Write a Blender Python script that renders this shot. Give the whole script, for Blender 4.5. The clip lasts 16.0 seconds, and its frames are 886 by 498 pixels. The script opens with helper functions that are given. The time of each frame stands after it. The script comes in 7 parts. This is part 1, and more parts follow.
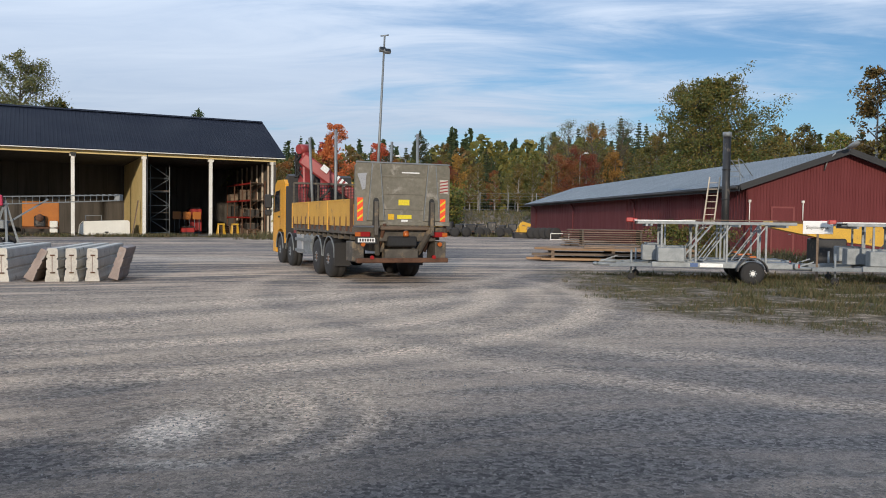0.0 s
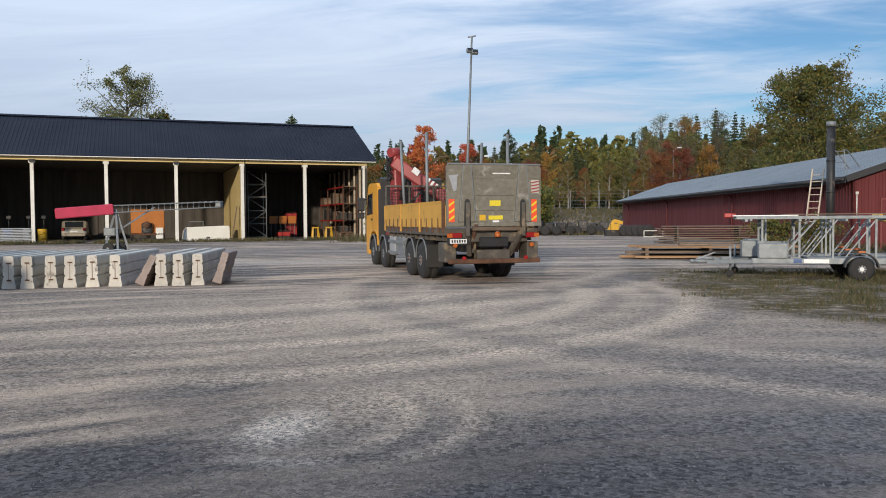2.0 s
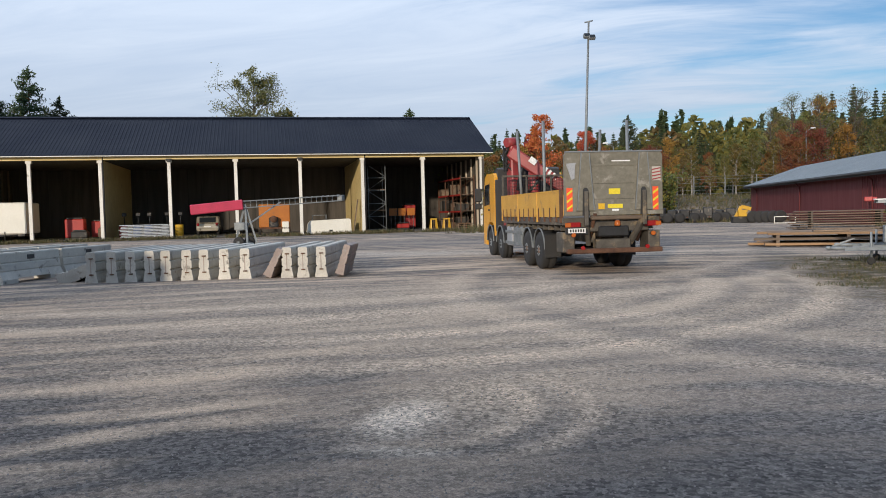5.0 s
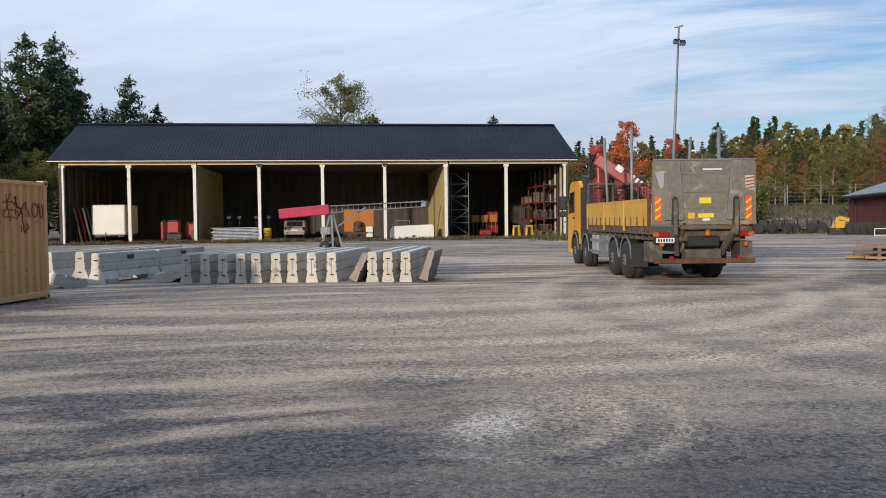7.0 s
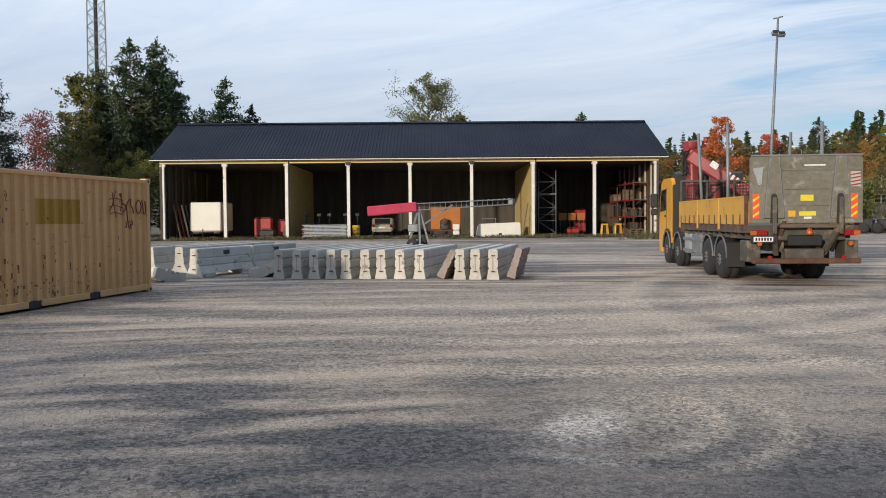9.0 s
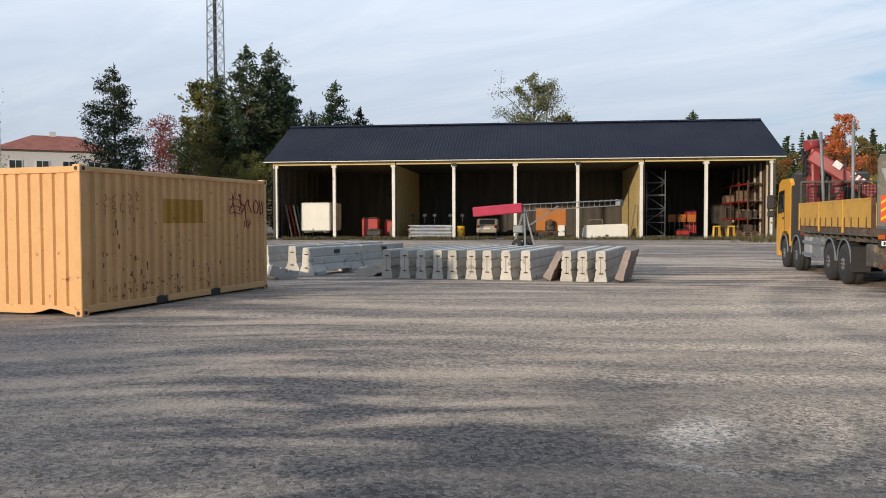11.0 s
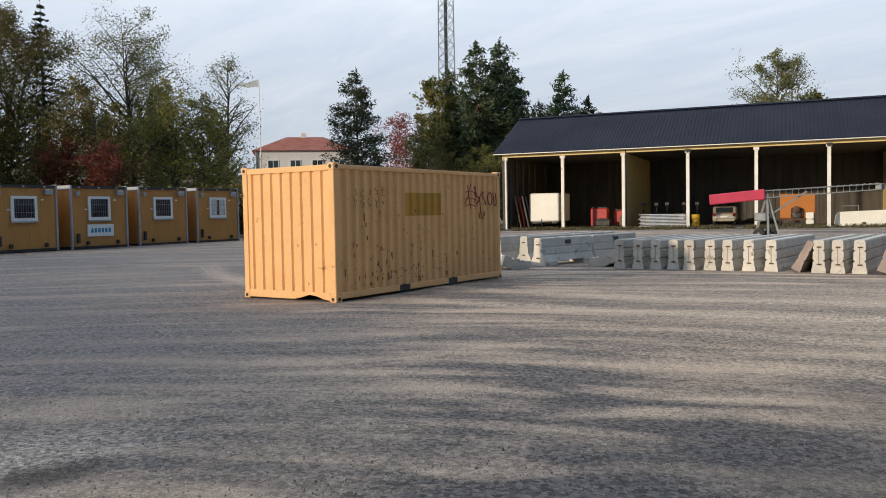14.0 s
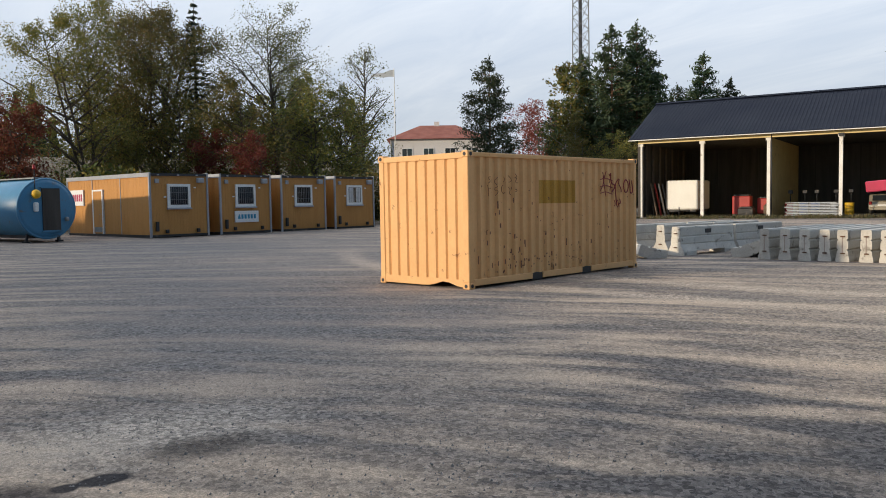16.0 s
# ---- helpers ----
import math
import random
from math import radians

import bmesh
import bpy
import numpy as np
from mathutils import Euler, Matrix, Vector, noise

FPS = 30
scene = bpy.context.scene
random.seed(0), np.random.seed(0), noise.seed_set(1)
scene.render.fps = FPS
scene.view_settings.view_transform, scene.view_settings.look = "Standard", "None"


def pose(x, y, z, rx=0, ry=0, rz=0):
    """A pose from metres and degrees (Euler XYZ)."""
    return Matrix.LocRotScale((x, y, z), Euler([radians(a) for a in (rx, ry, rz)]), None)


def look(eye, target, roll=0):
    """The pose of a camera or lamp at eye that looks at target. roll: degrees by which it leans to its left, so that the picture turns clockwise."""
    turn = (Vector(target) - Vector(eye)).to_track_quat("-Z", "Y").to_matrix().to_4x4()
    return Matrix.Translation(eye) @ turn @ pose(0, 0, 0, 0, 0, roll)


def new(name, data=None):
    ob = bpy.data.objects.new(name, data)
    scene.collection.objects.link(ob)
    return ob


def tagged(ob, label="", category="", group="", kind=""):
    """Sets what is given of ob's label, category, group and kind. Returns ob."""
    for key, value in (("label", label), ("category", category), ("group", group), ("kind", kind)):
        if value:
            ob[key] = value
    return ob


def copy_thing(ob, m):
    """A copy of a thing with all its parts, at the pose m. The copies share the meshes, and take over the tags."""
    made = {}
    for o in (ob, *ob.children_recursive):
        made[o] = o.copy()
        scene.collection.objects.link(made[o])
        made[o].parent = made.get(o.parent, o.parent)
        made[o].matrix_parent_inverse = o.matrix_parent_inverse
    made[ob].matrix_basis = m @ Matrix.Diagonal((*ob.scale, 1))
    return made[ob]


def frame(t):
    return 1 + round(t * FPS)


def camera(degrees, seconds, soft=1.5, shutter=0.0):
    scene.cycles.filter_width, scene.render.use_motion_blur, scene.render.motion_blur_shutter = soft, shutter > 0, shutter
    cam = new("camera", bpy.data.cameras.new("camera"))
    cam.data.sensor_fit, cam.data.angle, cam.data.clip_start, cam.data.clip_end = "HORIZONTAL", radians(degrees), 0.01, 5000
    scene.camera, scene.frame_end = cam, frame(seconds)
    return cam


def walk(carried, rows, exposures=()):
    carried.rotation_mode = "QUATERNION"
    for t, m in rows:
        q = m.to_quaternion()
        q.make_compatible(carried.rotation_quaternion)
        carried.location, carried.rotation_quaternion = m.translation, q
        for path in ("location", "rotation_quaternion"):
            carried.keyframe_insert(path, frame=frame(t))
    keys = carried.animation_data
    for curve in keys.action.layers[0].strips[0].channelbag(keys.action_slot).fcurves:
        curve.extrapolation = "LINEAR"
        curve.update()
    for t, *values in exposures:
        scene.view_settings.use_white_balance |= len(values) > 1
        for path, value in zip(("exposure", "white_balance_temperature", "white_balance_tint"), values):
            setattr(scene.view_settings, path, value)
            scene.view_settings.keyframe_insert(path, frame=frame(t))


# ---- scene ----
# the camera and its walk
cam = camera(57.36, 16.0, soft=0.95)
PATH = [  # seconds, place, pitch, roll, yaw
    (0.0, 0.001, -0.002, 1.599, -2.03, -0.78, 0.00),
    (0.5, 0.004, -0.039, 1.616, -2.00, -0.51, 1.33),
    (1.0, -0.021, -0.041, 1.613, -2.00, 0.07, 3.26),
    (1.5, -0.049, -0.024, 1.611, -2.13, 0.34, 4.81),
    (2.0, -0.051, -0.061, 1.623, -2.07, 0.38, 6.30),
    (2.5, -0.050, -0.034, 1.622, -2.09, 0.89, 8.97),
    (3.0, -0.051, 0.055, 1.605, -2.27, 1.30, 11.12),
    (3.5, -0.036, 0.042, 1.609, -2.42, 1.38, 12.18),
    (6.0, -0.079, -0.058, 1.640, -2.52, 1.14, 17.07),
    (6.5, -0.102, -0.066, 1.641, -2.24, 0.84, 18.76),
    (7.0, -0.123, -0.053, 1.640, -2.07, 0.66, 20.35),
    (7.5, -0.145, -0.044, 1.634, -2.05, 0.74, 21.99),
    (8.0, -0.163, -0.041, 1.630, -2.11, 0.76, 23.62),
    (8.5, -0.177, -0.021, 1.622, -2.15, 0.62, 24.93),
    (11.0, -0.228, -0.111, 1.630, -2.06, 0.18, 33.74),
    (11.5, -0.240, -0.128, 1.628, -2.08, 0.18, 35.58),
    (12.0, -0.250, -0.140, 1.631, -2.10, 0.34, 37.82),
    (12.5, -0.266, -0.122, 1.625, -2.19, 0.54, 39.84),
    (13.0, -0.281, -0.169, 1.632, -2.32, 0.69, 42.25),
    (13.5, -0.298, -0.192, 1.632, -2.44, 0.89, 45.60),
    (14.0, -0.279, -0.245, 1.632, -2.57, 1.03, 49.67),
    (14.5, -0.278, -0.260, 1.629, -2.70, 1.11, 53.07),
    (15.0, -0.268, -0.255, 1.629, -2.94, 1.29, 55.49),
    (15.5, -0.287, -0.263, 1.629, -3.13, 1.11, 57.48),
    (16.0, -0.322, -0.268, 1.632, -3.29, 0.93, 58.92),
]
walk(cam, [(t, pose(x, y, z, 90 + p, r, yaw)) for t, x, y, z, p, r, yaw in PATH], exposures=[(0.0, -0.06, 6020, 10), (3.0, -0.03, 6060, 10), (6.5, 0.0, 6120, 10), (8.5, 0.02, 6220, 10), (11.0, 0.06, 6420, 10), (12.0, 0.04, 6480, 10), (16.0, 0.12, 6620, 10)])

# ---- light ----
SUN_AZ = math.atan2(-0.06, -1.0)          # towards the sun, measured from +y to +x
SUN_EL = radians(11.5)
world = bpy.data.worlds.new("sky")
scene.world = world
world.use_nodes = True
wn, wl = world.node_tree.nodes, world.node_tree.links
wn.clear()
w_out, w_bg = wn.new("ShaderNodeOutputWorld"), wn.new("ShaderNodeBackground")
sky = wn.new("ShaderNodeTexSky")
sky.sky_type, sky.sun_disc = "NISHITA", False
sky.sun_elevation, sky.sun_rotation = SUN_EL, SUN_AZ
sky.air_density, sky.dust_density, sky.ozone_density = 1.0, 0.3, 3.5
w_co, w_sep = wn.new("ShaderNodeTexCoord"), wn.new("ShaderNodeSeparateXYZ")
wl.new(w_co.outputs["Generated"], w_sep.inputs[0])


def w_math(op, a, b=0.0, c=None):
    n = wn.new("ShaderNodeMath")
    n.operation = op
    for k, v in enumerate((a, b) if c is None else (a, b, c)):
        if isinstance(v, (int, float)):
            n.inputs[k].default_value = v
        else:
            wl.new(v, n.inputs[k])
    return n.outputs[0]


# clouds lie on a level layer high above the place
w_den = w_math("MAXIMUM", w_math("ADD", w_sep.outputs[2], 0.10), 0.02)
w_cmb = wn.new("ShaderNodeCombineXYZ")
wl.new(w_math("DIVIDE", w_sep.outputs[0], w_den), w_cmb.inputs[0])
wl.new(w_math("DIVIDE", w_sep.outputs[1], w_den), w_cmb.inputs[1])


def w_noise(scale, detail, rough, dist, stretch, turn, shift):
    mp, nz = wn.new("ShaderNodeMapping"), wn.new("ShaderNodeTexNoise")
    mp.inputs["Scale"].default_value = stretch
    mp.inputs["Rotation"].default_value = (0, 0, radians(turn))
    mp.inputs["Location"].default_value = shift
    nz.inputs["Scale"].default_value, nz.inputs["Detail"].default_value = scale, detail
    nz.inputs["Roughness"].default_value, nz.inputs["Distortion"].default_value = rough, dist
    wl.new(w_cmb.outputs[0], mp.inputs[0])
    wl.new(mp.outputs[0], nz.inputs["Vector"])
    return nz.outputs[0]


w_a = w_noise(0.55, 8, 0.55, 0.4, (1.0, 1.7, 1), 25, (3.1, 1.7, 0))
w_b = w_noise(1.7, 9, 0.62, 0.7, (0.6, 1.6, 1), 30, (0.4, 6.2, 0))
# the layer is closed towards the west and breaks up towards the east
w_cov = w_math("MULTIPLY_ADD", w_sep.outputs[0], -0.36, 0.185)
w_sum = w_math("ADD", w_math("ADD", w_math("MULTIPLY", w_a, 0.75), w_math("MULTIPLY", w_b, 0.45)), w_cov)
w_ramp = wn.new("ShaderNodeMapRange")
w_ramp.interpolation_type = "SMOOTHSTEP"
w_ramp.inputs["From Min"].default_value, w_ramp.inputs["From Max"].default_value = 0.56, 0.86
wl.new(w_sum, w_ramp.inputs["Value"])
w_shade = wn.new("ShaderNodeMix")
w_shade.data_type = "RGBA"
w_shade.inputs["A"].default_value, w_shade.inputs["B"].default_value = (4.0, 4.8, 6.0, 1), (6.9, 7.3, 7.8, 1)
wl.new(w_b, w_shade.inputs["Factor"])
w_lift = wn.new("ShaderNodeVectorMath")  # a cloud layer is thinnest, and brightest, overhead
w_lift.operation = "SCALE"
wl.new(w_shade.outputs["Result"], w_lift.inputs[0])
wl.new(w_math("MULTIPLY_ADD", w_math("MAXIMUM", w_sep.outputs[2], 0.0), 1.9, 0.72), w_lift.inputs["Scale"])
w_mix = wn.new("ShaderNodeMix")
w_mix.data_type = "RGBA"
wl.new(w_math("MULTIPLY", w_ramp.outputs[0], 0.93), w_mix.inputs["Factor"])
wl.new(sky.outputs[0], w_mix.inputs["A"])
wl.new(w_lift.outputs[0], w_mix.inputs["B"])
wl.new(w_mix.outputs["Result"], w_bg.inputs[0])
w_bg.inputs[1].default_value = 0.115
wl.new(w_bg.outputs[0], w_out.inputs[0])

sun = new("sun", bpy.data.lights.new("sun", "SUN"))
sun.data.energy, sun.data.angle, sun.data.color = 3.3, radians(1.5), (1.0, 0.83, 0.62)
s_dir = Vector((math.sin(SUN_AZ) * math.cos(SUN_EL), math.cos(SUN_AZ) * math.cos(SUN_EL), math.sin(SUN_EL)))
sun.matrix_basis = look(s_dir * 200, (0, 0, 0))


# ---- materials ----
def graph(name):
    m = bpy.data.materials.new(name)
    m.use_nodes = True
    nt = m.node_tree
    bsdf = nt.nodes["Principled BSDF"]
    return m, nt, bsdf


def node(nt, kind, **sets):
    n = nt.nodes.new("ShaderNode" + kind)
    for k, v in sets.items():
        key = k.replace("_", " ").title() if k not in n.inputs else k
        n.inputs[key].default_value = v
    return n


def mixed(nt, fac, a, b, mode="MIX"):
    n = nt.nodes.new("ShaderNodeMix")
    n.data_type, n.blend_type = "RGBA", mode
    for key, v in (("Factor", fac), ("A", a), ("B", b)):
        if hasattr(v, "links"):
            nt.links.new(v, n.inputs[key])
        else:
            n.inputs[key].default_value = v if key == "Factor" else (*v, 1)[:4]
    return n.outputs["Result"]


def ranged(nt, v, lo, hi, a=0.0, b=1.0):
    n = nt.nodes.new("ShaderNodeMapRange")
    for key, val in (("From Min", lo), ("From Max", hi), ("To Min", a), ("To Max", b)):
        n.inputs[key].default_value = val
    nt.links.new(v, n.inputs["Value"])
    return n.outputs[0]


def noisy(nt, co, scale, detail=4, rough=0.55, dist=0.0):
    n = node(nt, "TexNoise", Scale=scale, Detail=detail, Roughness=rough, Distortion=dist)
    nt.links.new(co, n.inputs["Vector"])
    return n.outputs[0]


def coords(nt, stretch=(1, 1, 1), own=False):
    """Metres of the thing itself, shifted from thing to thing."""
    tc, mp, oi = nt.nodes.new("ShaderNodeTexCoord"), nt.nodes.new("ShaderNodeMapping"), nt.nodes.new("ShaderNodeObjectInfo")
    mul = nt.nodes.new("ShaderNodeVectorMath")
    mul.operation = "SCALE"
    mul.inputs[0].default_value = (37.0, 17.0, 29.0)
    nt.links.new(oi.outputs["Random"], mul.inputs["Scale"])
    nt.links.new(tc.outputs["Object"], mp.inputs[0])
    nt.links.new(mul.outputs[0], mp.inputs["Location"])
    mp.inputs["Scale"].default_value = stretch
    return mp.outputs[0], oi.outputs["Random"]


def surf(name, col, col2=None, rough=0.6, metal=0.0, big=1.2, fine=35, bump=0.15, dirt=None, amount=0.0, dscale=2.5, vary=0.0, stretch=(1, 1, 1), relief=0.01, spec=0.5, grain=0.55):
    """A surface of two tones, with grain, dirt or rust in patches, and uneven gloss."""
    m, nt, b = graph(name)
    co, rnd = coords(nt, stretch)
    col2 = col2 or tuple(c * 0.72 for c in col)
    n1, n2 = noisy(nt, co, big, 5), noisy(nt, co, fine, 4, 0.6)
    c = mixed(nt, ranged(nt, n1, 0.3, 0.7), col, col2)
    c = mixed(nt, grain, c, mixed(nt, ranged(nt, n2, 0.25, 0.75), (0.55, 0.55, 0.55), (1.3, 1.3, 1.3)), "MULTIPLY")
    if dirt:
        nd = noisy(nt, co, dscale, 8, 0.68, 0.3)
        c = mixed(nt, ranged(nt, nd, 0.66 - amount * 0.5, 0.74 - amount * 0.45), c, dirt)
    if vary:
        hs = nt.nodes.new("ShaderNodeHueSaturation")
        nt.links.new(ranged(nt, rnd, 0, 1, 1 - vary, 1 + vary), hs.inputs["Value"])
        nt.links.new(c, hs.inputs["Color"])
        c = hs.outputs[0]
    nt.links.new(c, b.inputs["Base Color"])
    nt.links.new(ranged(nt, n1, 0.2, 0.8, rough * 0.8, min(1, rough * 1.15)), b.inputs["Roughness"])
    b.inputs["Metallic"].default_value = metal
    b.inputs["Specular IOR Level"].default_value = spec
    bp = node(nt, "Bump", Strength=bump, Distance=relief)
    nt.links.new(n2, bp.inputs["Height"])
    nt.links.new(bp.outputs[0], b.inputs["Normal"])
    return m


def leafy(name, a, b2, c3, trans=0.3):
    """Leaves: each its own tone between three colours; every tree a little different."""
    m, nt, b = graph(name)
    ge, oi = nt.nodes.new("ShaderNodeNewGeometry"), nt.nodes.new("ShaderNodeObjectInfo")
    r = ge.outputs["Random Per Island"]
    c = mixed(nt, ranged(nt, r, 0.0, 0.55), a, b2)
    c = mixed(nt, ranged(nt, r, 0.55, 1.0), c, c3)
    hs = nt.nodes.new("ShaderNodeHueSaturation")
    nt.links.new(ranged(nt, oi.outputs["Random"], 0, 1, 0.48, 0.52), hs.inputs["Hue"])
    nt.links.new(ranged(nt, oi.outputs["Random"], 0, 1, 0.75, 1.25), hs.inputs["Value"])
    nt.links.new(c, hs.inputs["Color"])
    nt.links.new(hs.outputs[0], b.inputs["Base Color"])
    b.inputs["Roughness"].default_value = 0.7
    tr, mx = nt.nodes.new("ShaderNodeBsdfTranslucent"), nt.nodes.new("ShaderNodeMixShader")
    nt.links.new(hs.outputs[0], tr.inputs[0])
    mx.inputs[0].default_value = trans
    nt.links.new(b.outputs[0], mx.inputs[1])
    nt.links.new(tr.outputs[0], mx.inputs[2])
    nt.links.new(mx.outputs[0], nt.nodes["Material Output"].inputs[0])
    return m


def glassy(name, col=(0.02, 0.025, 0.03)):
    m, nt, b = graph(name)
    b.inputs["Base Color"].default_value = (*col, 1)
    b.inputs["Roughness"].default_value = 0.06
    b.inputs["Specular IOR Level"].default_value = 0.8
    return m


M = {}
M["cream"] = surf("cream_paint", (0.70, 0.55, 0.25), (0.62, 0.48, 0.21), 0.6, dirt=(0.25, 0.2, 0.12), amount=0.1)
M["white_paint"] = surf("white_paint", (0.78, 0.76, 0.70), (0.68, 0.66, 0.60), 0.55, dirt=(0.35, 0.32, 0.27), amount=0.08)
M["roof_blue"] = surf("dark_blue_sheet_roof", (0.009, 0.0125, 0.024), (0.012, 0.016, 0.029), 0.75, big=0.3, bump=0.05, spec=0.15)
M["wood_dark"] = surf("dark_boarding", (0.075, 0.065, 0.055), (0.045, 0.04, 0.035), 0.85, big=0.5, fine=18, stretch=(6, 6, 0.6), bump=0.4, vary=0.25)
M["wood_grey"] = surf("weathered_wood", (0.20, 0.145, 0.10), (0.12, 0.085, 0.06), 0.85, big=2, fine=30, stretch=(1, 6, 6), bump=0.4, vary=0.3)
M["wood_new"] = surf("raw_timber", (0.34, 0.21, 0.11), (0.24, 0.14, 0.07), 0.8, big=2, fine=24, stretch=(1, 6, 6), bump=0.3, vary=0.3)
M["wood_pale"] = surf("bleached_sunlit_wood", (0.55, 0.47, 0.36), (0.42, 0.35, 0.26), 0.8, big=2, bump=0.2)
M["concrete"] = surf("concrete", (0.58, 0.55, 0.485), (0.45, 0.425, 0.375), 0.85, big=1.6, fine=40, bump=0.3, dirt=(0.2, 0.18, 0.15), amount=0.16, vary=0.12)
M["concrete_brown"] = surf("stained_concrete", (0.36, 0.29, 0.255), (0.26, 0.21, 0.185), 0.9, big=2, bump=0.3, dirt=(0.3, 0.28, 0.26), amount=0.15)
M["floor"] = surf("shed_floor", (0.18, 0.17, 0.16), (0.12, 0.115, 0.11), 0.9, big=0.6, fine=12, bump=0.3)
M["galv"] = surf("galvanised_steel", (0.27, 0.29, 0.30), (0.20, 0.22, 0.23), 0.6, 0.25, big=6, fine=60, bump=0.06)
# lighter copy of galv: sunlight on the fence frames is put into the colour
M["zinc_sunlit"] = surf("sunlit_zinc", (0.58, 0.60, 0.61), (0.46, 0.48, 0.49), 0.5, 0.1, big=4, bump=0.05)
M["galv_dull"] = surf("dull_zinc", (0.26, 0.275, 0.28), (0.19, 0.205, 0.21), 0.6, 0.4, big=3, bump=0.08)
M["container"] = surf("yellow_container_paint", (0.76, 0.435, 0.18), (0.68, 0.375, 0.15), 0.6, big=1.3, fine=14, bump=0.06, dirt=(0.24, 0.10, 0.04), amount=0.07, dscale=5.5, grain=0.16)
M["container_patch"] = surf("fresh_yellow_paint", (0.50, 0.26, 0.022), (0.43, 0.22, 0.018), 0.5, big=2)
M["graffiti"] = surf("red_spray_paint", (0.28, 0.03, 0.035), (0.22, 0.025, 0.03), 0.6, big=4)
M["rust_stain"] = surf("rust_stain", (0.21, 0.095, 0.045), (0.13, 0.06, 0.03), 0.9, big=5)
M["rust"] = surf("rust", (0.13, 0.06, 0.03), (0.07, 0.035, 0.022), 0.9, big=5, fine=50, bump=0.5)
M["black_steel"] = surf("black_steel", (0.03, 0.03, 0.032), (0.02, 0.02, 0.02), 0.55, 0.2, big=3, dirt=(0.12, 0.10, 0.08), amount=0.2)
M["rubber"] = surf("rubber", (0.016, 0.016, 0.017), (0.032, 0.030, 0.028), 0.85, big=3, bump=0.3)
M["rim_brown"] = surf("rusty_rim_paint", (0.24, 0.15, 0.10), (0.15, 0.09, 0.06), 0.7, 0.1, big=6, bump=0.3)
M["grime"] = surf("grimy_steel", (0.13, 0.115, 0.095), (0.07, 0.062, 0.052), 0.7, 0.3, big=3, dirt=(0.22, 0.17, 0.11), amount=0.25, bump=0.3)
M["truck_yellow"] = surf("truck_yellow_paint", (0.72, 0.36, 0.035), (0.66, 0.31, 0.03), 0.32, big=1, fine=20, bump=0.03, dirt=(0.34, 0.22, 0.09), amount=0.08)
M["board_yellow"] = surf("dropside_yellow", (0.64, 0.36, 0.06), (0.54, 0.29, 0.05), 0.5, big=1, bump=0.06, dirt=(0.28, 0.18, 0.08), amount=0.14)
M["lift_khaki"] = surf("khaki_lift_plate", (0.205, 0.19, 0.15), (0.15, 0.138, 0.105), 0.6, 0.1, big=1.2, fine=10, bump=0.12, dirt=(0.30, 0.28, 0.24), amount=0.2)
M["crane_red"] = surf("crane_red", (0.33, 0.045, 0.045), (0.24, 0.035, 0.035), 0.45, big=2, dirt=(0.1, 0.06, 0.05), amount=0.15)
M["red_wall"] = surf("falu_red_boards", (0.128, 0.017, 0.018), (0.105, 0.014, 0.015), 0.72, big=0.5, fine=20, stretch=(5, 5, 0.7), bump=0.2)
M["red_pale"] = surf("faded_red_paint", (0.20, 0.05, 0.045), (0.17, 0.04, 0.038), 0.7, big=1)
M["grey_sheet"] = surf("grey_sheet_roof", (0.165, 0.195, 0.225), (0.13, 0.16, 0.19), 0.5, 0.1, big=0.4, bump=0.05, dirt=(0.2, 0.2, 0.18), amount=0.06)
M["black_trim"] = surf("black_trim", (0.02, 0.02, 0.022), (0.03, 0.03, 0.03), 0.6)
M["cabin"] = surf("ochre_cabin_boards", (0.50, 0.235, 0.055), (0.44, 0.20, 0.045), 0.6, big=0.7, fine=18, stretch=(5, 5, 0.8), bump=0.1, dirt=(0.22, 0.12, 0.05), amount=0.04)
M["cabin_grey"] = surf("grey_cabin_frame", (0.36, 0.37, 0.39), (0.29, 0.30, 0.32), 0.5, big=2)
M["glass"] = glassy("dark_glass")
M["sign_white"] = surf("white_sign", (0.80, 0.80, 0.78), (0.74, 0.74, 0.72), 0.45, big=2, bump=0.02)
M["ink"] = surf("black_ink", (0.02, 0.02, 0.02), (0.03, 0.03, 0.03), 0.5)
M["teal"] = surf("teal_print", (0.02, 0.27, 0.42), (0.02, 0.24, 0.38), 0.5)
M["magenta"] = surf("dark_red_print", (0.42, 0.03, 0.09), (0.36, 0.03, 0.08), 0.5)
M["skip_blue"] = surf("worn_blue_skip", (0.035, 0.105, 0.26), (0.05, 0.13, 0.27), 0.6, big=1.0, fine=16, bump=0.2, dirt=(0.10, 0.062, 0.045), amount=0.36, dscale=1.6)
M["tank_blue"] = surf("tank_blue", (0.05, 0.21, 0.36), (0.04, 0.17, 0.30), 0.4, big=1, dirt=(0.10, 0.12, 0.13), amount=0.12)
M["plastic_yellow"] = surf("yellow_plastic", (0.70, 0.42, 0.02), (0.6, 0.35, 0.02), 0.5)
M["orange"] = surf("orange_paint", (0.45, 0.15, 0.015), (0.38, 0.12, 0.012), 0.5, dirt=(0.2, 0.1, 0.05), amount=0.12)
M["yellow_paint"] = surf("machine_yellow", (0.62, 0.36, 0.02), (0.5, 0.28, 0.02), 0.5, dirt=(0.18, 0.11, 0.06), amount=0.2)
M["pink_tarp"] = surf("pink_red_tarp", (0.52, 0.035, 0.085), (0.42, 0.028, 0.07), 0.5, big=2, bump=0.3)
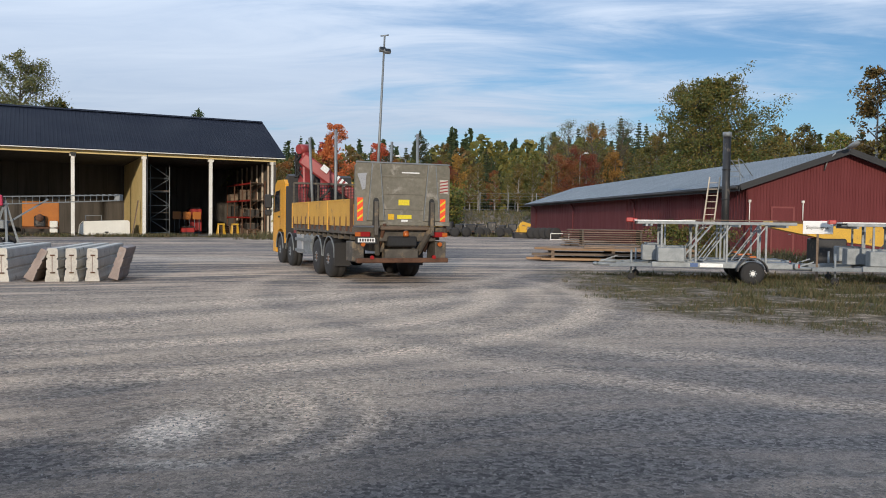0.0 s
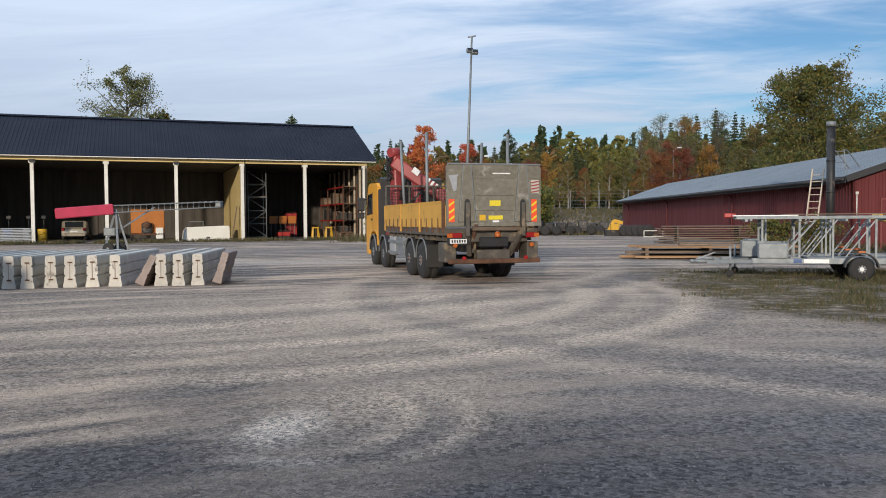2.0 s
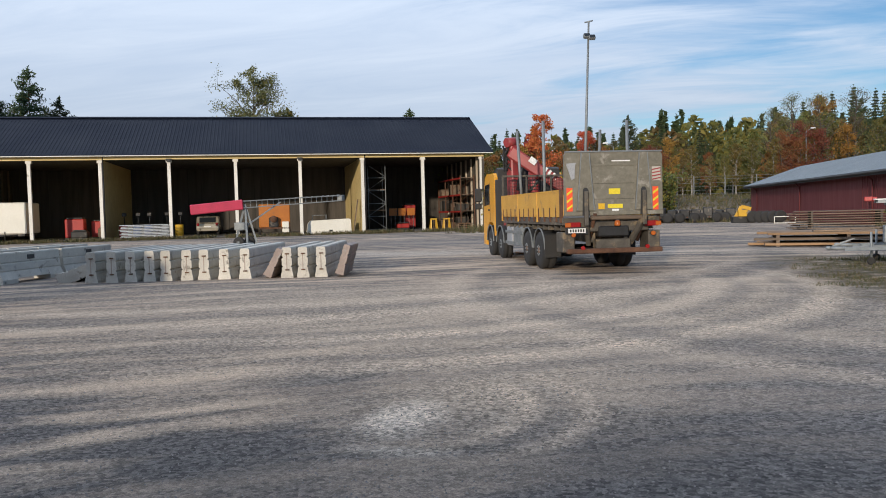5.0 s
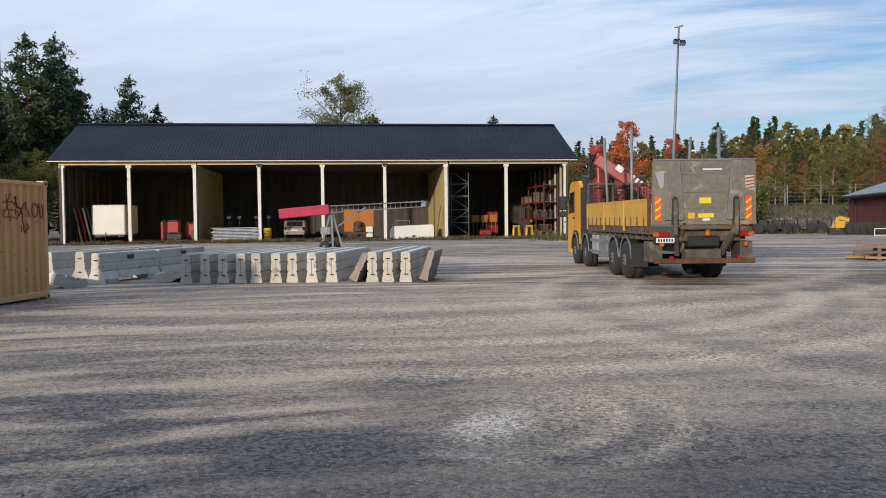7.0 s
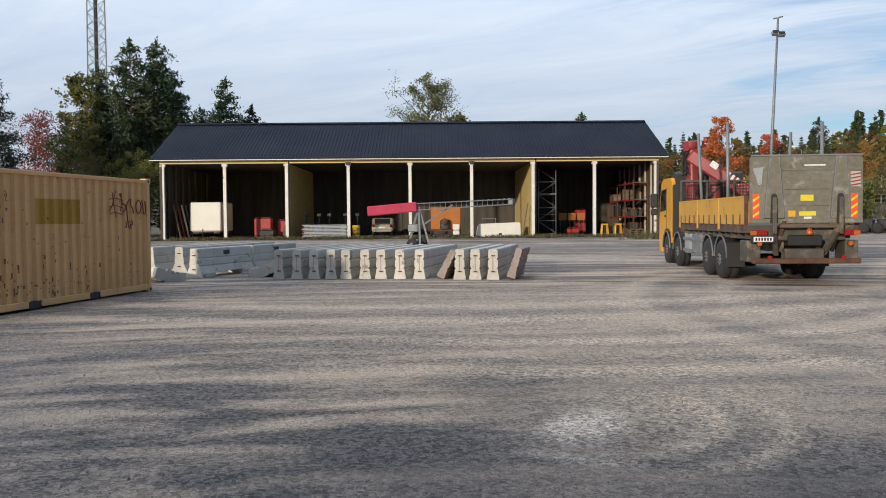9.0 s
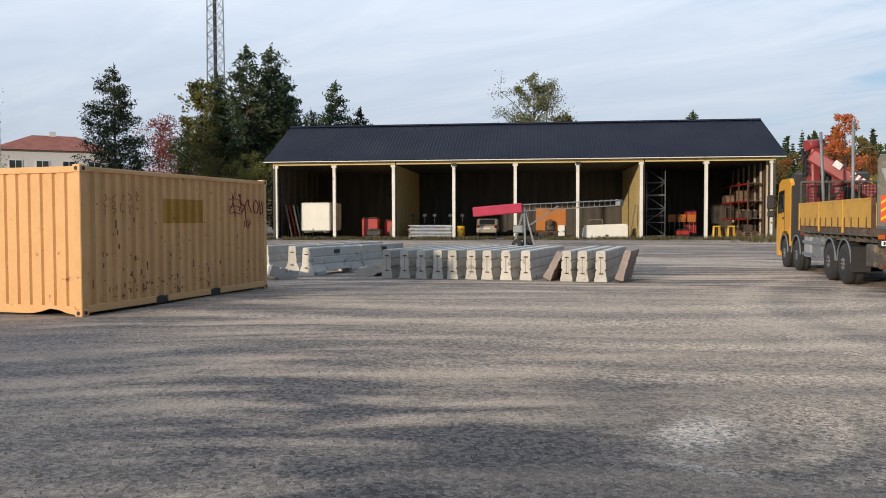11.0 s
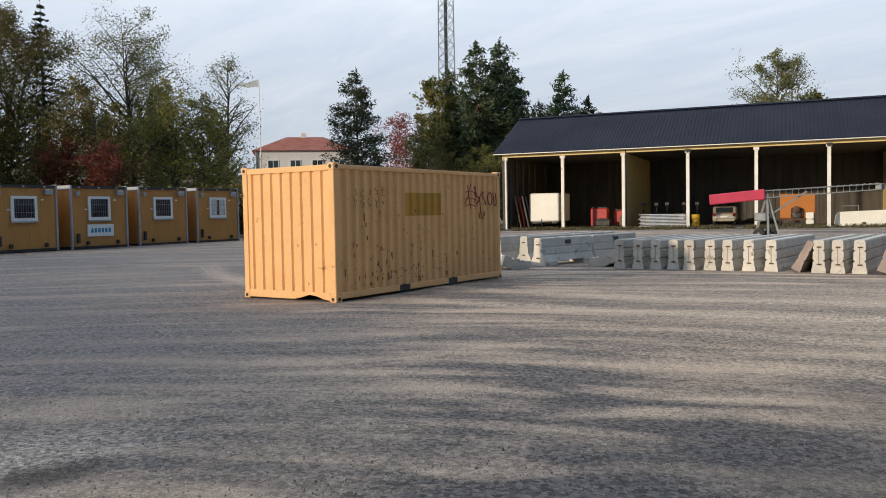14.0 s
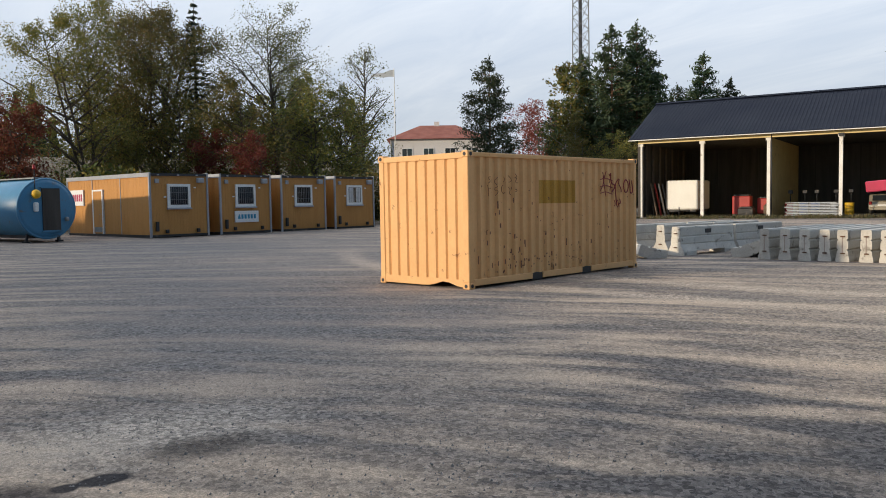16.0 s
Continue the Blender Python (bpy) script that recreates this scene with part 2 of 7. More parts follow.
M["white_grp"] = surf("white_panel", (0.80, 0.78, 0.70), (0.72, 0.70, 0.62), 0.4, big=1, bump=0.03)
M["car_beige"] = surf("beige_car_paint", (0.44, 0.39, 0.30), (0.42, 0.37, 0.28), 0.28, 0.4, big=1, bump=0.01)
M["lamp_red"] = surf("red_lens", (0.3, 0.015, 0.015), (0.25, 0.012, 0.012), 0.25)
M["lamp_orange"] = surf("orange_lens", (0.45, 0.12, 0.02), (0.4, 0.1, 0.02), 0.25)
M["fluo_red"] = surf("fluorescent_red", (0.85, 0.10, 0.03), (0.8, 0.09, 0.03), 0.5)
M["fluo_yellow"] = surf("fluorescent_yellow", (0.75, 0.62, 0.03), (0.7, 0.55, 0.03), 0.5)
M["blue_plastic"] = surf("blue_plastic", (0.03, 0.09, 0.25), (0.025, 0.07, 0.2), 0.5)
M["red_plastic"] = surf("red_plastic", (0.40, 0.03, 0.025), (0.33, 0.025, 0.02), 0.5)
M["house_wall"] = surf("pale_render", (0.74, 0.72, 0.70), (0.66, 0.64, 0.62), 0.8, big=0.4)
M["roof_tile"] = surf("red_tiles", (0.30, 0.085, 0.045), (0.22, 0.06, 0.035), 0.8, big=1, fine=4, bump=0.4)
M["bark"] = surf("bark", (0.10, 0.08, 0.062), (0.055, 0.045, 0.038), 0.95, big=3, fine=20, stretch=(1, 1, 0.3), bump=0.8)
M["bark_birch"] = surf("birch_bark", (0.36, 0.34, 0.31), (0.25, 0.235, 0.215), 0.8, big=2, dirt=(0.05, 0.045, 0.04), amount=0.3, dscale=4, stretch=(0.6, 0.6, 2))
M["bark_pine"] = surf("pine_bark", (0.20, 0.10, 0.055), (0.12, 0.065, 0.042), 0.95, big=2, bump=0.8)
M["leaf_green"] = leafy("green_leaves", (0.06, 0.09, 0.02), (0.115, 0.125, 0.026), (0.24, 0.175, 0.034))
M["leaf_birch"] = leafy("yellowing_birch_leaves", (0.09, 0.08, 0.023), (0.145, 0.105, 0.028), (0.215, 0.13, 0.033))
M["leaf_ash"] = leafy("ash_leaves", (0.10, 0.118, 0.03), (0.165, 0.155, 0.036), (0.27, 0.195, 0.045))
M["leaf_olive"] = leafy("olive_leaves", (0.075, 0.082, 0.023), (0.13, 0.115, 0.028), (0.20, 0.14, 0.033))
M["leaf_pale"] = leafy("pale_thin_leaves", (0.11, 0.13, 0.05), (0.15, 0.16, 0.065), (0.20, 0.17, 0.06))
M["leaf_orange"] = leafy("orange_leaves", (0.20, 0.10, 0.025), (0.28, 0.125, 0.028), (0.34, 0.17, 0.036))
M["leaf_red"] = leafy("red_leaves", (0.17, 0.05, 0.026), (0.23, 0.06, 0.028), (0.19, 0.10, 0.032))
M["leaf_coral"] = leafy("coral_red_leaves", (0.28, 0.085, 0.045), (0.36, 0.12, 0.055), (0.24, 0.10, 0.04))
M["leaf_scarlet"] = leafy("scarlet_leaves", (0.36, 0.05, 0.026), (0.46, 0.075, 0.036), (0.36, 0.115, 0.04))
M["needle"] = leafy("dark_needles", (0.022, 0.040, 0.015), (0.035, 0.055, 0.02), (0.05, 0.068, 0.022), 0.1)
M["needle_pine"] = leafy("pine_needles", (0.026, 0.048, 0.018), (0.042, 0.066, 0.024), (0.06, 0.08, 0.028), 0.12)
M["grass"] = leafy("autumn_grass", (0.045, 0.056, 0.016), (0.085, 0.074, 0.028), (0.15, 0.10, 0.05), 0.2)


# ---- shapes ----
def box(bm, x0, x1, y0, y1, z0, z1, bev=0.0, m=None):
    vs = [bm.verts.new(((x0, x1)[i & 1], (y0, y1)[i >> 1 & 1], (z0, z1)[i >> 2 & 1])) for i in range(8)]
    fs = [bm.faces.new([vs[k] for k in q]) for q in ((0, 2, 3, 1), (4, 5, 7, 6), (0, 1, 5, 4), (2, 6, 7, 3), (0, 4, 6, 2), (1, 3, 7, 5))]
    if m is not None:
        for v in vs:
            v.co = m @ v.co
    if bev:
        es = list({e for fc in fs for e in fc.edges})
        bmesh.ops.bevel(bm, geom=es, offset=bev, segments=1, affect="EDGES")
    return bm


def beam(bm, p, q, w, h=None, bev=0.0):
    """A square bar from p to q."""
    p, q = Vector(p), Vector(q)
    d = q - p
    rot = d.to_track_quat("Y", "Z").to_matrix().to_4x4()
    h = h or w
    return box(bm, -w / 2, w / 2, 0, d.length, -h / 2, h / 2, bev, Matrix.Translation(p) @ rot)


def rod(bm, p, q, r, r2=None, n=10, caps=True):
    p, q = Vector(p), Vector(q)
    r2 = r if r2 is None else r2
    rot = (q - p).to_track_quat("Z", "Y").to_matrix()
    a, b = [], []
    for k in range(n):
        d = rot @ Vector((math.cos(2 * math.pi * k / n), math.sin(2 * math.pi * k / n), 0))
        a.append(bm.verts.new(p + d * r))
        b.append(bm.verts.new(q + d * r2))
    for k in range(n):
        bm.faces.new((a[k], a[(k + 1) % n], b[(k + 1) % n], b[k])).smooth = n > 6
    if caps:
        bm.faces.new(a[::-1]), bm.faces.new(b)
    return bm


def lathe(bm, prof, axis="Z", at=(0, 0, 0), n=24):
    """Turns a profile of (radius, along) round an axis."""
    rot = {"Z": Matrix.Identity(3), "X": Matrix(((0, 0, 1), (0, 1, 0), (-1, 0, 0))), "Y": Matrix(((1, 0, 0), (0, 0, 1), (0, -1, 0)))}[axis]
    rings = [[bm.verts.new(Vector(at) + rot @ Vector((r * math.cos(2 * math.pi * k / n), r * math.sin(2 * math.pi * k / n), a))) for k in range(n)] for r, a in prof]
    for ra, rb in zip(rings, rings[1:]):
        for k in range(n):
            bm.faces.new((ra[k], ra[(k + 1) % n], rb[(k + 1) % n], rb[k])).smooth = True
    bm.faces.new(rings[0][::-1]), bm.faces.new(rings[-1])
    return bm


def prism(bm, pts, a, b, axis="y"):
    """A profile pushed along an axis from a to b: (x, z) along y, (y, z) along x, (x, y) along z."""
    place = {"y": lambda p, s: (p[0], s, p[1]), "x": lambda p, s: (s, p[0], p[1]), "z": lambda p, s: (p[0], p[1], s)}[axis]
    va, vb = [bm.verts.new(place(p, a)) for p in pts], [bm.verts.new(place(p, b)) for p in pts]
    n = len(pts)
    for k in range(n):
        bm.faces.new((va[k], va[(k + 1) % n], vb[(k + 1) % n], vb[k]))
    bm.faces.new(va[::-1]), bm.faces.new(vb)
    return bm


def sheet(bm, pts, a, b, axis="y", thick=0.0):
    """An open profile pushed along an axis; thick closes it downwards or inwards."""
    if thick:
        return prism(bm, list(pts) + [(p[0], p[1] - thick) for p in reversed(pts)], a, b, axis)
    return bm


def part(name, bm, mat, parent=None, label="", m=None):
    me = bpy.data.meshes.new(name)
    bmesh.ops.recalc_face_normals(bm, faces=bm.faces)
    bm.to_mesh(me)
    bm.free()
    me.materials.append(M[mat] if isinstance(mat, str) else mat)
    ob = new(name, me)
    ob.parent = parent
    if m is not None:
        ob.matrix_basis = m
    return tagged(ob, label) if label else ob


def alike(name, ob, m, parent):
    """One more piece on the same mesh."""
    o = new(name, ob.data)
    o.parent, o.matrix_basis = parent, m
    return o


def thing(name, m, label, category, group="", kind=""):
    ob = new(name)
    ob.empty_display_size = 0.2
    ob.matrix_basis = m
    return tagged(ob, label, category, group, kind)


def B():
    return bmesh.new()


def smooth01(a, b, v):
    t = min(1, max(0, (v - a) / (b - a)))
    return t * t * (3 - 2 * t)


def ground_z(x, y):
    """The yard is level; it rises a little towards its edges."""
    r = math.hypot(x, y)
    z = 0.22 * smooth01(22, 48, r)
    z += 9.0 * smooth01(75, 130, -x - 0.1 * y) + 5.0 * smooth01(110, 260, y) + 2.5 * smooth01(80, 97, y) * smooth01(-8, 2, x)
    return z


# ---- ground ----
def make_ground():
    rings = [0.0] + [1.2 * 1.055 ** k for k in range(60)]
    while rings[-1] < 2500:
        rings.append(rings[-1] * 1.12)
    n = 160
    vs, fs = [(0, 0, 0)], []
    for r in rings[1:]:
        for k in range(n):
            a = 2 * math.pi * k / n
            x, y = r * math.sin(a), r * math.cos(a)
            bumpy = 0.018 * noise.noise(Vector((x * 0.5, y * 0.5, 0))) + 0.03 * noise.noise(Vector((x * 0.13, y * 0.13, 4)))
            vs.append((x, y, ground_z(x, y) + bumpy * (r < 70)))
    for k in range(n):
        fs.append((0, 1 + (k + 1) % n, 1 + k))
    for i in range(len(rings) - 2):
        a, b = 1 + i * n, 1 + (i + 1) * n
        for k in range(n):
            fs.append((a + k, a + (k + 1) % n, b + (k + 1) % n, b + k))
    me = bpy.data.meshes.new("ground")
    me.from_pydata(vs, [], fs)
    me.polygons.foreach_set("use_smooth", [True] * len(fs))
    m, nt, b = graph("gravel_yard")
    tc = nt.nodes.new("ShaderNodeTexCoord")
    co = tc.outputs["Object"]
    sx = nt.nodes.new("ShaderNodeSeparateXYZ")
    nt.links.new(co, sx.inputs[0])

    def calc(op, a, c=0.0):
        q = nt.nodes.new("ShaderNodeMath")
        q.operation = op
        for k, v in enumerate((a, c)):
            if isinstance(v, (int, float)):
                q.inputs[k].default_value = v
            else:
                nt.links.new(v, q.inputs[k])
        return q.outputs[0]

    mp2 = nt.nodes.new("ShaderNodeMapping")
    mp2.vector_type = "TEXTURE"
    mp2.inputs["Rotation"].default_value, mp2.inputs["Scale"].default_value = (0, 0, radians(44)), (1.9, 0.55, 1)
    nt.links.new(co, mp2.inputs[0])
    tracks = noisy(nt, mp2.outputs[0], 0.7, 8, 0.52, 1.2)
    # lorries sweep round the yard: long curved bands of swept dust and bared stone
    cx, cy = calc("SUBTRACT", sx.outputs[0], 5.0), calc("ADD", sx.outputs[1], 9.0)
    sweep_r = calc("SQRT", calc("ADD", calc("MULTIPLY", cx, cx), calc("MULTIPLY", cy, cy)))
    sweep = nt.nodes.new("ShaderNodeCombineXYZ")
    nt.links.new(calc("MULTIPLY", sweep_r, 1.55), sweep.inputs[0])
    nt.links.new(calc("MULTIPLY", calc("ARCTAN2", cx, cy), 5.5), sweep.inputs[1])
    bands = noisy(nt, sweep.outputs[0], 1.0, 8, 0.52, 0.7)
    thin = nt.nodes.new("ShaderNodeCombineXYZ")
    nt.links.new(calc("MULTIPLY", sweep_r, 7.0), thin.inputs[0])
    nt.links.new(calc("MULTIPLY", calc("ARCTAN2", cx, cy), 9.0), thin.inputs[1])
    lines = noisy(nt, thin.outputs[0], 1.0, 5, 0.6, 0.8)
    wide, fine, grit = noisy(nt, co, 0.16, 5, 0.55, 0.5), noisy(nt, co, 7, 9, 0.75), noisy(nt, co, 60, 5, 0.8)
    mottle = noisy(nt, co, 2.3, 7, 0.55, 0.6)
    dust = calc("ADD", calc("ADD", calc("MULTIPLY", bands, 0.76), calc("MULTIPLY", lines, 0.05)), calc("ADD", calc("ADD", calc("MULTIPLY", tracks, 0.16), calc("MULTIPLY", mottle, 0.12)), calc("MULTIPLY", wide, 0.26)))
    stone = node(nt, "TexVoronoi", Scale=30.0)
    nt.links.new(co, stone.inputs["Vector"])
    sv = nt.nodes.new("ShaderNodeSeparateColor")
    nt.links.new(stone.outputs["Color"], sv.inputs[0])
    loose = ranged(nt, dust, 0.61, 0.80)
    c = mixed(nt, loose, (0.135, 0.121, 0.113), (0.55, 0.43, 0.322))
    def spot(x, y, rx, ry, col, soft=0.5, amt=0.9, prev=None):
        """A stain, a worn or a darker patch, with a ragged edge."""
        dx, dy = calc("DIVIDE", calc("SUBTRACT", sx.outputs[0], x), rx), calc("DIVIDE", calc("SUBTRACT", sx.outputs[1], y), ry)
        d = calc("ADD", calc("SQRT", calc("ADD", calc("MULTIPLY", dx, dx), calc("MULTIPLY", dy, dy))), calc("MULTIPLY", calc("SUBTRACT", streak2, 0.5), 1.6))
        return mixed(nt, ranged(nt, d, 1.0 - soft, 1.0 + soft, amt, 0.0), prev, col)

    streak2 = calc("ADD", calc("MULTIPLY", noisy(nt, co, 1.6, 6, 0.6), 0.45), calc("MULTIPLY", bands, 0.55))
    for s in SPOTS:
        c = spot(*s, prev=c)
    for x, y, r, w, amt, way, tone in RUTS:  # tyre marks: arcs of pale dust and bared stone, on one side of their centre
        dx, dy = calc("SUBTRACT", sx.outputs[0], x), calc("SUBTRACT", sx.outputs[1], y)
        d = calc("ABSOLUTE", calc("SUBTRACT", calc("SQRT", calc("ADD", calc("MULTIPLY", dx, dx), calc("MULTIPLY", dy, dy))), r))
        d = calc("ADD", calc("DIVIDE", d, w), calc("MULTIPLY", calc("SUBTRACT", streak2, 0.5), 6.0))
        along = calc("ADD", calc("MULTIPLY", dx, math.cos(radians(way)) / r), calc("MULTIPLY", dy, math.sin(radians(way)) / r))
        shown = calc("MULTIPLY", ranged(nt, d, 0.2, 1.8, amt, 0.0), ranged(nt, along, 0.45, 0.85))
        c = mixed(nt, shown, c, tone)
    c = mixed(nt, ranged(nt, loose, 0.0, 1.0, 0.7, 0.15), c, mixed(nt, sv.outputs[0], (0.25, 0.25, 0.255), (2.0, 1.97, 1.93)), "MULTIPLY")
    c = mixed(nt, 0.28, c, mixed(nt, ranged(nt, fine, 0.3, 0.72), (0.42, 0.42, 0.43), (1.5, 1.47, 1.43)), "MULTIPLY")
    c = mixed(nt, 0.7, c, mixed(nt, ranged(nt, grit, 0.36, 0.66), (0.38, 0.38, 0.39), (1.68, 1.67, 1.65)), "MULTIPLY")

    # grass and weeds round the yard: by the trailers, before the shed, and everything outside
    edge = calc("MULTIPLY", calc("SUBTRACT", noisy(nt, co, 0.45, 6, 0.65), 0.5), 7.0)
    bend = calc("MULTIPLY", calc("MAXIMUM", calc("SUBTRACT", 15.0, sx.outputs[1]), 0.0), 0.85)
    g1 = ranged(nt, calc("ADD", calc("SUBTRACT", calc("SUBTRACT", sx.outputs[0], 3.1), bend), calc("MULTIPLY", edge, 0.5)), -0.6, 0.9)
    g1 = calc("MULTIPLY", g1, ranged(nt, calc("ADD", sx.outputs[1], edge), 25.5, 27.5, 1.0, 0.0))
    g1 = calc("MULTIPLY", g1, ranged(nt, calc("ADD", sx.outputs[1], edge), 8.0, 11.0, 0.0, 1.0))
    u = calc("ADD", calc("MULTIPLY", calc("ADD", sx.outputs[0], 28.98), -0.454), calc("MULTIPLY", calc("SUBTRACT", sx.outputs[1], 52.53), 0.891))
    g2 = calc("MULTIPLY", ranged(nt, calc("ADD", u, calc("MULTIPLY", edge, 0.45)), -4.6, -3.4), ranged(nt, sx.outputs[0], -9.0, -11.5))
    rad = nt.nodes.new("ShaderNodeVectorMath")
    rad.operation = "LENGTH"
    nt.links.new(co, rad.inputs[0])
    g3 = ranged(nt, calc("ADD", rad.outputs["Value"], edge), 84, 90)
    g4 = ranged(nt, calc("ADD", calc("MULTIPLY", sx.outputs[0], -1.0), edge), 49, 51)
    g = calc("MAXIMUM", calc("MAXIMUM", g1, g2), calc("MAXIMUM", g3, g4))
    gcol = mixed(nt, ranged(nt, noisy(nt, co, 1.1, 6, 0.65), 0.3, 0.7), (0.06, 0.056, 0.024), (0.14, 0.10, 0.062))
    gcol = mixed(nt, 0.8, gcol, mixed(nt, ranged(nt, fine, 0.3, 0.7), (0.4, 0.4, 0.4), (1.5, 1.5, 1.5)), "MULTIPLY")
    c = mixed(nt, calc("MULTIPLY", g, ranged(nt, noisy(nt, co, 2.6, 6, 0.7), 0.34, 0.54)), c, gcol)
    nt.links.new(c, b.inputs["Base Color"])
    b.inputs["Roughness"].default_value = 0.93
    b.inputs["Specular IOR Level"].default_value = 0.25
    bp, bp2 = node(nt, "Bump", Strength=0.8, Distance=0.025), node(nt, "Bump", Strength=0.3, Distance=0.03)
    nt.links.new(grit, bp.inputs["Height"])
    nt.links.new(fine, bp2.inputs["Height"])
    nt.links.new(bp2.outputs[0], bp.inputs["Normal"])
    nt.links.new(bp.outputs[0], b.inputs["Normal"])
    me.materials.append(m)
    tagged(new("ground", me), "dry grey gravel yard with pale dust and weedy edges", "ground", kind="structure")


TAN, PALE, DARK, BLUE = (0.46, 0.375, 0.29), (0.51, 0.445, 0.375), (0.11, 0.102, 0.098), (0.165, 0.158, 0.157)
SWEPT, BARE = (0.60, 0.485, 0.375), (0.19, 0.17, 0.155)
RUTS = [  # centre, radius, half width, amount, side, tone
    (-7.1, 17.5, 8.15, 0.24, 0.65, -25, SWEPT), (-7.1, 17.5, 10.2, 0.24, 0.6, -25, SWEPT), (-7.1, 17.5, 8.75, 0.2, 0.45, -25, BARE), (-7.1, 17.5, 9.7, 0.2, 0.4, -22, BARE), (-7.1, 17.5, 7.55, 0.2, 0.5, -30, BARE), (-7.1, 17.5, 10.9, 0.2, 0.5, -25, BARE),
    (-2.3, 6.4, 1.25, 0.09, 0.45, 0, SWEPT), (-2.3, 6.4, 1.75, 0.09, 0.35, 5, SWEPT), (-2.3, 6.4, 1.5, 0.08, 0.3, 0, BARE),
    (9.5, 20.0, 14.2, 0.25, 0.4, 215, SWEPT), (9.5, 20.0, 12.2, 0.25, 0.35, 210, SWEPT), (9.5, 20.0, 13.4, 0.25, 0.45, 212, BARE), (-16.0, 30.0, 19.0, 0.3, 0.5, -60, SWEPT), (-16.0, 30.0, 21.1, 0.3, 0.5, -60, SWEPT), (-16.0, 30.0, 20.1, 0.25, 0.45, -60, BARE),
]
SPOTS = [  # worn, dusty and darker patches of the yard: place, half sizes, colour, softness, amount
    (-0.9, 10.6, 5.5, 2.6, TAN, 0.9, 0.75), (-2.9, 14.6, 6.5, 2.6, TAN, 0.9, 0.65), (-7.7, 29.5, 9.0, 1.6, PALE, 0.8, 0.6), (2.0, 16.5, 4.5, 3.0, TAN, 0.9, 0.4), (2.9, 6.0, 3.2, 2.8, BLUE, 0.9, 0.8), (5.2, 9.0, 3.6, 2.4, BLUE, 0.9, 0.6), (-7.0, 37.5, 12.0, 2.4, BLUE, 0.9, 0.6),
    (-1.3, 7.0, 0.9, 1.5, TAN, 0.8, 0.75), (-2.0, 6.05, 0.25, 0.5, (0.66, 0.57, 0.475), 0.5, 0.9), (-1.78, 5.2, 0.34, 0.11, (0.66, 0.57, 0.475), 0.6, 0.75), (-0.1, 5.2, 1.5, 1.1, DARK, 0.8, 0.75), (-2.8, 4.6, 1.0, 0.7, DARK, 0.8, 0.75),
    (-3.1, 7.2, 0.7, 0.9, DARK, 0.8, 0.5), (-12.2, 2.6, 2.6, 1.6, BLUE, 0.9, 0.55), (-10.6, 5.6, 2.2, 0.9, BLUE, 0.9, 0.5), (-21.0, 7.0, 7.5, 5.5, BLUE, 0.9, 0.7), (-31.0, 10.0, 9.5, 9.0, BLUE, 0.9, 0.85), (-9.0, 2.2, 2.6, 1.8, BLUE, 0.9, 0.6), (-16.0, 3.5, 4.0, 3.0, BLUE, 0.9, 0.6), (-11.5, 4.0, 4.0, 3.0, BLUE, 0.9, 0.45), (-6.4, 0.8, 0.55, 0.9, PALE, 0.7, 0.6),
    (-5.85, 1.1, 0.22, 0.36, (0.07, 0.058, 0.05), 0.5, 0.8), (-5.5, 0.42, 0.11, 0.17, (0.022, 0.022, 0.026), 0.15, 0.95), (-5.48, 0.22, 0.08, 0.09, (0.022, 0.022, 0.026), 0.15, 0.95), (-5.5, -0.05, 0.2, 0.25, (0.07, 0.055, 0.048), 0.5, 0.8),
]
make_ground()

# ---- storage shed ----
SHED = pose(-28.98, 52.53, 0.22, 0, 0, 27.0)
BAY = 4.54


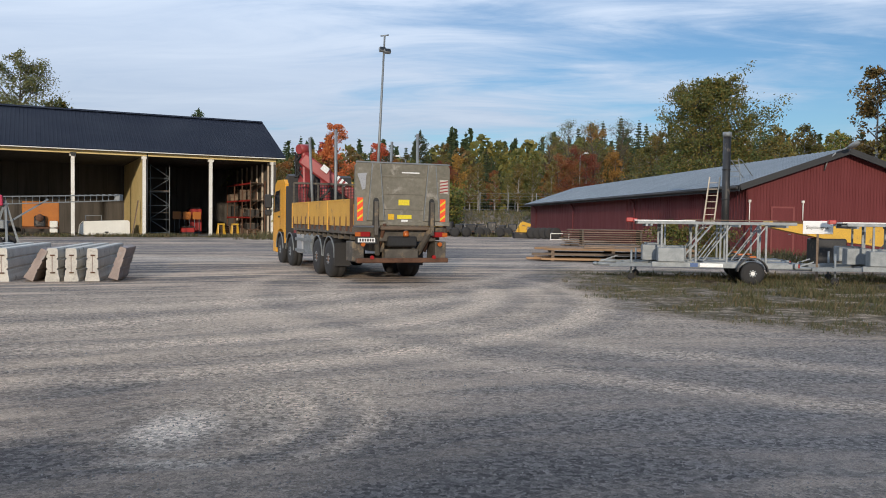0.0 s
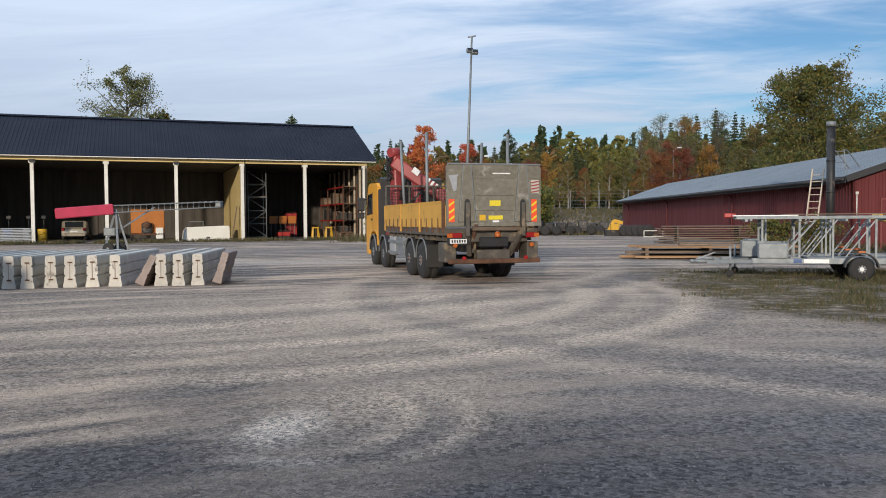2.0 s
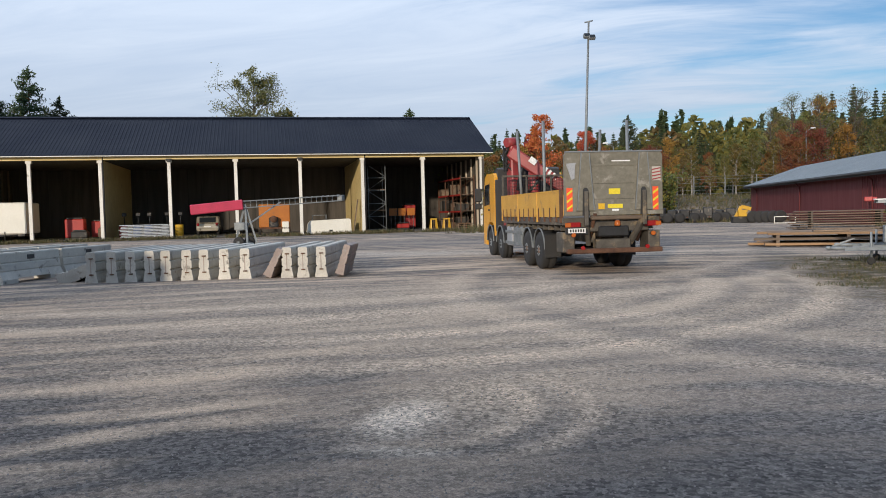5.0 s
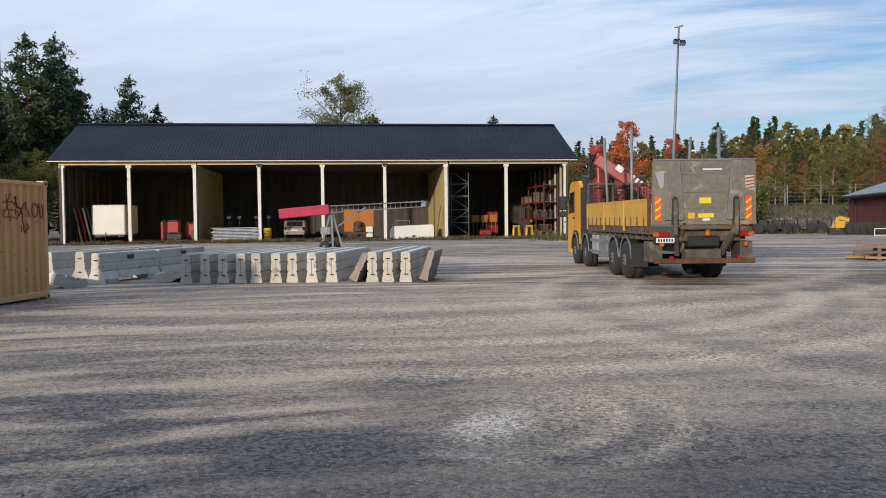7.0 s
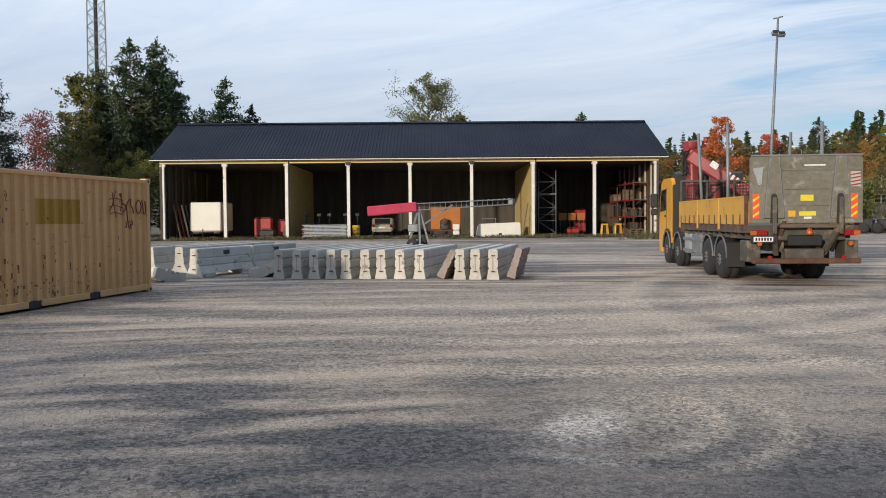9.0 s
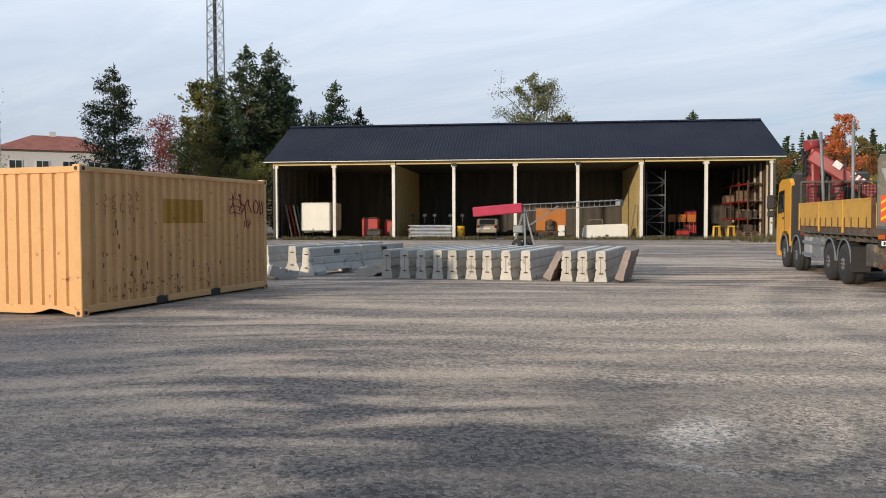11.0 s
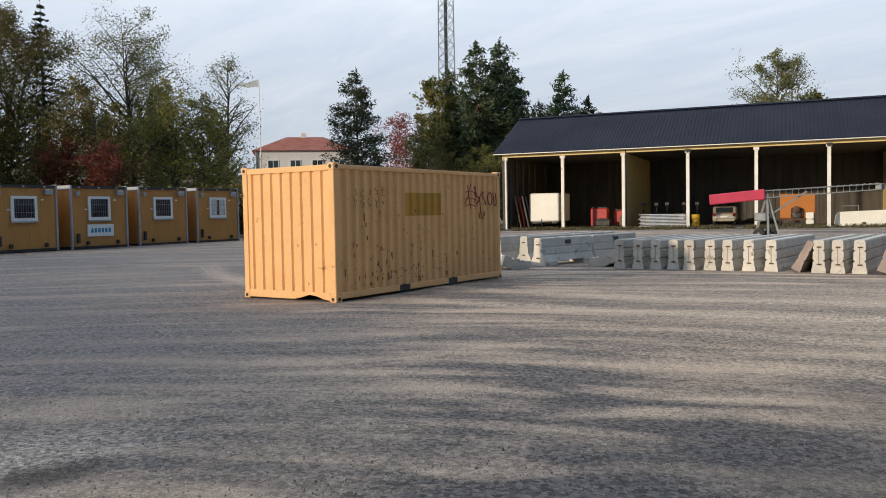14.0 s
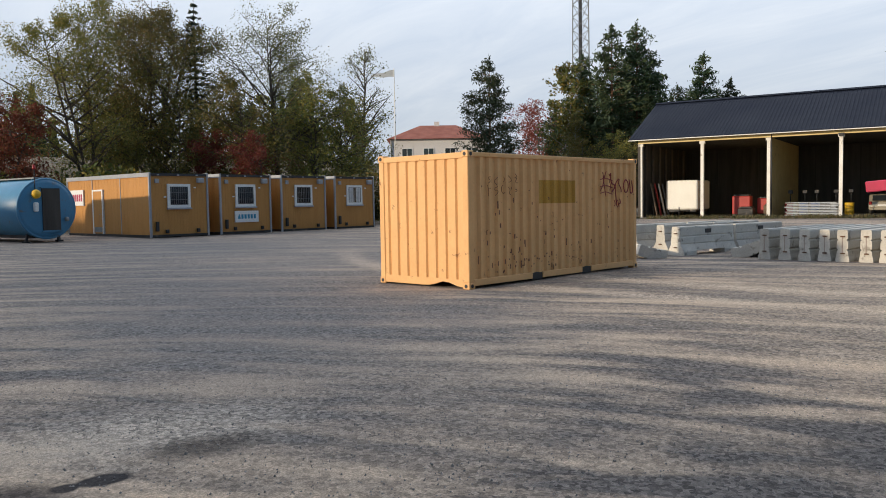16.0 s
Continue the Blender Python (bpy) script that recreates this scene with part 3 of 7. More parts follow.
def make_shed():
    s = thing("storage_shed", SHED, "long open-fronted storage shed, cream beams, dark blue sheet roof", "shed")
    W, D, H = BAY * 4, 12.6, 5.55
    # posts along the open front
    for k in range(9):
        bm = box(B(), -0.115, 0.115, -0.115, 0.115, 0, H, 0.012)
        box(bm, -0.19, 0.19, -0.14, 0.14, H - 0.2, H - 0.02)
        part("post", bm, "white_paint", s, "white painted timber post", pose((k - 4) * BAY, 0, 0))
        if k in (3, 5):
            part("rain_hopper", prism(B(), [(-0.2, H + 0.05), (0.2, H + 0.05), (0.12, H - 0.16), (-0.12, H - 0.16)], -0.3, -0.142, "y"), "black_trim", s, "dark rainwater hopper", pose((k - 4) * BAY, 0, 0))
        if k in (2, 6):
            pipe = rod(B(), (0, 0, 0.2), (0, 0, H + 0.2), 0.05)
            part("downpipe", pipe, "black_trim", s, m=pose((k - 4) * BAY + 0.19, -0.12, 0))
    part("front_beam", box(B(), -W - 0.2, W + 0.2, -0.15, 0.15, H, H + 0.36, 0.01), "cream", s, "cream painted front beam")
    # roof of ribbed sheets, two slopes
    over, rise, half = 0.6, 3.3, D / 2
    ez = H + 0.32
    for side, name in ((0, "roof_front"), (1, "roof_back")):
        y0, y1 = (-over, half) if side == 0 else (D + over, half)
        bm, pitch = B(), 0.26
        xs, x = [], -W - 0.78
        while x < W + 0.7:
            xs += [(x, 0.0), (x + 0.16, 0.0), (x + 0.18, 0.022), (x + 0.24, 0.022)]
            x += pitch
        xs.append((W + 0.78, 0.0))
        rows = [[bm.verts.new((px, yy, zz + ph + dz)) for px, ph in xs] for yy, zz, dz in ((y0, ez, 0), (y1, ez + rise, 0), (y1, ez + rise, -0.12), (y0, ez, -0.12))]
        for a, b in zip(rows, rows[1:] + rows[:1]):
            for k in range(len(xs) - 1):
                bm.faces.new((a[k], a[k + 1], b[k + 1], b[k]))
        for k in (0, len(xs) - 1):
            bm.faces.new([r[k] for r in rows])
        part(name, bm, "roof_blue", s, "dark blue ribbed sheet roof")
    part("ridge_cap", prism(B(), [(half - 0.25, ez + rise - 0.02), (half, ez + rise + 0.12), (half + 0.25, ez + rise - 0.02)], -W - 0.8, W + 0.8, "x"), "roof_blue", s)
    part("gutter", prism(B(), [(-over - 0.08, ez - 0.05), (-over, ez - 0.05), (-over, ez - 0.105), (-over - 0.08, ez - 0.105)], -W - 0.78, W + 0.78, "x"), "white_paint", s, "slim white eaves gutter")
    part("soffit", box(B(), -W - 0.7, W + 0.7, -over + 0.02, 0.15, ez - 0.06, ez - 0.02), "cream", s)
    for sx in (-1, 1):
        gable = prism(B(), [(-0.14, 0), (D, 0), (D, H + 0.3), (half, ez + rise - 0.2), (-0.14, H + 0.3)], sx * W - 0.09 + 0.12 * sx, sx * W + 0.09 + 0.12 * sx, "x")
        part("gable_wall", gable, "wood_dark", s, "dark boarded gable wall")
        for k in range(7):
            # east studs take a paler wood: sun on that gable is painted in
            part("wall_stud", box(B(), -0.06, 0.06, -0.09, 0.09, 0, H), "wood_pale" if sx > 0 else "wood_grey", s, m=pose(sx * (W - 0.08), 1.0 + k * 1.7, 0))
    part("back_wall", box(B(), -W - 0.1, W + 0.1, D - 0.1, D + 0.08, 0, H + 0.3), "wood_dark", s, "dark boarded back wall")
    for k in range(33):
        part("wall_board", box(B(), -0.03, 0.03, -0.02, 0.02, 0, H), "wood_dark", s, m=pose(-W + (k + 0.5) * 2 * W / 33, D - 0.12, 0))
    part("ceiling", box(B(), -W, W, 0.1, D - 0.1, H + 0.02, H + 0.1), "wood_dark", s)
    for k in (2, 6):
        part("partition", box(B(), -0.1, 0.1, 0.18, D - 0.15, 0, H), "cream", s, "cream painted partition wall", pose((k - 4) * BAY, 0, 0))
    part("floor_slab", box(B(), -W - 0.3, W + 0.3, -0.4, D + 0.3, -0.3, 0.03), "floor", s, "worn concrete floor slab")


make_shed()


# ---- yellow shipping container ----
def ribbed(bm, length, z0, z1, n, depth, lead, cuts=(0.16, 0.34, 0.66, 0.84)):
    """A wall of pressed ribs in the xz plane, its outer faces towards -y."""
    p = (length - 2 * lead) / n
    prof = [(0, 0), (lead, 0)]
    for k in range(n):
        x = lead + k * p
        prof += [(x + p * cuts[0], 0), (x + p * cuts[1], depth), (x + p * cuts[2], depth), (x + p * cuts[3], 0)]
    prof += [(length - lead, 0), (length, 0)]
    a, b = [bm.verts.new((x, y, z0)) for x, y in prof], [bm.verts.new((x, y, z1)) for x, y in prof]
    c, d = [bm.verts.new((x, y + 0.012, z0)) for x, y in prof], [bm.verts.new((x, y + 0.012, z1)) for x, y in prof]
    for k in range(len(prof) - 1):
        bm.faces.new((a[k], a[k + 1], b[k + 1], b[k])), bm.faces.new((c[k + 1], c[k], d[k], d[k + 1]))
    return bm


def make_container():
    L, Wd, H = 6.058, 2.438, 2.591
    # x along the long side, y across, origin at the near corner
    c = thing("shipping_container", pose(-12.927, 7.873, 0.0, 0, 0, 105.525), "yellow corrugated steel shipping container with rust marks, standing on gravel", "container")
    part("long_wall", ribbed(B(), L - 0.2, 0.17, H - 0.10, 22, 0.05, 0.05), "container", c, m=pose(0.1, 0.02, 0))
    part("long_wall", ribbed(B(), L - 0.2, 0.17, H - 0.10, 22, 0.05, 0.05), "container", c, m=pose(L - 0.1, Wd - 0.02, 0, 0, 0, 180))
    part("end_wall", ribbed(B(), Wd - 0.2, 0.17, H - 0.12, 8, 0.036, 0.06, (0.30, 0.41, 0.55, 0.66)), "container", c, m=pose(0.02, Wd - 0.1, 0, 0, 0, -90))
    part("end_wall", ribbed(B(), Wd - 0.2, 0.17, H - 0.12, 8, 0.06, 0.06), "container", c, m=pose(L - 0.02, 0.1, 0, 0, 0, 90))
    for x in (0, L - 0.14):
        for y in (0, Wd - 0.14):
            part("corner_post", box(B(), x, x + 0.14, y, y + 0.14, 0.12, H - 0.12, 0.012), "container", c)
            for z in (0, H - 0.125):
                bm = box(B(), x - 0.006, x + 0.166, y - 0.006, y + 0.156, z, z + 0.125, 0.01)
                part("corner_casting", bm, "container", c, "steel corner casting with lifting hole")
                hole = lathe(B(), [(0.036, -0.004), (0.036, 0.004)], "Y", (x + 0.08, y - 0.008 if y == 0 else y + 0.158, z + 0.06), 14)
                part("casting_hole", hole, "black_trim", c)
                if x == 0:
                    part("casting_hole", lathe(B(), [(0.036, -0.004), (0.036, 0.004)], "X", (-0.008, y + 0.075, z + 0.06), 14), "black_trim", c)
    for y in (0.0, Wd - 0.06):
        part("top_rail", box(B(), 0.14, L - 0.14, y, y + 0.06, H - 0.11, H - 0.03, 0.006), "container", c)
        xs = (0.14, 1.95, 2.31, 3.75, 4.11, L - 0.14)
        for a, b in ((xs[0], xs[1]), (xs[2], xs[3]), (xs[4], xs[5])):
            part("bottom_rail", box(B(), a, b, y, y + 0.06, 0.055, 0.18, 0.006), "container", c)
        for a, b in ((xs[1], xs[2]), (xs[3], xs[4])):
            part("fork_pocket", box(B(), a, b, y + 0.025, y + 0.30, 0.03, 0.175), "black_trim", c, "dark fork pocket")
    for x in (0.0, L - 0.06):
        part("end_top_rail", box(B(), x, x + 0.06, 0.14, Wd - 0.14, H - 0.14, H - 0.03, 0.006), "container", c)
    # the low end rail is bent up near one corner
    bm = B()
    n = 12
    top, bot = [], []
    for k in range(n + 1):
        y = 0.14 + (Wd - 0.28) * k / n
        dent = 0.10 * math.exp(-((y - 0.62) / 0.26) ** 2)
        for dx, lst in ((0.0, top), (0.06, bot)):
            lst.append((bm.verts.new((dx - 0.02 * dent * 5, y, 0.03 + dent)), bm.verts.new((dx, y, 0.18))))
    for lst in (top, bot):
        for a, b in zip(lst, lst[1:]):
            bm.faces.new((a[0], b[0], b[1], a[1]))
    for a, b, e, g in zip(top, top[1:], bot, bot[1:]):
        bm.faces.new((a[0], e[0], g[0], b[0]))
    part("end_bottom_rail", bm, "container", c, "bent lower end rail")
    part("roof", box(B(), 0.04, L - 0.04, 0.04, Wd - 0.04, H - 0.09, H - 0.045), "container", c)
    for k in range(14):
        part("roof_rib", box(B(), -0.09, 0.09, 0.2, Wd - 0.2, 0, 0.018, 0.006), "container", c, m=pose(0.35 + k * 0.41, 0, H - 0.045))
    part("floor", box(B(), 0.05, L - 0.05, 0.05, Wd - 0.05, 0.14, 0.17), "wood_grey", c)
    # repainted square, spray marks, rust runs
    bm = B()
    p = (L - 0.3) / 22
    for k in range(8, 13):
        x = 0.15 + k * p
        xa = x - p * 0.16
        prof = [(xa, 0.0165), (x + p * 0.16, 0.0165), (x + p * 0.34, 0.066), (x + p * 0.66, 0.066), (x + p * 0.84, 0.0165)]
        for (x0, y0), (x1, y1) in zip(prof, prof[1:]):
            bm.faces.new([bm.verts.new(v) for v in ((x0, y0, 1.58), (x1, y1, 1.58), (x1, y1, 2.06), (x0, y0, 2.06))])
    part("repainted_square", bm, "container_patch", c, "ochre repainted square over old lettering")
    random.seed(5)

    def stroke(pts, r, mat):
        cu = bpy.data.curves.new("spray_mark", "CURVE")
        cu.dimensions, cu.bevel_depth, cu.bevel_resolution = "3D", r, 1
        sp = cu.splines.new("BEZIER")
        sp.bezier_points.add(len(pts) - 1)
        for bp, (x, z) in zip(sp.bezier_points, pts):
            bp.co = (x, 0.014, z)
            bp.handle_left_type = bp.handle_right_type = "AUTO"
        cu.materials.append(M[mat])
        new("spray_mark", cu).parent = c

    def wild(x, z, w, h, n):
        return [(x + random.uniform(-w, w), z + h * (1 - 2 * k / (n - 1)) + random.uniform(-0.05, 0.05)) for k in range(n)]

    for x, z, h in ((4.58, 2.03, 0.2), (4.72, 2.0, 0.24), (4.88, 2.05, 0.2), (5.02, 1.98, 0.22), (5.2, 1.86, 0.24), (5.36, 1.98, 0.16)):
        stroke(wild(x, z, 0.09, h, 4), random.choice((0.009, 0.012, 0.015)), "graffiti")
    ring = [(5.60 + 0.10 * math.sin(k * 1.05), 1.95 + 0.15 * math.cos(k * 1.05)) for k in range(7)]
    stroke(ring, 0.013, "graffiti")
    stroke([(5.74, 2.1), (5.78, 1.95), (5.84, 1.78), (5.87, 2.08)], 0.013, "graffiti")
    for z in (2.09, 1.93, 1.78):
        stroke([(4.5, z), (4.7, z + 0.03), (5.0, z - 0.02)], 0.010, "graffiti")
    for x in (5.1, 5.2, 5.3):
        stroke(wild(x, 1.55, 0.05, 0.09, 4), 0.010, "graffiti")
    # what is left of old stencilled letters
    for row, z in ((0, 2.06), (1, 1.84)):
        for k in range(5):
            stroke(wild(0.62 + k * 0.21, z, 0.06, 0.07, 4), 0.0055, "rust_stain")
    for k in range(110):
        x, z = random.choice((random.uniform(0.3, 5.8), random.gauss(2.6, 0.75), random.gauss(1.2, 0.5))), random.choice((random.uniform(0.22, 2.3), random.uniform(0.22, 1.1), 0.2 + abs(random.gauss(0, 0.3))))
        x, h = min(5.85, max(0.2, x)), random.choice((0.02, 0.02, 0.03, 0.03, 0.05, 0.09, 0.15))
        part("rust_mark", box(B(), x, x + random.uniform(0.012, 0.04), 0.013, 0.018, z, z + h), "rust_stain", c)


make_container()


# ---- red workshop ----
RED_A, RED_F = Vector((13.99, 37.47)), Vector((9.1, 84.0))


def make_red_building():
    d = RED_F - RED_A
    L, ang = d.length, math.degrees(math.atan2(d.y, d.x))
    # x along the eave from the near corner, -y to the east
    r = thing("red_workshop", pose(RED_A.x, RED_A.y, 0.12, 0, 0, ang), "long low red boarded workshop with grey sheet roof", "building")
    W, H, R = 9.4, 3.35, 4.95
    part("long_wall", box(B(), 0.0, L, -0.16, 0, 0, H), "red_wall", r, "dull red wall under the eave")
    part("long_wall", box(B(), 0.0, L, -W, -W + 0.16, 0, H), "red_wall", r)
    for x in (0.0, L - 0.16):
        part("gable_wall", prism(B(), [(-W, 0), (0, 0), (0, H), (-W / 2, R - 0.05), (-W, H)], x, x + 0.16, "x"), "red_wall", r, "red boarded gable")
    bat = part("batten", box(B(), -0.016, 0.0, -0.022, 0.022, 0, 1), "red_wall", r, m=Matrix.Translation((0, -0.1, 0)) @ Matrix.Diagonal((1, 1, H, 1)))
    n = 62
    for k in range(1, n):
        y = -0.1 - k * (W - 0.2) / (n - 1)
        h = H + (R - H) * (1 - abs(y + W / 2) / (W / 2)) - 0.08
        alike("batten", bat, Matrix.Translation((0, y, 0)) @ Matrix.Diagonal((1, 1, h, 1)), r)
    for k in range(60):
        alike("batten", bat, pose(0.3 + k * 0.28, 0.0, 0, 0, 0, -90) @ Matrix.Diagonal((1, 1, H, 1)), r)
    for side in (0, 1):
        y0, y1 = (0.55, -W / 2) if side == 0 else (-W - 0.55, -W / 2)
        slope = (R - H) / (W / 2)
        ze = H - 0.55 * slope + 0.1
        bm = B()
        xs, x = [], -0.5
        while x < L + 0.4:
            xs += [(x, 0.0), (x + 0.34, 0.0), (x + 0.37, 0.03), (x + 0.42, 0.03)]
            x += 0.45
        rows = [[bm.verts.new((px, yy, zz + ph)) for px, ph in xs] for yy, zz in ((y0, ze), (y1, R + 0.1), (y1, R - 0.02), (y0, ze - 0.12))]
        for a, b in zip(rows, rows[1:] + rows[:1]):
            for k in range(len(xs) - 1):
                bm.faces.new((a[k], a[k + 1], b[k + 1], b[k]))
        for k in (0, len(xs) - 1):
            bm.faces.new([q[k] for q in rows])
        part("roof", bm, "grey_sheet", r, "grey ribbed sheet roof")
        part("fascia", box(B(), -0.5, L + 0.4, min(y0, y0 + (0.03 if side == 0 else -0.03)), max(y0, y0 + (0.03 if side == 0 else -0.03)), ze - 0.27, ze + 0.01), "black_trim", r)
        part("gutter", rod(B(), (-0.4, y0 + (0.1 if side == 0 else -0.1), ze - 0.1), (L + 0.3, y0 + (0.1 if side == 0 else -0.1), ze - 0.1), 0.07), "black_trim", r)
        bm = B()
        beam(bm, (-0.52, y0, ze - 0.1), (-0.52, y1, R - 0.02), 0.05, 0.28)
        part("barge_board", bm, "black_trim", r, "black barge board")
    part("soffit", box(B(), 0, L, 0.0, 0.5, H - 0.18, H - 0.12), "black_trim", r)
    door = part("door", box(B(), -0.06, 0.0, -2.28, -1.28, 0.05, 2.25, 0.01), "red_wall", r, "red boarded door")
    part("door_frame", box(B(), -0.05, 0.0, -2.36, -2.28, 0.05, 2.33), "red_pale", r)
    part("door_frame", box(B(), -0.05, 0.0, -1.28, -1.20, 0.05, 2.33), "red_pale", r)
    part("door_head", box(B(), -0.05, 0.0, -2.28, -1.28, 2.25, 2.33), "red_pale", r)
    part("door_handle", rod(B(), (-0.09, -2.18, 1.05), (-0.09, -2.05, 1.05), 0.015), "galv", door)
    for y, z0, z1 in ((-0.15, 1.6, 2.5), (-2.75, 1.7, 2.5)):
        bm = rod(B(), (-0.06, y, z0), (-0.06, y, z1), 0.025)
        box(bm, -0.10, 0, y - 0.06, y + 0.06, z1, z1 + 0.12, 0.01)
        part("cable_box", bm, "white_paint", r)
    for x in (4.2, 15.0, 30.0, 44.0):
        bm = rod(B(), (x, 0.5, H - 0.2), (x, 0.08, H - 0.6), 0.045)
        rod(bm, (x, 0.08, H - 0.6), (x, 0.08, 0.2), 0.045)
        part("downpipe", bm, "red_wall", r)
    lamp = B()
    pts = [(-0.05, -3.75, R - 0.9), (-0.25, -3.75, R - 0.55), (-0.7, -3.9, R - 0.12), (-1.2, -4.2, R + 0.1)]
    for a, b in zip(pts, pts[1:]):
        rod(lamp, a, b, 0.03)
    l = part("wall_lamp_arm", lamp, "galv_dull", r)
    bm = B()
    bmesh.ops.create_uvsphere(bm, u_segments=12, v_segments=8, radius=0.16)
    for v in bm.verts:
        v.co = Vector((v.co.x * 2.0, v.co.y * 1.1, v.co.z * 0.75))
    part("lamp_head", bm, "galv_dull", l, m=pose(-1.4, -4.3, R + 0.16, 0, 20, 20))
    # stove pipe beside the eave, with roof ladder
    ch = thing("chimney_pipe", pose(12.33, 35.42, 0.05), "tall black steel flue pipe beside the red workshop", "chimney")
    bm = rod(B(), (0, 0, 0), (0, 0, 5.35), 0.165, n=18)
    part("flue", bm, "black_steel", ch)
    part("flue_collar", rod(B(), (0, 0, 5.35), (0, 0, 5.55), 0.19, n=18), "galv_dull", ch)
    for z in (1.3, 2.6, 3.9):
        part("joint_ring", rod(B(), (0, 0, z), (0, 0, z + 0.06), 0.18, n=18), "black_steel", ch)
    for p0, p1, nm in (((11.3, 35.0, 0.12), (12.2, 36.5, 3.7), "ladder"),):
        p0, p1 = Vector(p0), Vector(p1)
        lad = thing("ladder", Matrix.Translation(p0), "pale wooden ladder leaning on the eave", "ladder")
        side = Vector((0.2, -0.1, 0))
        for sgn in (-1, 1):
            part("rail", beam(B(), side * sgn, p1 - p0 + side * sgn, 0.05, 0.07), "wood_pale", lad)
        for k in range(12):
            c = (p1 - p0) * ((k + 0.6) / 12.5)
            part("rung", rod(B(), c - side, c + side, 0.018, n=6), "wood_pale", lad)
    rl = thing("roof_ladder", pose(13.5, 38.8, 3.7), "grey steel access ladder on the workshop roof", "ladder")
    for dx in (-0.25, 0.25):
        bm = B()
        pts = [(dx, -1.2, -0.1), (dx, -0.9, 0.95), (dx + 0.35, -0.4, 0.9), (dx + 1.1, 0.1, 0.15)]
        for a, b in zip(pts, pts[1:]):
            rod(bm, a, b, 0.025, n=6)
        part("rail", bm, "galv_dull", rl)
    for k in range(4):
        part("rung", rod(B(), (-0.25, -1.15 + 0.07 * k, 0.1 + 0.25 * k), (0.25, -1.15 + 0.07 * k, 0.1 + 0.25 * k), 0.018, n=6), "galv_dull", rl)


make_red_building()


# ---- site cabins ----
CAB_A = Vector((-39.56, 7.5))
CAB_DIR = Vector((-1.0, 3.05)).normalized()


def make_cabin(k):
    ang = math.degrees(math.atan2(CAB_DIR.y, CAB_DIR.x))
    p = CAB_A + CAB_DIR * (3.8 * k)
    # x along the row, y away from the yard
    extra = ("with a white sign by its door", "with a white and teal sign", "with barred window", "with curtained window")[k]
    c = thing("site_cabin", pose(p.x, p.y, 0.17, 0, 0, ang), "ochre boarded site cabin " + extra, "cabin", "row of site cabins")
    W, D, H = 3.15, 8.4, 3.08
    z0 = 0.14
    part("body", box(B(), 0.05, W - 0.05, 0.05, D - 0.05, z0, H - 0.12), "cabin", c, "ochre boarded walls")
    bd = part("board_joint", box(B(), -0.005, 0.005, -0.004, 0.0, z0 + 0.05, H - 0.2), "cabin", c, m=pose(0.2, 0.05, 0))
    for j in range(1, 18):
        alike("board_joint", bd, pose(0.2 + j * 0.155, 0.05, 0), c)
    for j in range(2):
        alike("board_joint", bd, pose(0.05, 0.3 + j * 2.8 + 2.2, 0, 0, 0, -90), c)
    for j in range(26):
        alike("board_joint", bd, pose(0.05, 0.3 + j * 0.31, 0, 0, 0, -90), c)
    for x in (0, W - 0.1):
        for y in (0, D - 0.1):
            part("corner_post", box(B(), x, x + 0.1, y, y + 0.1, 0.02, H, 0.01), "cabin_grey", c)
    for x in (0.0, W - 0.08):
        part("eave_rail", box(B(), x, x + 0.08, 0.1, D - 0.1, H - 0.2, H - 0.01), "cabin_grey", c)
        part("floor_rail", box(B(), x, x + 0.08, 0.1, D - 0.1, 0.05, z0 + 0.02), "black_steel", c)
    for y in (0.0, D - 0.08):
        part("end_rail", box(B(), 0.1, W - 0.1, y, y + 0.08, H - 0.16, H - 0.04), "black_trim", c)
        part("floor_rail", box(B(), 0.1, W - 0.1, y, y + 0.08, 0.05, z0 + 0.02), "black_steel", c)
    part("roof", box(B(), 0.06, W - 0.06, 0.06, D - 0.06, H - 0.1, H - 0.03), "black_trim", c)
    for x in (0.45, 1.5, 2.5):
        part("roof_bracket", box(B(), x - 0.05, x + 0.05, -0.05, 0.1, H - 0.14, H - 0.08), "cabin_grey", c)
    for x in (0.1, W / 2, W - 0.1):
        part("sleeper", box(B(), x - 0.1, x + 0.1, 0.2, D - 0.2, -0.12, 0.06), "wood_dark", c)
    win = part("window", box(B(), 0.92, 2.14, -0.02, 0.06, 1.42, 2.55), "sign_white", c, "white window frame")
    part("pane", box(B(), 1.06, 2.0, -0.026, -0.022, 1.56, 2.42), "glass", win)
    for j in range(8):
        part("bar", rod(B(), (1.12 + j * 0.117, -0.045, 1.58), (1.12 + j * 0.117, -0.045, 2.4), 0.008, n=5), "galv_dull" if k < 3 else "cabin_grey", win)
    for z in (1.8, 2.15):
        part("bar", rod(B(), (1.06, -0.045, z), (2.0, -0.045, z), 0.008, n=5), "galv_dull", win)
    if k == 3:
        for x in (1.08, 1.62):
            part("curtain", box(B(), x, x + 0.34, -0.031, -0.027, 1.58, 2.4), "house_wall", win, "pale curtain")
    part("window_sill", box(B(), 0.88, 2.18, -0.08, 0.05, 1.34, 1.42, 0.01), "cabin_grey", win)
    part("vent", box(B(), 0.3, 0.5, -0.03, 0.05, 2.58, 2.78, 0.01), "cabin_grey", c)
    lamp = part("outdoor_lamp", box(B(), 2.5, 2.85, -0.14, 0.05, 2.6, 2.85, 0.03), "cabin_grey", c, "grey outdoor lamp box")
    part("socket", box(B(), 0.28, 0.42, -0.08, 0.05, 0.32, 0.78, 0.02), "black_trim", c)
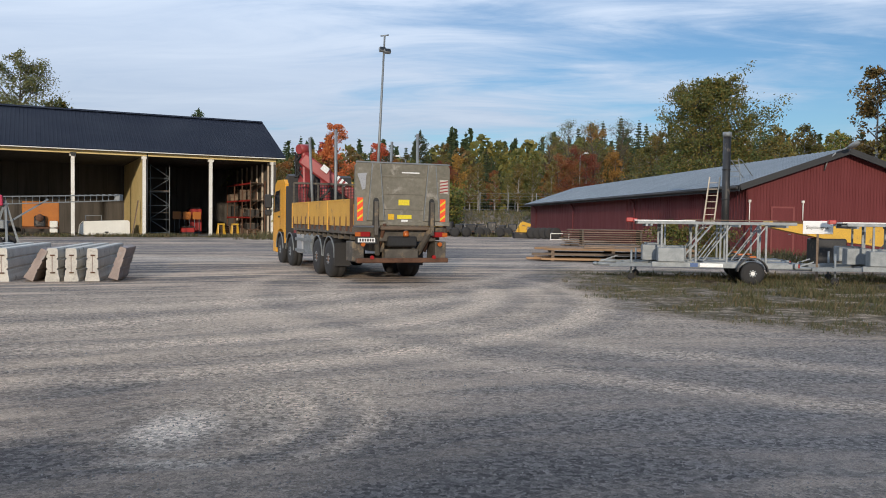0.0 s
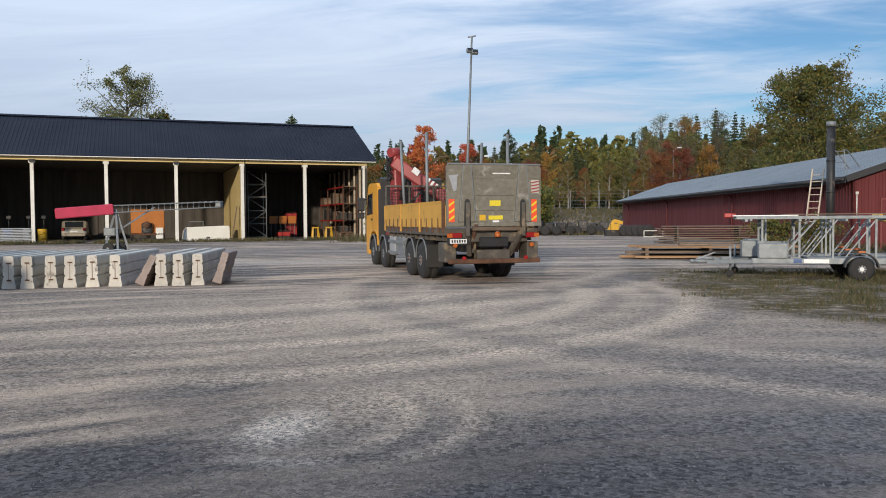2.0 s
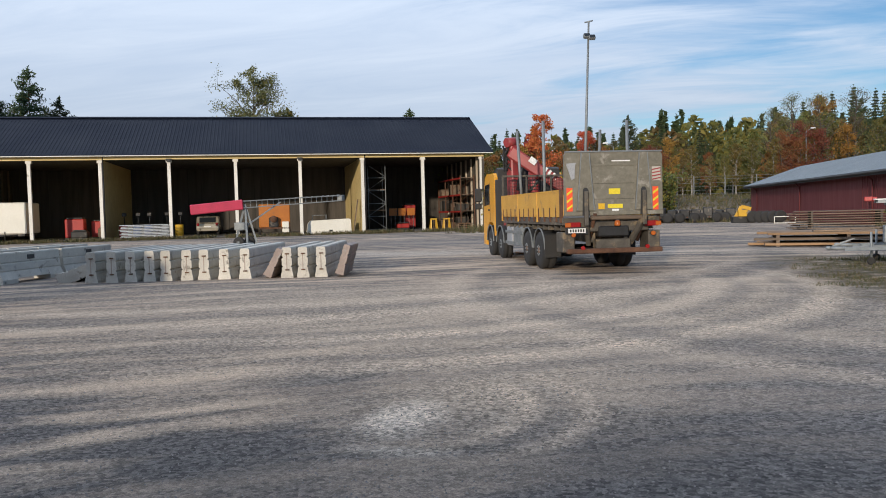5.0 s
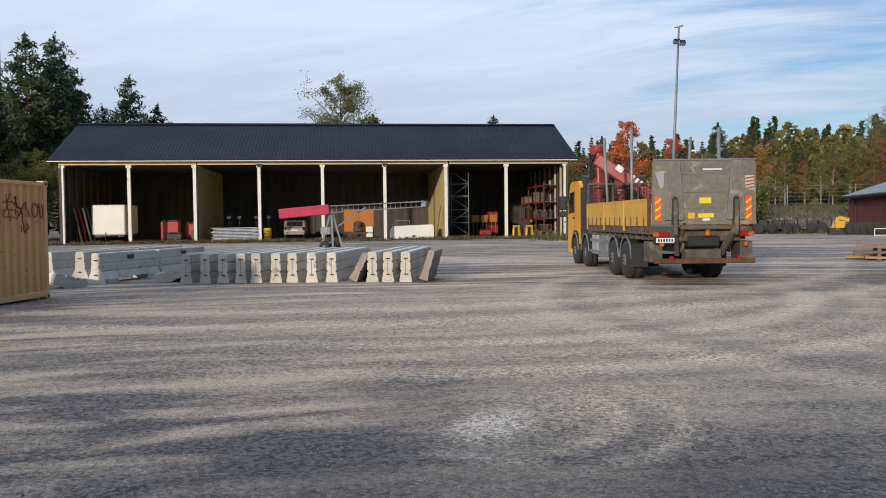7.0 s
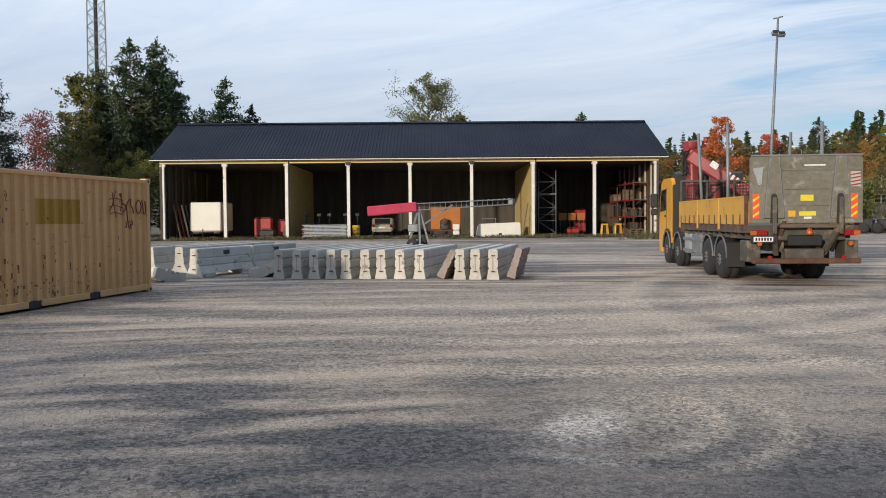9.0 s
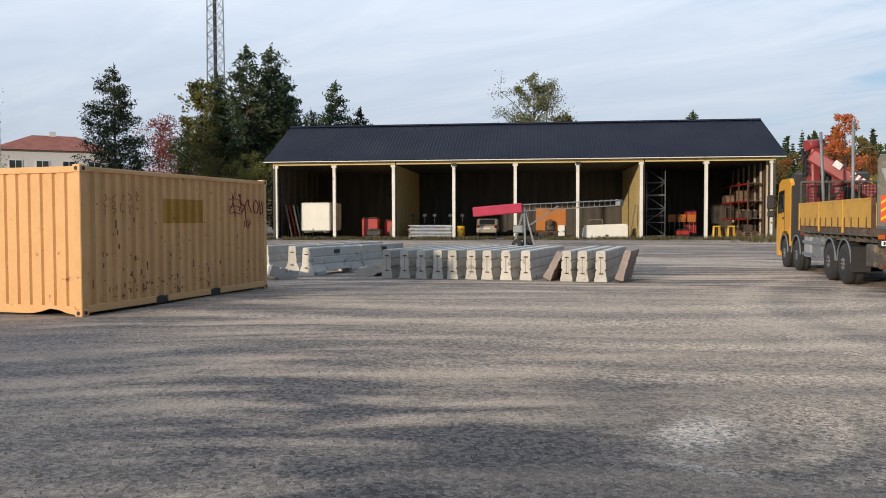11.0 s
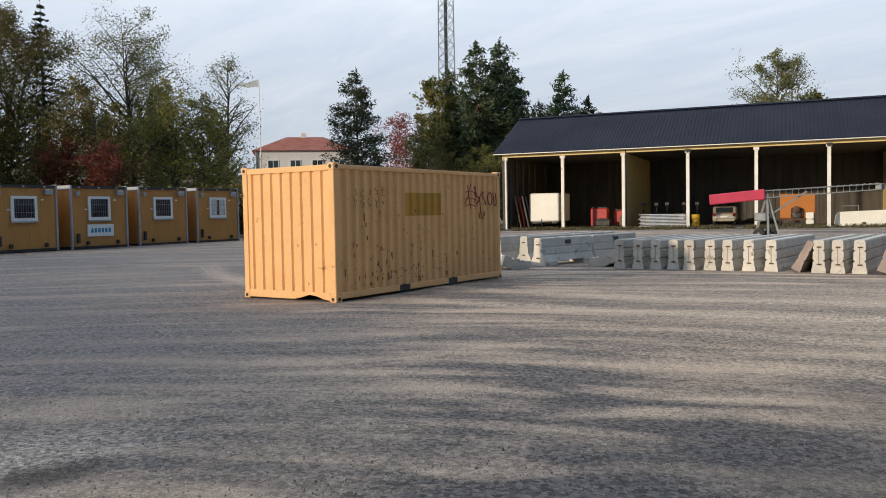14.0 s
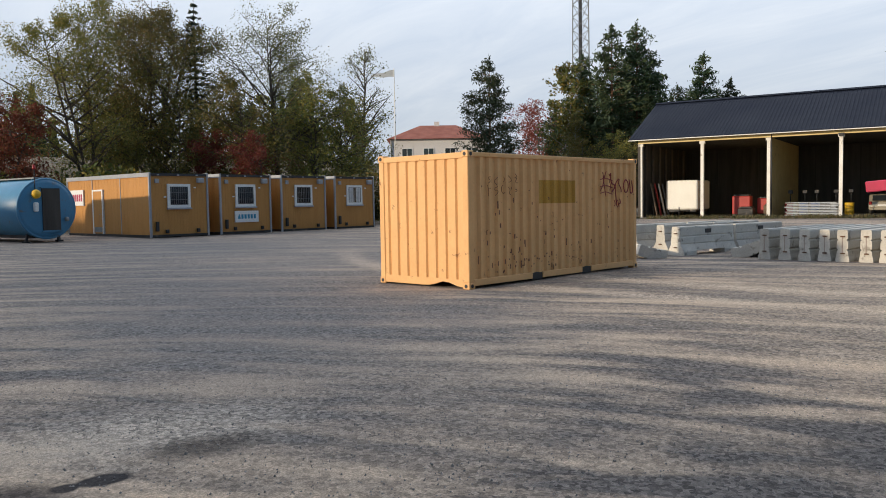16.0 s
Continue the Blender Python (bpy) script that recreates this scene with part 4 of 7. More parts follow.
    for x in (0.78, 2.45):
        part("foot_bracket", box(B(), x, x + 0.16, -0.06, 0.05, 0.22, 0.4, 0.02), "black_steel", c)
    for x, z in ((0.72, 1.9), (2.32, 2.35)):
        part("label_plate", box(B(), x, x + 0.12, -0.03, 0.0, z, z + 0.06), "sign_white", c)
    if k == 1:
        s = part("sign", box(B(), 0.85, 2.28, -0.03, 0.04, 0.62, 1.2), "sign_white", c, "white sign with teal mark")
        for j in range(6):
            x = 1.0 + j * 0.19
            if j == 0:
                part("sign_mark", prism(B(), [(x, 0.8), (x + 0.17, 0.8), (x + 0.12, 1.03), (x + 0.06, 1.03)], -0.036, -0.031), "teal", s)
            else:
                part("sign_mark", box(B(), x + 0.02, x + 0.15, -0.036, -0.031, 0.8, 1.02), "teal", s)
    if k == 0:
        d = part("door", box(B(), -0.02, 0.05, 4.55, 5.45, 0.2, 2.3, 0.005), "cabin", c, "ochre door in white frame")
        for y0, y1, za, zb in ((4.45, 4.55, 0.16, 2.38), (5.45, 5.55, 0.16, 2.38), (4.55, 5.45, 2.3, 2.38)):
            part("door_frame", box(B(), -0.03, 0.05, y0, y1, za, zb), "sign_white", d)
        part("door_handle", rod(B(), (-0.06, 4.65, 1.15), (-0.06, 4.78, 1.15), 0.014, n=6), "galv", d)
        part("kick_plate", box(B(), -0.026, -0.021, 4.6, 5.4, 0.25, 0.5), "galv_dull", d)
        s = part("sign", box(B(), -0.03, 0.04, 6.5, 8.0, 1.6, 2.4), "sign_white", c, "white sign with dark red mark")
        for j in range(6):
            y = 7.82 - j * 0.21
            part("sign_mark", box(B(), -0.036, -0.031, y - 0.15, y, 1.82, 2.18), "magenta", s)
        for y in (2.75, 5.6):
            part("wall_seam", box(B(), 0.03, 0.05, y, y + 0.05, z0, H - 0.2), "cabin_grey", c)


for k in range(4):
    make_cabin(k)


# ---- unseen plain row added behind the camera to shade the near yard ----
def make_rear_row():
    for name, x0, x1, h in (("wall_rear", -30.0, 60.0, 6.6), ("wall_rear_west", -90.0, -30.0, 7.6)):
        bm = box(B(), x0, x1, -37.0, -27.0, 0, h)
        prism(bm, [(-37.4, h), (-26.6, h), (-32.0, h + 0.6)], x0 - 0.4, x1 + 0.4, "x")
        tagged(part(name, bm, "red_wall"), "plain red unseen wall added to shade the near yard", "wall", kind="structure")


make_rear_row()

# ---- concrete barriers ----
def barrier_mesh(L):
    """Road barrier: stepped flanks, a groove along each side, feet cut out below."""
    right = [(0.205, 0.0), (0.203, 0.08), (0.172, 0.17), (0.168, 0.27), (0.128, 0.295), (0.128, 0.31), (0.168, 0.335), (0.164, 0.52), (0.124, 0.54), (0.124, 0.555), (0.16, 0.58), (0.152, 0.765), (0.125, 0.80)]
    prof = right + [(-x, z) for x, z in reversed(right)]
    bm = prism(B(), prof, 0, L, "y")
    return bm


def make_barriers():
    u = Vector((-0.235, 0.972))
    ang = math.degrees(math.atan2(u.y, u.x)) - 90
    label = "grey concrete road barrier standing in a close row"
    first = thing("concrete_barrier", pose(-14.2, 17.95, 0.0, 0, 0, ang), label, "barrier", "row of road barriers")
    part("barrier_body", barrier_mesh(4.6), "concrete", first, m=Matrix.Diagonal((0.8, 1, 1, 1)))
    for z in (0.2, 0.62):
        part("steel_loop", box(B(), -0.04, 0.06, -0.03, 0.02, z, z + 0.03), "rust", first)
    part("end_groove", box(B(), -0.011, 0.011, -0.006, 0.01, 0.20, 0.64), "concrete_brown", first)
    xs = [(-13.68, 18.08), (-13.2, 18.2), (-12.75, 18.36), (-12.33, 18.45), (-11.83, 18.63), (-11.4, 18.75), (-10.9, 18.9), (-10.4, 19.08), (-9.35, 19.38), (-8.95, 19.5), (-8.5, 19.64)]
    random.seed(3)
    for x, y in xs:
        copy_thing(first, pose(x, y, 0, 0, 0, ang + random.uniform(-0.7, 0.7)))
    for x, y, tilt in ((-9.86, 19.22, 27), (-8.02, 19.66, 17)):
        t = thing("concrete_barrier", pose(x - 0.05, y, 0.085, 0, tilt, ang), "brown-stained concrete barrier tipped on its edge", "barrier", "row of road barriers")
        part("barrier_body", barrier_mesh(3.6 if tilt > 20 else 1.8), "concrete_brown", t, m=pose(0.06, 0, 0) @ Matrix.Diagonal((0.55, 1, 1, 1)))
    t = thing("concrete_barrier", pose(-15.35, 18.05, 0.12, 0, 68, ang + 12), "concrete barrier lying on its side", "barrier")
    part("barrier_body", barrier_mesh(3.2), "concrete", t, m=pose(0.1, 0, 0))
    # the second group: wider barriers with feet, in two ranks
    ang2 = 8.0
    lab2 = "pale concrete barrier with cut-out feet"
    proto = thing("concrete_barrier", pose(-16.7, 17.35, 0, 0, 0, ang2), lab2, "barrier", "rank of footed barriers")
    bm = B()
    L = 2.75
    for a, b, cut in ((0, 0.65, 0), (0.65, 2.1, 1), (2.1, L, 0)):
        right = [(0.26, 0.0), (0.26, 0.12), (0.17, 0.30), (0.15, 0.33), (0.165, 0.36), (0.15, 0.52), (0.13, 0.55), (0.145, 0.58), (0.13, 0.80), (0.11, 0.83)]
        if cut:
            right = [(0.23, 0.14)] + right[2:]
        prism(bm, right + [(-x, z) for x, z in reversed(right)], a, b, "y")
    part("barrier_body", bm, "concrete", proto)
    for z in (0.22, 0.62):
        part("steel_loop", box(B(), -0.05, 0.05, -0.035, 0.02, z, z + 0.03), "rust", proto)
    part("lifting_recess", box(B(), 0.13, 0.152, 1.25, 1.55, 0.62, 0.74), "black_trim", proto)
    for x, y in ((-17.12, 20.25), (-18.25, 18.35), (-18.75, 21.2), (-19.2, 18.1), (-19.7, 21.0)):
        copy_thing(proto, pose(x, y, 0, 0, 0, ang2 + random.uniform(-1.5, 1.5)))
    t = thing("concrete_barrier", pose(-16.15, 16.45, 0.12, 0, -72, 62), "pale concrete barrier lying on its side on gravel", "barrier")
    part("barrier_body", barrier_mesh(3.4), "concrete", t, m=pose(-0.12, 0, 0))


make_barriers()


# ---- wheels ----
def make_wheel(parent, m, r, w, label="", rim="grime", twin=False):
    """A tyre with tread grooves and a dished rim; its axle lies along x, outside towards -x."""
    t = part("tyre", lathe(B(), [(r * 0.60, -w / 2), (r * 0.90, -w / 2), (r, -w / 2 + 0.05), (r, -0.03), (r - 0.012, -0.025), (r - 0.012, 0.025), (r, 0.03), (r, w / 2 - 0.05), (r * 0.90, w / 2), (r * 0.60, w / 2)], "X", (0, 0, 0), 32), "rubber", parent, label, m)
    part("rim", lathe(B(), [(r * 0.60, -w / 2 + 0.015), (r * 0.56, -w / 2 + 0.0), (r * 0.52, -w / 2 + 0.06), (r * 0.34, -w / 2 + 0.09), (r * 0.30, -w / 2 + 0.02), (r * 0.18, -w / 2 + 0.0), (0.03, -w / 2 - 0.01)], "X", (0, 0, 0), 28), rim, t)
    for k in range(8):
        a = k * math.pi / 4
        part("wheel_nut", rod(B(), (-w / 2 - 0.02, r * 0.255 * math.cos(a), r * 0.255 * math.sin(a)), (-w / 2 + 0.03, r * 0.255 * math.cos(a), r * 0.255 * math.sin(a)), 0.022, n=6), "rust" if rim == "grime" else "galv", t)
    return t


def fender(r, w, x):
    """A mudguard arch with a pale rim, centred on the axle at x."""
    bm, n = B(), 14
    rows = []
    for k in range(n + 1):
        a = math.pi * (0.02 + 0.96 * k / n)
        rows.append([bm.verts.new((xx, rr * math.cos(a), rr * math.sin(a))) for xx, rr in ((x - w / 2, r), (x + w / 2, r), (x + w / 2, r - 0.03), (x - w / 2, r - 0.03))])
    for a, b in zip(rows, rows[1:]):
        for k in range(4):
            bm.faces.new((a[k], b[k], b[(k + 1) % 4], a[(k + 1) % 4]))
    bm.faces.new(rows[0]), bm.faces.new(rows[-1])
    return bm


# ---- crane lorry ----
def make_truck():
    # x to its right, y forward, origin on the ground below the middle of the tail lift
    t = thing("crane_lorry", pose(-1.02, 20.35, 0.0, 0, 0, 22.5), "yellow four-axle crane lorry with dropsides and raised tail lift", "lorry")
    ax = {4: 2.45, 3: 3.80, 2: 7.60, 1: 9.30}
    for k, y in ax.items():
        for s in (-1, 1):
            make_wheel(t, pose(s * 1.06, y, 0.51, 0, 0, 0 if s < 0 else 180), 0.51, 0.32 if k < 3 else 0.40, rim="galv_dull" if k < 3 else "rim_brown")
            f = part("mudguard", fender(0.60, 0.44, 0), "black_steel", t, "black plastic mudguard", pose(s * 1.02, y, 0.52))
            part("mudguard_edge", fender(0.615, 0.03, 0), "galv_dull", f, m=pose(-s * -0.23, 0, 0))
        part("axle", rod(B(), (-0.9, y, 0.51), (0.9, y, 0.51), 0.08), "grime", t)
    for s in (-1, 1):
        part("frame_rail", box(B(), s * 0.42 - 0.05, s * 0.42 + 0.05, 0.3, 10.3, 0.78, 1.08), "grime", t)
        part("mudflap", box(B(), s * 1.04 - 0.22, s * 1.04 + 0.22, 1.80, 1.83, 0.34, 0.95), "rubber", t)
    # load bed
    part("bed_floor", box(B(), -1.25, 1.25, 0.15, 7.1, 1.22, 1.40, 0.01), "grime", t, "dirty steel bed edge")
    for k in range(12):
        part("cross_member", box(B(), -1.2, 1.2, -0.04, 0.04, 1.08, 1.22), "grime", t, m=pose(0, 0.5 + k * 0.57, 0))
    for s in (-1, 1):
        for j in range(3):
            y0 = 0.28 + j * 2.27
            b = part("dropside", box(B(), s * 1.25 - 0.025, s * 1.25 + 0.025, y0, y0 + 2.25, 1.42, 2.08, 0.008), "board_yellow", t, "yellow dropside board")
            part("board_rim", box(B(), s * 1.25 - 0.035, s * 1.25 + 0.035, y0, y0 + 2.25, 2.06, 2.10), "board_yellow", b)
            for q in (0.35, 0.92, 1.5, 2.05):
                part("hinge", prism(B(), [(y0 + q - 0.035, 1.30), (y0 + q + 0.035, 1.30), (y0 + q + 0.02, 1.66), (y0 + q - 0.02, 1.66)], s * 1.255 - 0.035, s * 1.255 + 0.035, "x"), "rust", b)
        for y in (0.24, 2.54, 4.81, 7.08):
            part("board_post", box(B(), s * 1.25 - 0.04, s * 1.25 + 0.04, y - 0.035, y + 0.035, 1.28, 2.1), "rust" if y < 1 else "board_yellow", t)
        for y, lean in ((2.05, 0.0), (4.6, -0.12)):
            part("stake", rod(B(), (s * 1.17, y, 1.40), (s * 1.17 + lean * s * -1 * (1 if s < 0 else 1), y + 0.05, 4.0), 0.042, n=10), "galv_dull", t, "galvanised steel stake")
    part("headboard", box(B(), -1.22, 1.22, 7.12, 7.2, 1.4, 2.1), "board_yellow", t)
    mesh = B()
    for k in range(25):
        x = -1.2 + k * 0.1
        rod(mesh, (x, 7.16, 2.1), (x, 7.16, 2.72), 0.008, n=4)
    for k in range(7):
        rod(mesh, (-1.2, 7.16, 2.1 + k * 0.1), (1.2, 7.16, 2.1 + k * 0.1), 0.008, n=4)
    part("mesh_guard", mesh, "black_steel", t, "steel mesh guard")
    g = B()
    for x in (-1.22, -0.42, 0.42, 1.22):
        box(g, x - 0.025, x + 0.025, 7.13, 7.19, 2.1, 2.75)
    box(g, -1.22, 1.22, 7.13, 7.19, 2.72, 2.78)
    part("guard_frame", g, "grime", t)
    # side gear: tanks, step box, pipes
    part("fuel_tank", box(B(), -1.2, -0.6, 4.75, 5.85, 0.55, 1.15, 0.08), "galv_dull", t, "aluminium fuel tank")
    part("tool_box", box(B(), -1.2, -0.6, 6.0, 6.75, 0.5, 1.1, 0.02), "cabin_grey", t)
    part("air_tank", rod(B(), (1.0, 4.7, 0.85), (1.0, 6.6, 0.85), 0.24, n=16), "black_steel", t)
    for s in (-1, 1):
        g = B()
        for z in (0.55, 0.9):
            box(g, s * 1.2 - 0.02, s * 1.2 + 0.02, 4.55, 6.9, z, z + 0.09)
        part("side_guard", g, "galv_dull", t)
    # tail lift
    lift = part("lift_plate", prism(B(), [(-1.25, 1.45), (1.25, 1.45), (1.25, 2.92), (1.18, 3.02), (-1.18, 3.02), (-1.25, 2.92)], -0.06, 0.02, "y"), "lift_khaki", t, "khaki steel tail lift plate, scratched")
    part("plate_rim", box(B(), -1.25, 1.25, -0.10, -0.06, 1.45, 1.55, 0.01), "lift_khaki", lift)
    part("plate_rim", box(B(), -1.22, 1.22, -0.075, -0.06, 2.66, 2.70), "lift_khaki", lift)
    part("plate_rim", box(B(), -1.24, 1.24, -0.085, -0.06, 2.985, 3.025, 0.008), "galv_dull", lift, "worn bare steel edge")
    for z in (2.22, 1.84):
        part("plate_seam", box(B(), -0.52, 0.52, -0.064, -0.06, z, z + 0.012), "grime", lift)
    for x in (-0.63, 0.63):
        e = x * 1.17
        part("rib", prism(B(), [(e - 0.22, 1.57), (e + 0.22, 1.57), (e + 0.10, 2.98), (e - 0.10, 2.98)], -0.125, -0.06, "y"), "lift_khaki", lift)
        for q in (-1, 1):
            edge = beam(B(), (e + q * 0.215, -0.128, 1.58), (e + q * 0.10, -0.128, 2.97), 0.022)
            part("rib_edge", edge, "galv_dull", lift, "worn bare steel edge")
        part("arm_slot", prism(B(), [(e - 0.09, 1.45), (e + 0.09, 1.45), (e + 0.07, 2.08), (e + 0.03, 2.13), (e - 0.03, 2.13), (e - 0.07, 2.08)], -0.132, -0.126, "y"), "black_trim", lift)
        part("arm", box(B(), e - 0.05, e + 0.05, -0.22, -0.134, 1.2, 2.05, 0.02), "grime", t, "grimy lift arm")
        bm = B()
        beam(bm, (e, -0.14, 1.4), (x - 0.1 * (1 if x > 0 else -1), 0.35, 0.72), 0.12, 0.14, 0.02)
        part("lower_arm", bm, "grime", t)
        part("ram", rod(B(), (x + 0.13, -0.1, 1.5), (x + 0.13, 0.4, 0.8), 0.05), "rust", t)
    for x0 in (-1.2, 0.99):
        pan = part("hazard_panel", box(B(), x0, x0 + 0.15, -0.068, -0.061, 1.56, 2.13), "fluo_red", lift, "red and yellow hazard panel")
        for j in range(3):
            z = 1.58 + j * 0.18
            part("hazard_stripe", prism(B(), [(x0 + 0.005, z), (x0 + 0.145, z + 0.1), (x0 + 0.145, z + 0.155), (x0 + 0.005, z + 0.055)], -0.073, -0.069, "y"), "fluo_yellow", pan)
    for x0, x1, z0, z1, c in ((-0.13, 0.16, 1.96, 2.10, "fluo_yellow"), (-0.40, -0.24, 1.60, 1.74, "plastic_yellow"), (-0.16, 0.22, 1.62, 1.72, "fluo_yellow"), (-0.05, 0.12, 1.55, 1.60, "sign_white"), (-0.05, 0.42, 2.76, 2.79, "sign_white"), (0.98, 1.2, 2.28, 2.62, "concrete")):
        part("sticker", box(B(), x0, x1, -0.067, -0.061, z0, z1), c, lift)
    for k in range(4):
        part("plate_stripe", prism(B(), [(0.98, 2.29 + k * 0.08), (1.2, 2.33 + k * 0.08), (1.2, 2.36 + k * 0.08), (0.98, 2.32 + k * 0.08)], -0.072, -0.068, "y"), "crane_red", lift)
    part("torn_flag", prism(B(), [(-1.2, 2.72), (-0.95, 2.74), (-0.98, 2.68), (-1.0, 2.35), (-1.08, 2.32), (-1.15, 2.55), (-1.2, 2.68)], -0.085, -0.078, "y"), "cabin_grey", lift)
    part("hinge_bar", box(B(), -0.6, 0.68, -0.13, 0.0, 1.34, 1.44, 0.02), "wood_grey", t)
    part("lift_beam", box(B(), -0.95, 0.95, 0.1, 0.3, 1.05, 1.3, 0.02), "grime", t)
    part("lift_housing", box(B(), -0.36, 0.42, 0.05, 0.4, 0.92, 1.18, 0.03), "black_steel", t)
    part("lift_lower_box", box(B(), -0.42, 0.46, 0.05, 0.35, 0.62, 0.86, 0.02), "grime", t)
    part("under_run_bar", box(B(), -1.2, 1.22, -0.12, 0.05, 0.52, 0.64, 0.02), "rust", t, "rusty under-run bar")
    for x in (-0.82, 0.82):
        part("red_reflector", rod(B(), (x, -0.14, 0.66), (x, -0.06, 0.66), 0.05), "lamp_red", t)
    for s in (-1, 1):
        lp = part("tail_lamp", box(B(), s * 1.0 - 0.17, s * 1.0 + 0.17, 0.0, 0.1, 1.16, 1.29, 0.015), "lamp_red", t, "red tail lamp cluster")
        part("indicator", box(B(), s * 1.16 - 0.07, s * 1.16 + 0.07, -0.006, 0.0, 1.175, 1.275), "lamp_orange", lp)
        part("tool_locker", box(B(), s * 1.1 - 0.16, s * 1.1 + 0.14, 0.1, 0.7, 0.55, 1.05, 0.02), "grime", t)
        part("side_marker", rod(B(), (s * 1.02, -0.03, 0.98), (s * 1.02, 0.05, 0.98), 0.055), "lamp_orange", t)
    pl = part("number_plate", box(B(), -1.16, -0.72, -0.03, -0.015, 1.03, 1.14), "sign_white", t)
    for k in range(6):
        part("plate_bar", box(B(), -1.12 + k * 0.065, -1.08 + k * 0.065, -0.034, -0.03, 1.05, 1.12), "ink", pl)
    part("licence_board", box(B(), -1.22, -0.66, -0.02, 0.02, 1.0, 1.17), "black_steel", t)
    part("beacon", lathe(B(), [(0.07, 0), (0.08, 0.03), (0.065, 0.12), (0.03, 0.15)], "Z", (0.12, 0.05, 1.18), 14), "lamp_orange", t)
    # crane behind the cab
    part("crane_base", box(B(), -1.0, 1.0, 7.4, 8.2, 1.0, 1.6, 0.04), "crane_red", t, "red crane base")
    part("crane_column", rod(B(), (0, 7.8, 1.5), (0, 7.8, 3.3), 0.22, 0.18), "crane_red", t)
    bm = B()
    beam(bm, (-0.7, 7.85, 2.0), (-0.72, 7.9, 3.85), 0.30, 0.36, 0.04)
    part("main_boom", bm, "crane_red", t, "folded red crane boom")
    bm = B()
    beam(bm, (-0.82, 7.8, 3.62), (0.95, 7.4, 2.35), 0.30, 0.42, 0.05)
    out = part("outer_boom", bm, "crane_red", t, "slanting red crane arm")
    part("model_plate", box(B(), -0.13, 0.13, -0.012, 0, -0.1, 0.1), "sign_white", out, m=pose(-0.12, 7.40, 3.26, 0, 36, 0))
    for k in range(4):
        part("number_bar", box(B(), -0.04, 0.04, -0.012, 0, -0.09, 0.09), "sign_white", out, m=pose(0.3 + k * 0.13, 7.33, 2.95 - k * 0.095, 0, 36, 0))
    for p, q, r in (((-0.95, 7.7, 3.9), (-0.55, 7.9, 3.95), 0.16), ((-0.6, 7.75, 2.3), (-0.35, 7.7, 3.3), 0.07), ((-0.3, 7.7, 2.1), (0.35, 7.6, 2.9), 0.06)):
        part("crane_ram", rod(B(), p, q, r, n=12), "crane_red" if r > 0.1 else "black_steel", t)
    random.seed(8)
    for k in range(9):
        bm = B()
        pts = [Vector((-0.95 + random.uniform(-0.12, 0.2), 7.75 + random.uniform(-0.1, 0.2), 3.8 - 0.28 * j)) for j in range(4)]
        for a, b in zip(pts, pts[1:]):
            rod(bm, a, b, 0.025, n=5)
        part("hose", bm, "rubber", t)
    # cab: side outline pushed across, with raised roof and fairing
    side = [(8.55, 0.75), (8.55, 2.78), (8.75, 2.93), (9.9, 2.95), (10.25, 2.82), (10.45, 2.35), (10.62, 1.75), (10.65, 0.75), (10.0, 0.72), (9.85, 1.1), (9.55, 1.22), (9.05, 1.22), (8.75, 1.1), (8.65, 0.75)]
    bm = prism(B(), side, -1.22, 1.22, "x")
    cab = part("cab", bm, "truck_yellow", t, "yellow lorry cab")
    part("roof_fairing", prism(B(), [(8.5, 2.5), (8.5, 3.05), (8.7, 3.12), (9.2, 2.98), (9.2, 2.5)], -1.1, 1.1, "x"), "black_trim", cab, "dark roof fairing")
    part("cab_back", box(B(), -1.2, 1.2, 8.40, 8.55, 0.9, 2.7, 0.03), "black_trim", cab)
    part("windscreen", prism(B(), [(10.31, 2.72), (10.47, 2.36), (10.60, 1.86), (10.625, 1.86), (10.50, 2.38), (10.33, 2.73)], -1.08, 1.08, "x"), "glass", cab)
    for s in (-1, 1):
        part("side_window", prism(B(), [(9.45, 1.85), (10.45, 1.80), (10.36, 2.3), (10.2, 2.55), (9.45, 2.58)], s * 1.222 - 0.008, s * 1.222 + 0.008, "x"), "glass", cab)
        part("door_seam", box(B(), s * 1.222 - 0.006, s * 1.222 + 0.006, 9.36, 9.375, 1.25, 2.62), "black_trim", cab)
        part("door_handle", box(B(), s * 1.235 - 0.02, s * 1.235 + 0.02, 9.45, 9.62, 1.62, 1.68), "black_trim", cab)
        mir = part("mirror", box(B(), s * 1.46 - 0.13, s * 1.46 + 0.13, 10.30, 10.42, 1.95, 2.45, 0.04), "black_trim", cab, "black door mirror")
        part("mirror_arm", rod(B(), (s * 1.2, 10.4, 2.4), (s * 1.46, 10.38, 2.42), 0.025), "black_trim", cab)
        part("lower_mirror", box(B(), s * 1.46 - 0.12, s * 1.46 + 0.12, 10.30, 10.42, 1.68, 1.9, 0.04), "black_trim", cab)
        part("step", box(B(), s * 1.1 - 0.14, s * 1.1 + 0.14, 10.05, 10.55, 0.38, 0.75, 0.03), "truck_yellow", cab)
        part("headlamp", box(B(), s * 0.95 - 0.2, s * 0.95 + 0.2, 10.63, 10.68, 0.85, 1.08, 0.02), "galv", cab)
    part("bumper", box(B(), -1.2, 1.2, 10.45, 10.72, 0.4, 0.76, 0.04), "truck_yellow", cab)
    part("grille", box(B(), -0.7, 0.7, 10.63, 10.67, 1.0, 1.6, 0.01), "black_trim", cab)
    part("beacon_bar", box(B(), -0.6, 0.6, 9.05, 9.3, 2.98, 3.1, 0.03), "lamp_red", cab)


make_truck()


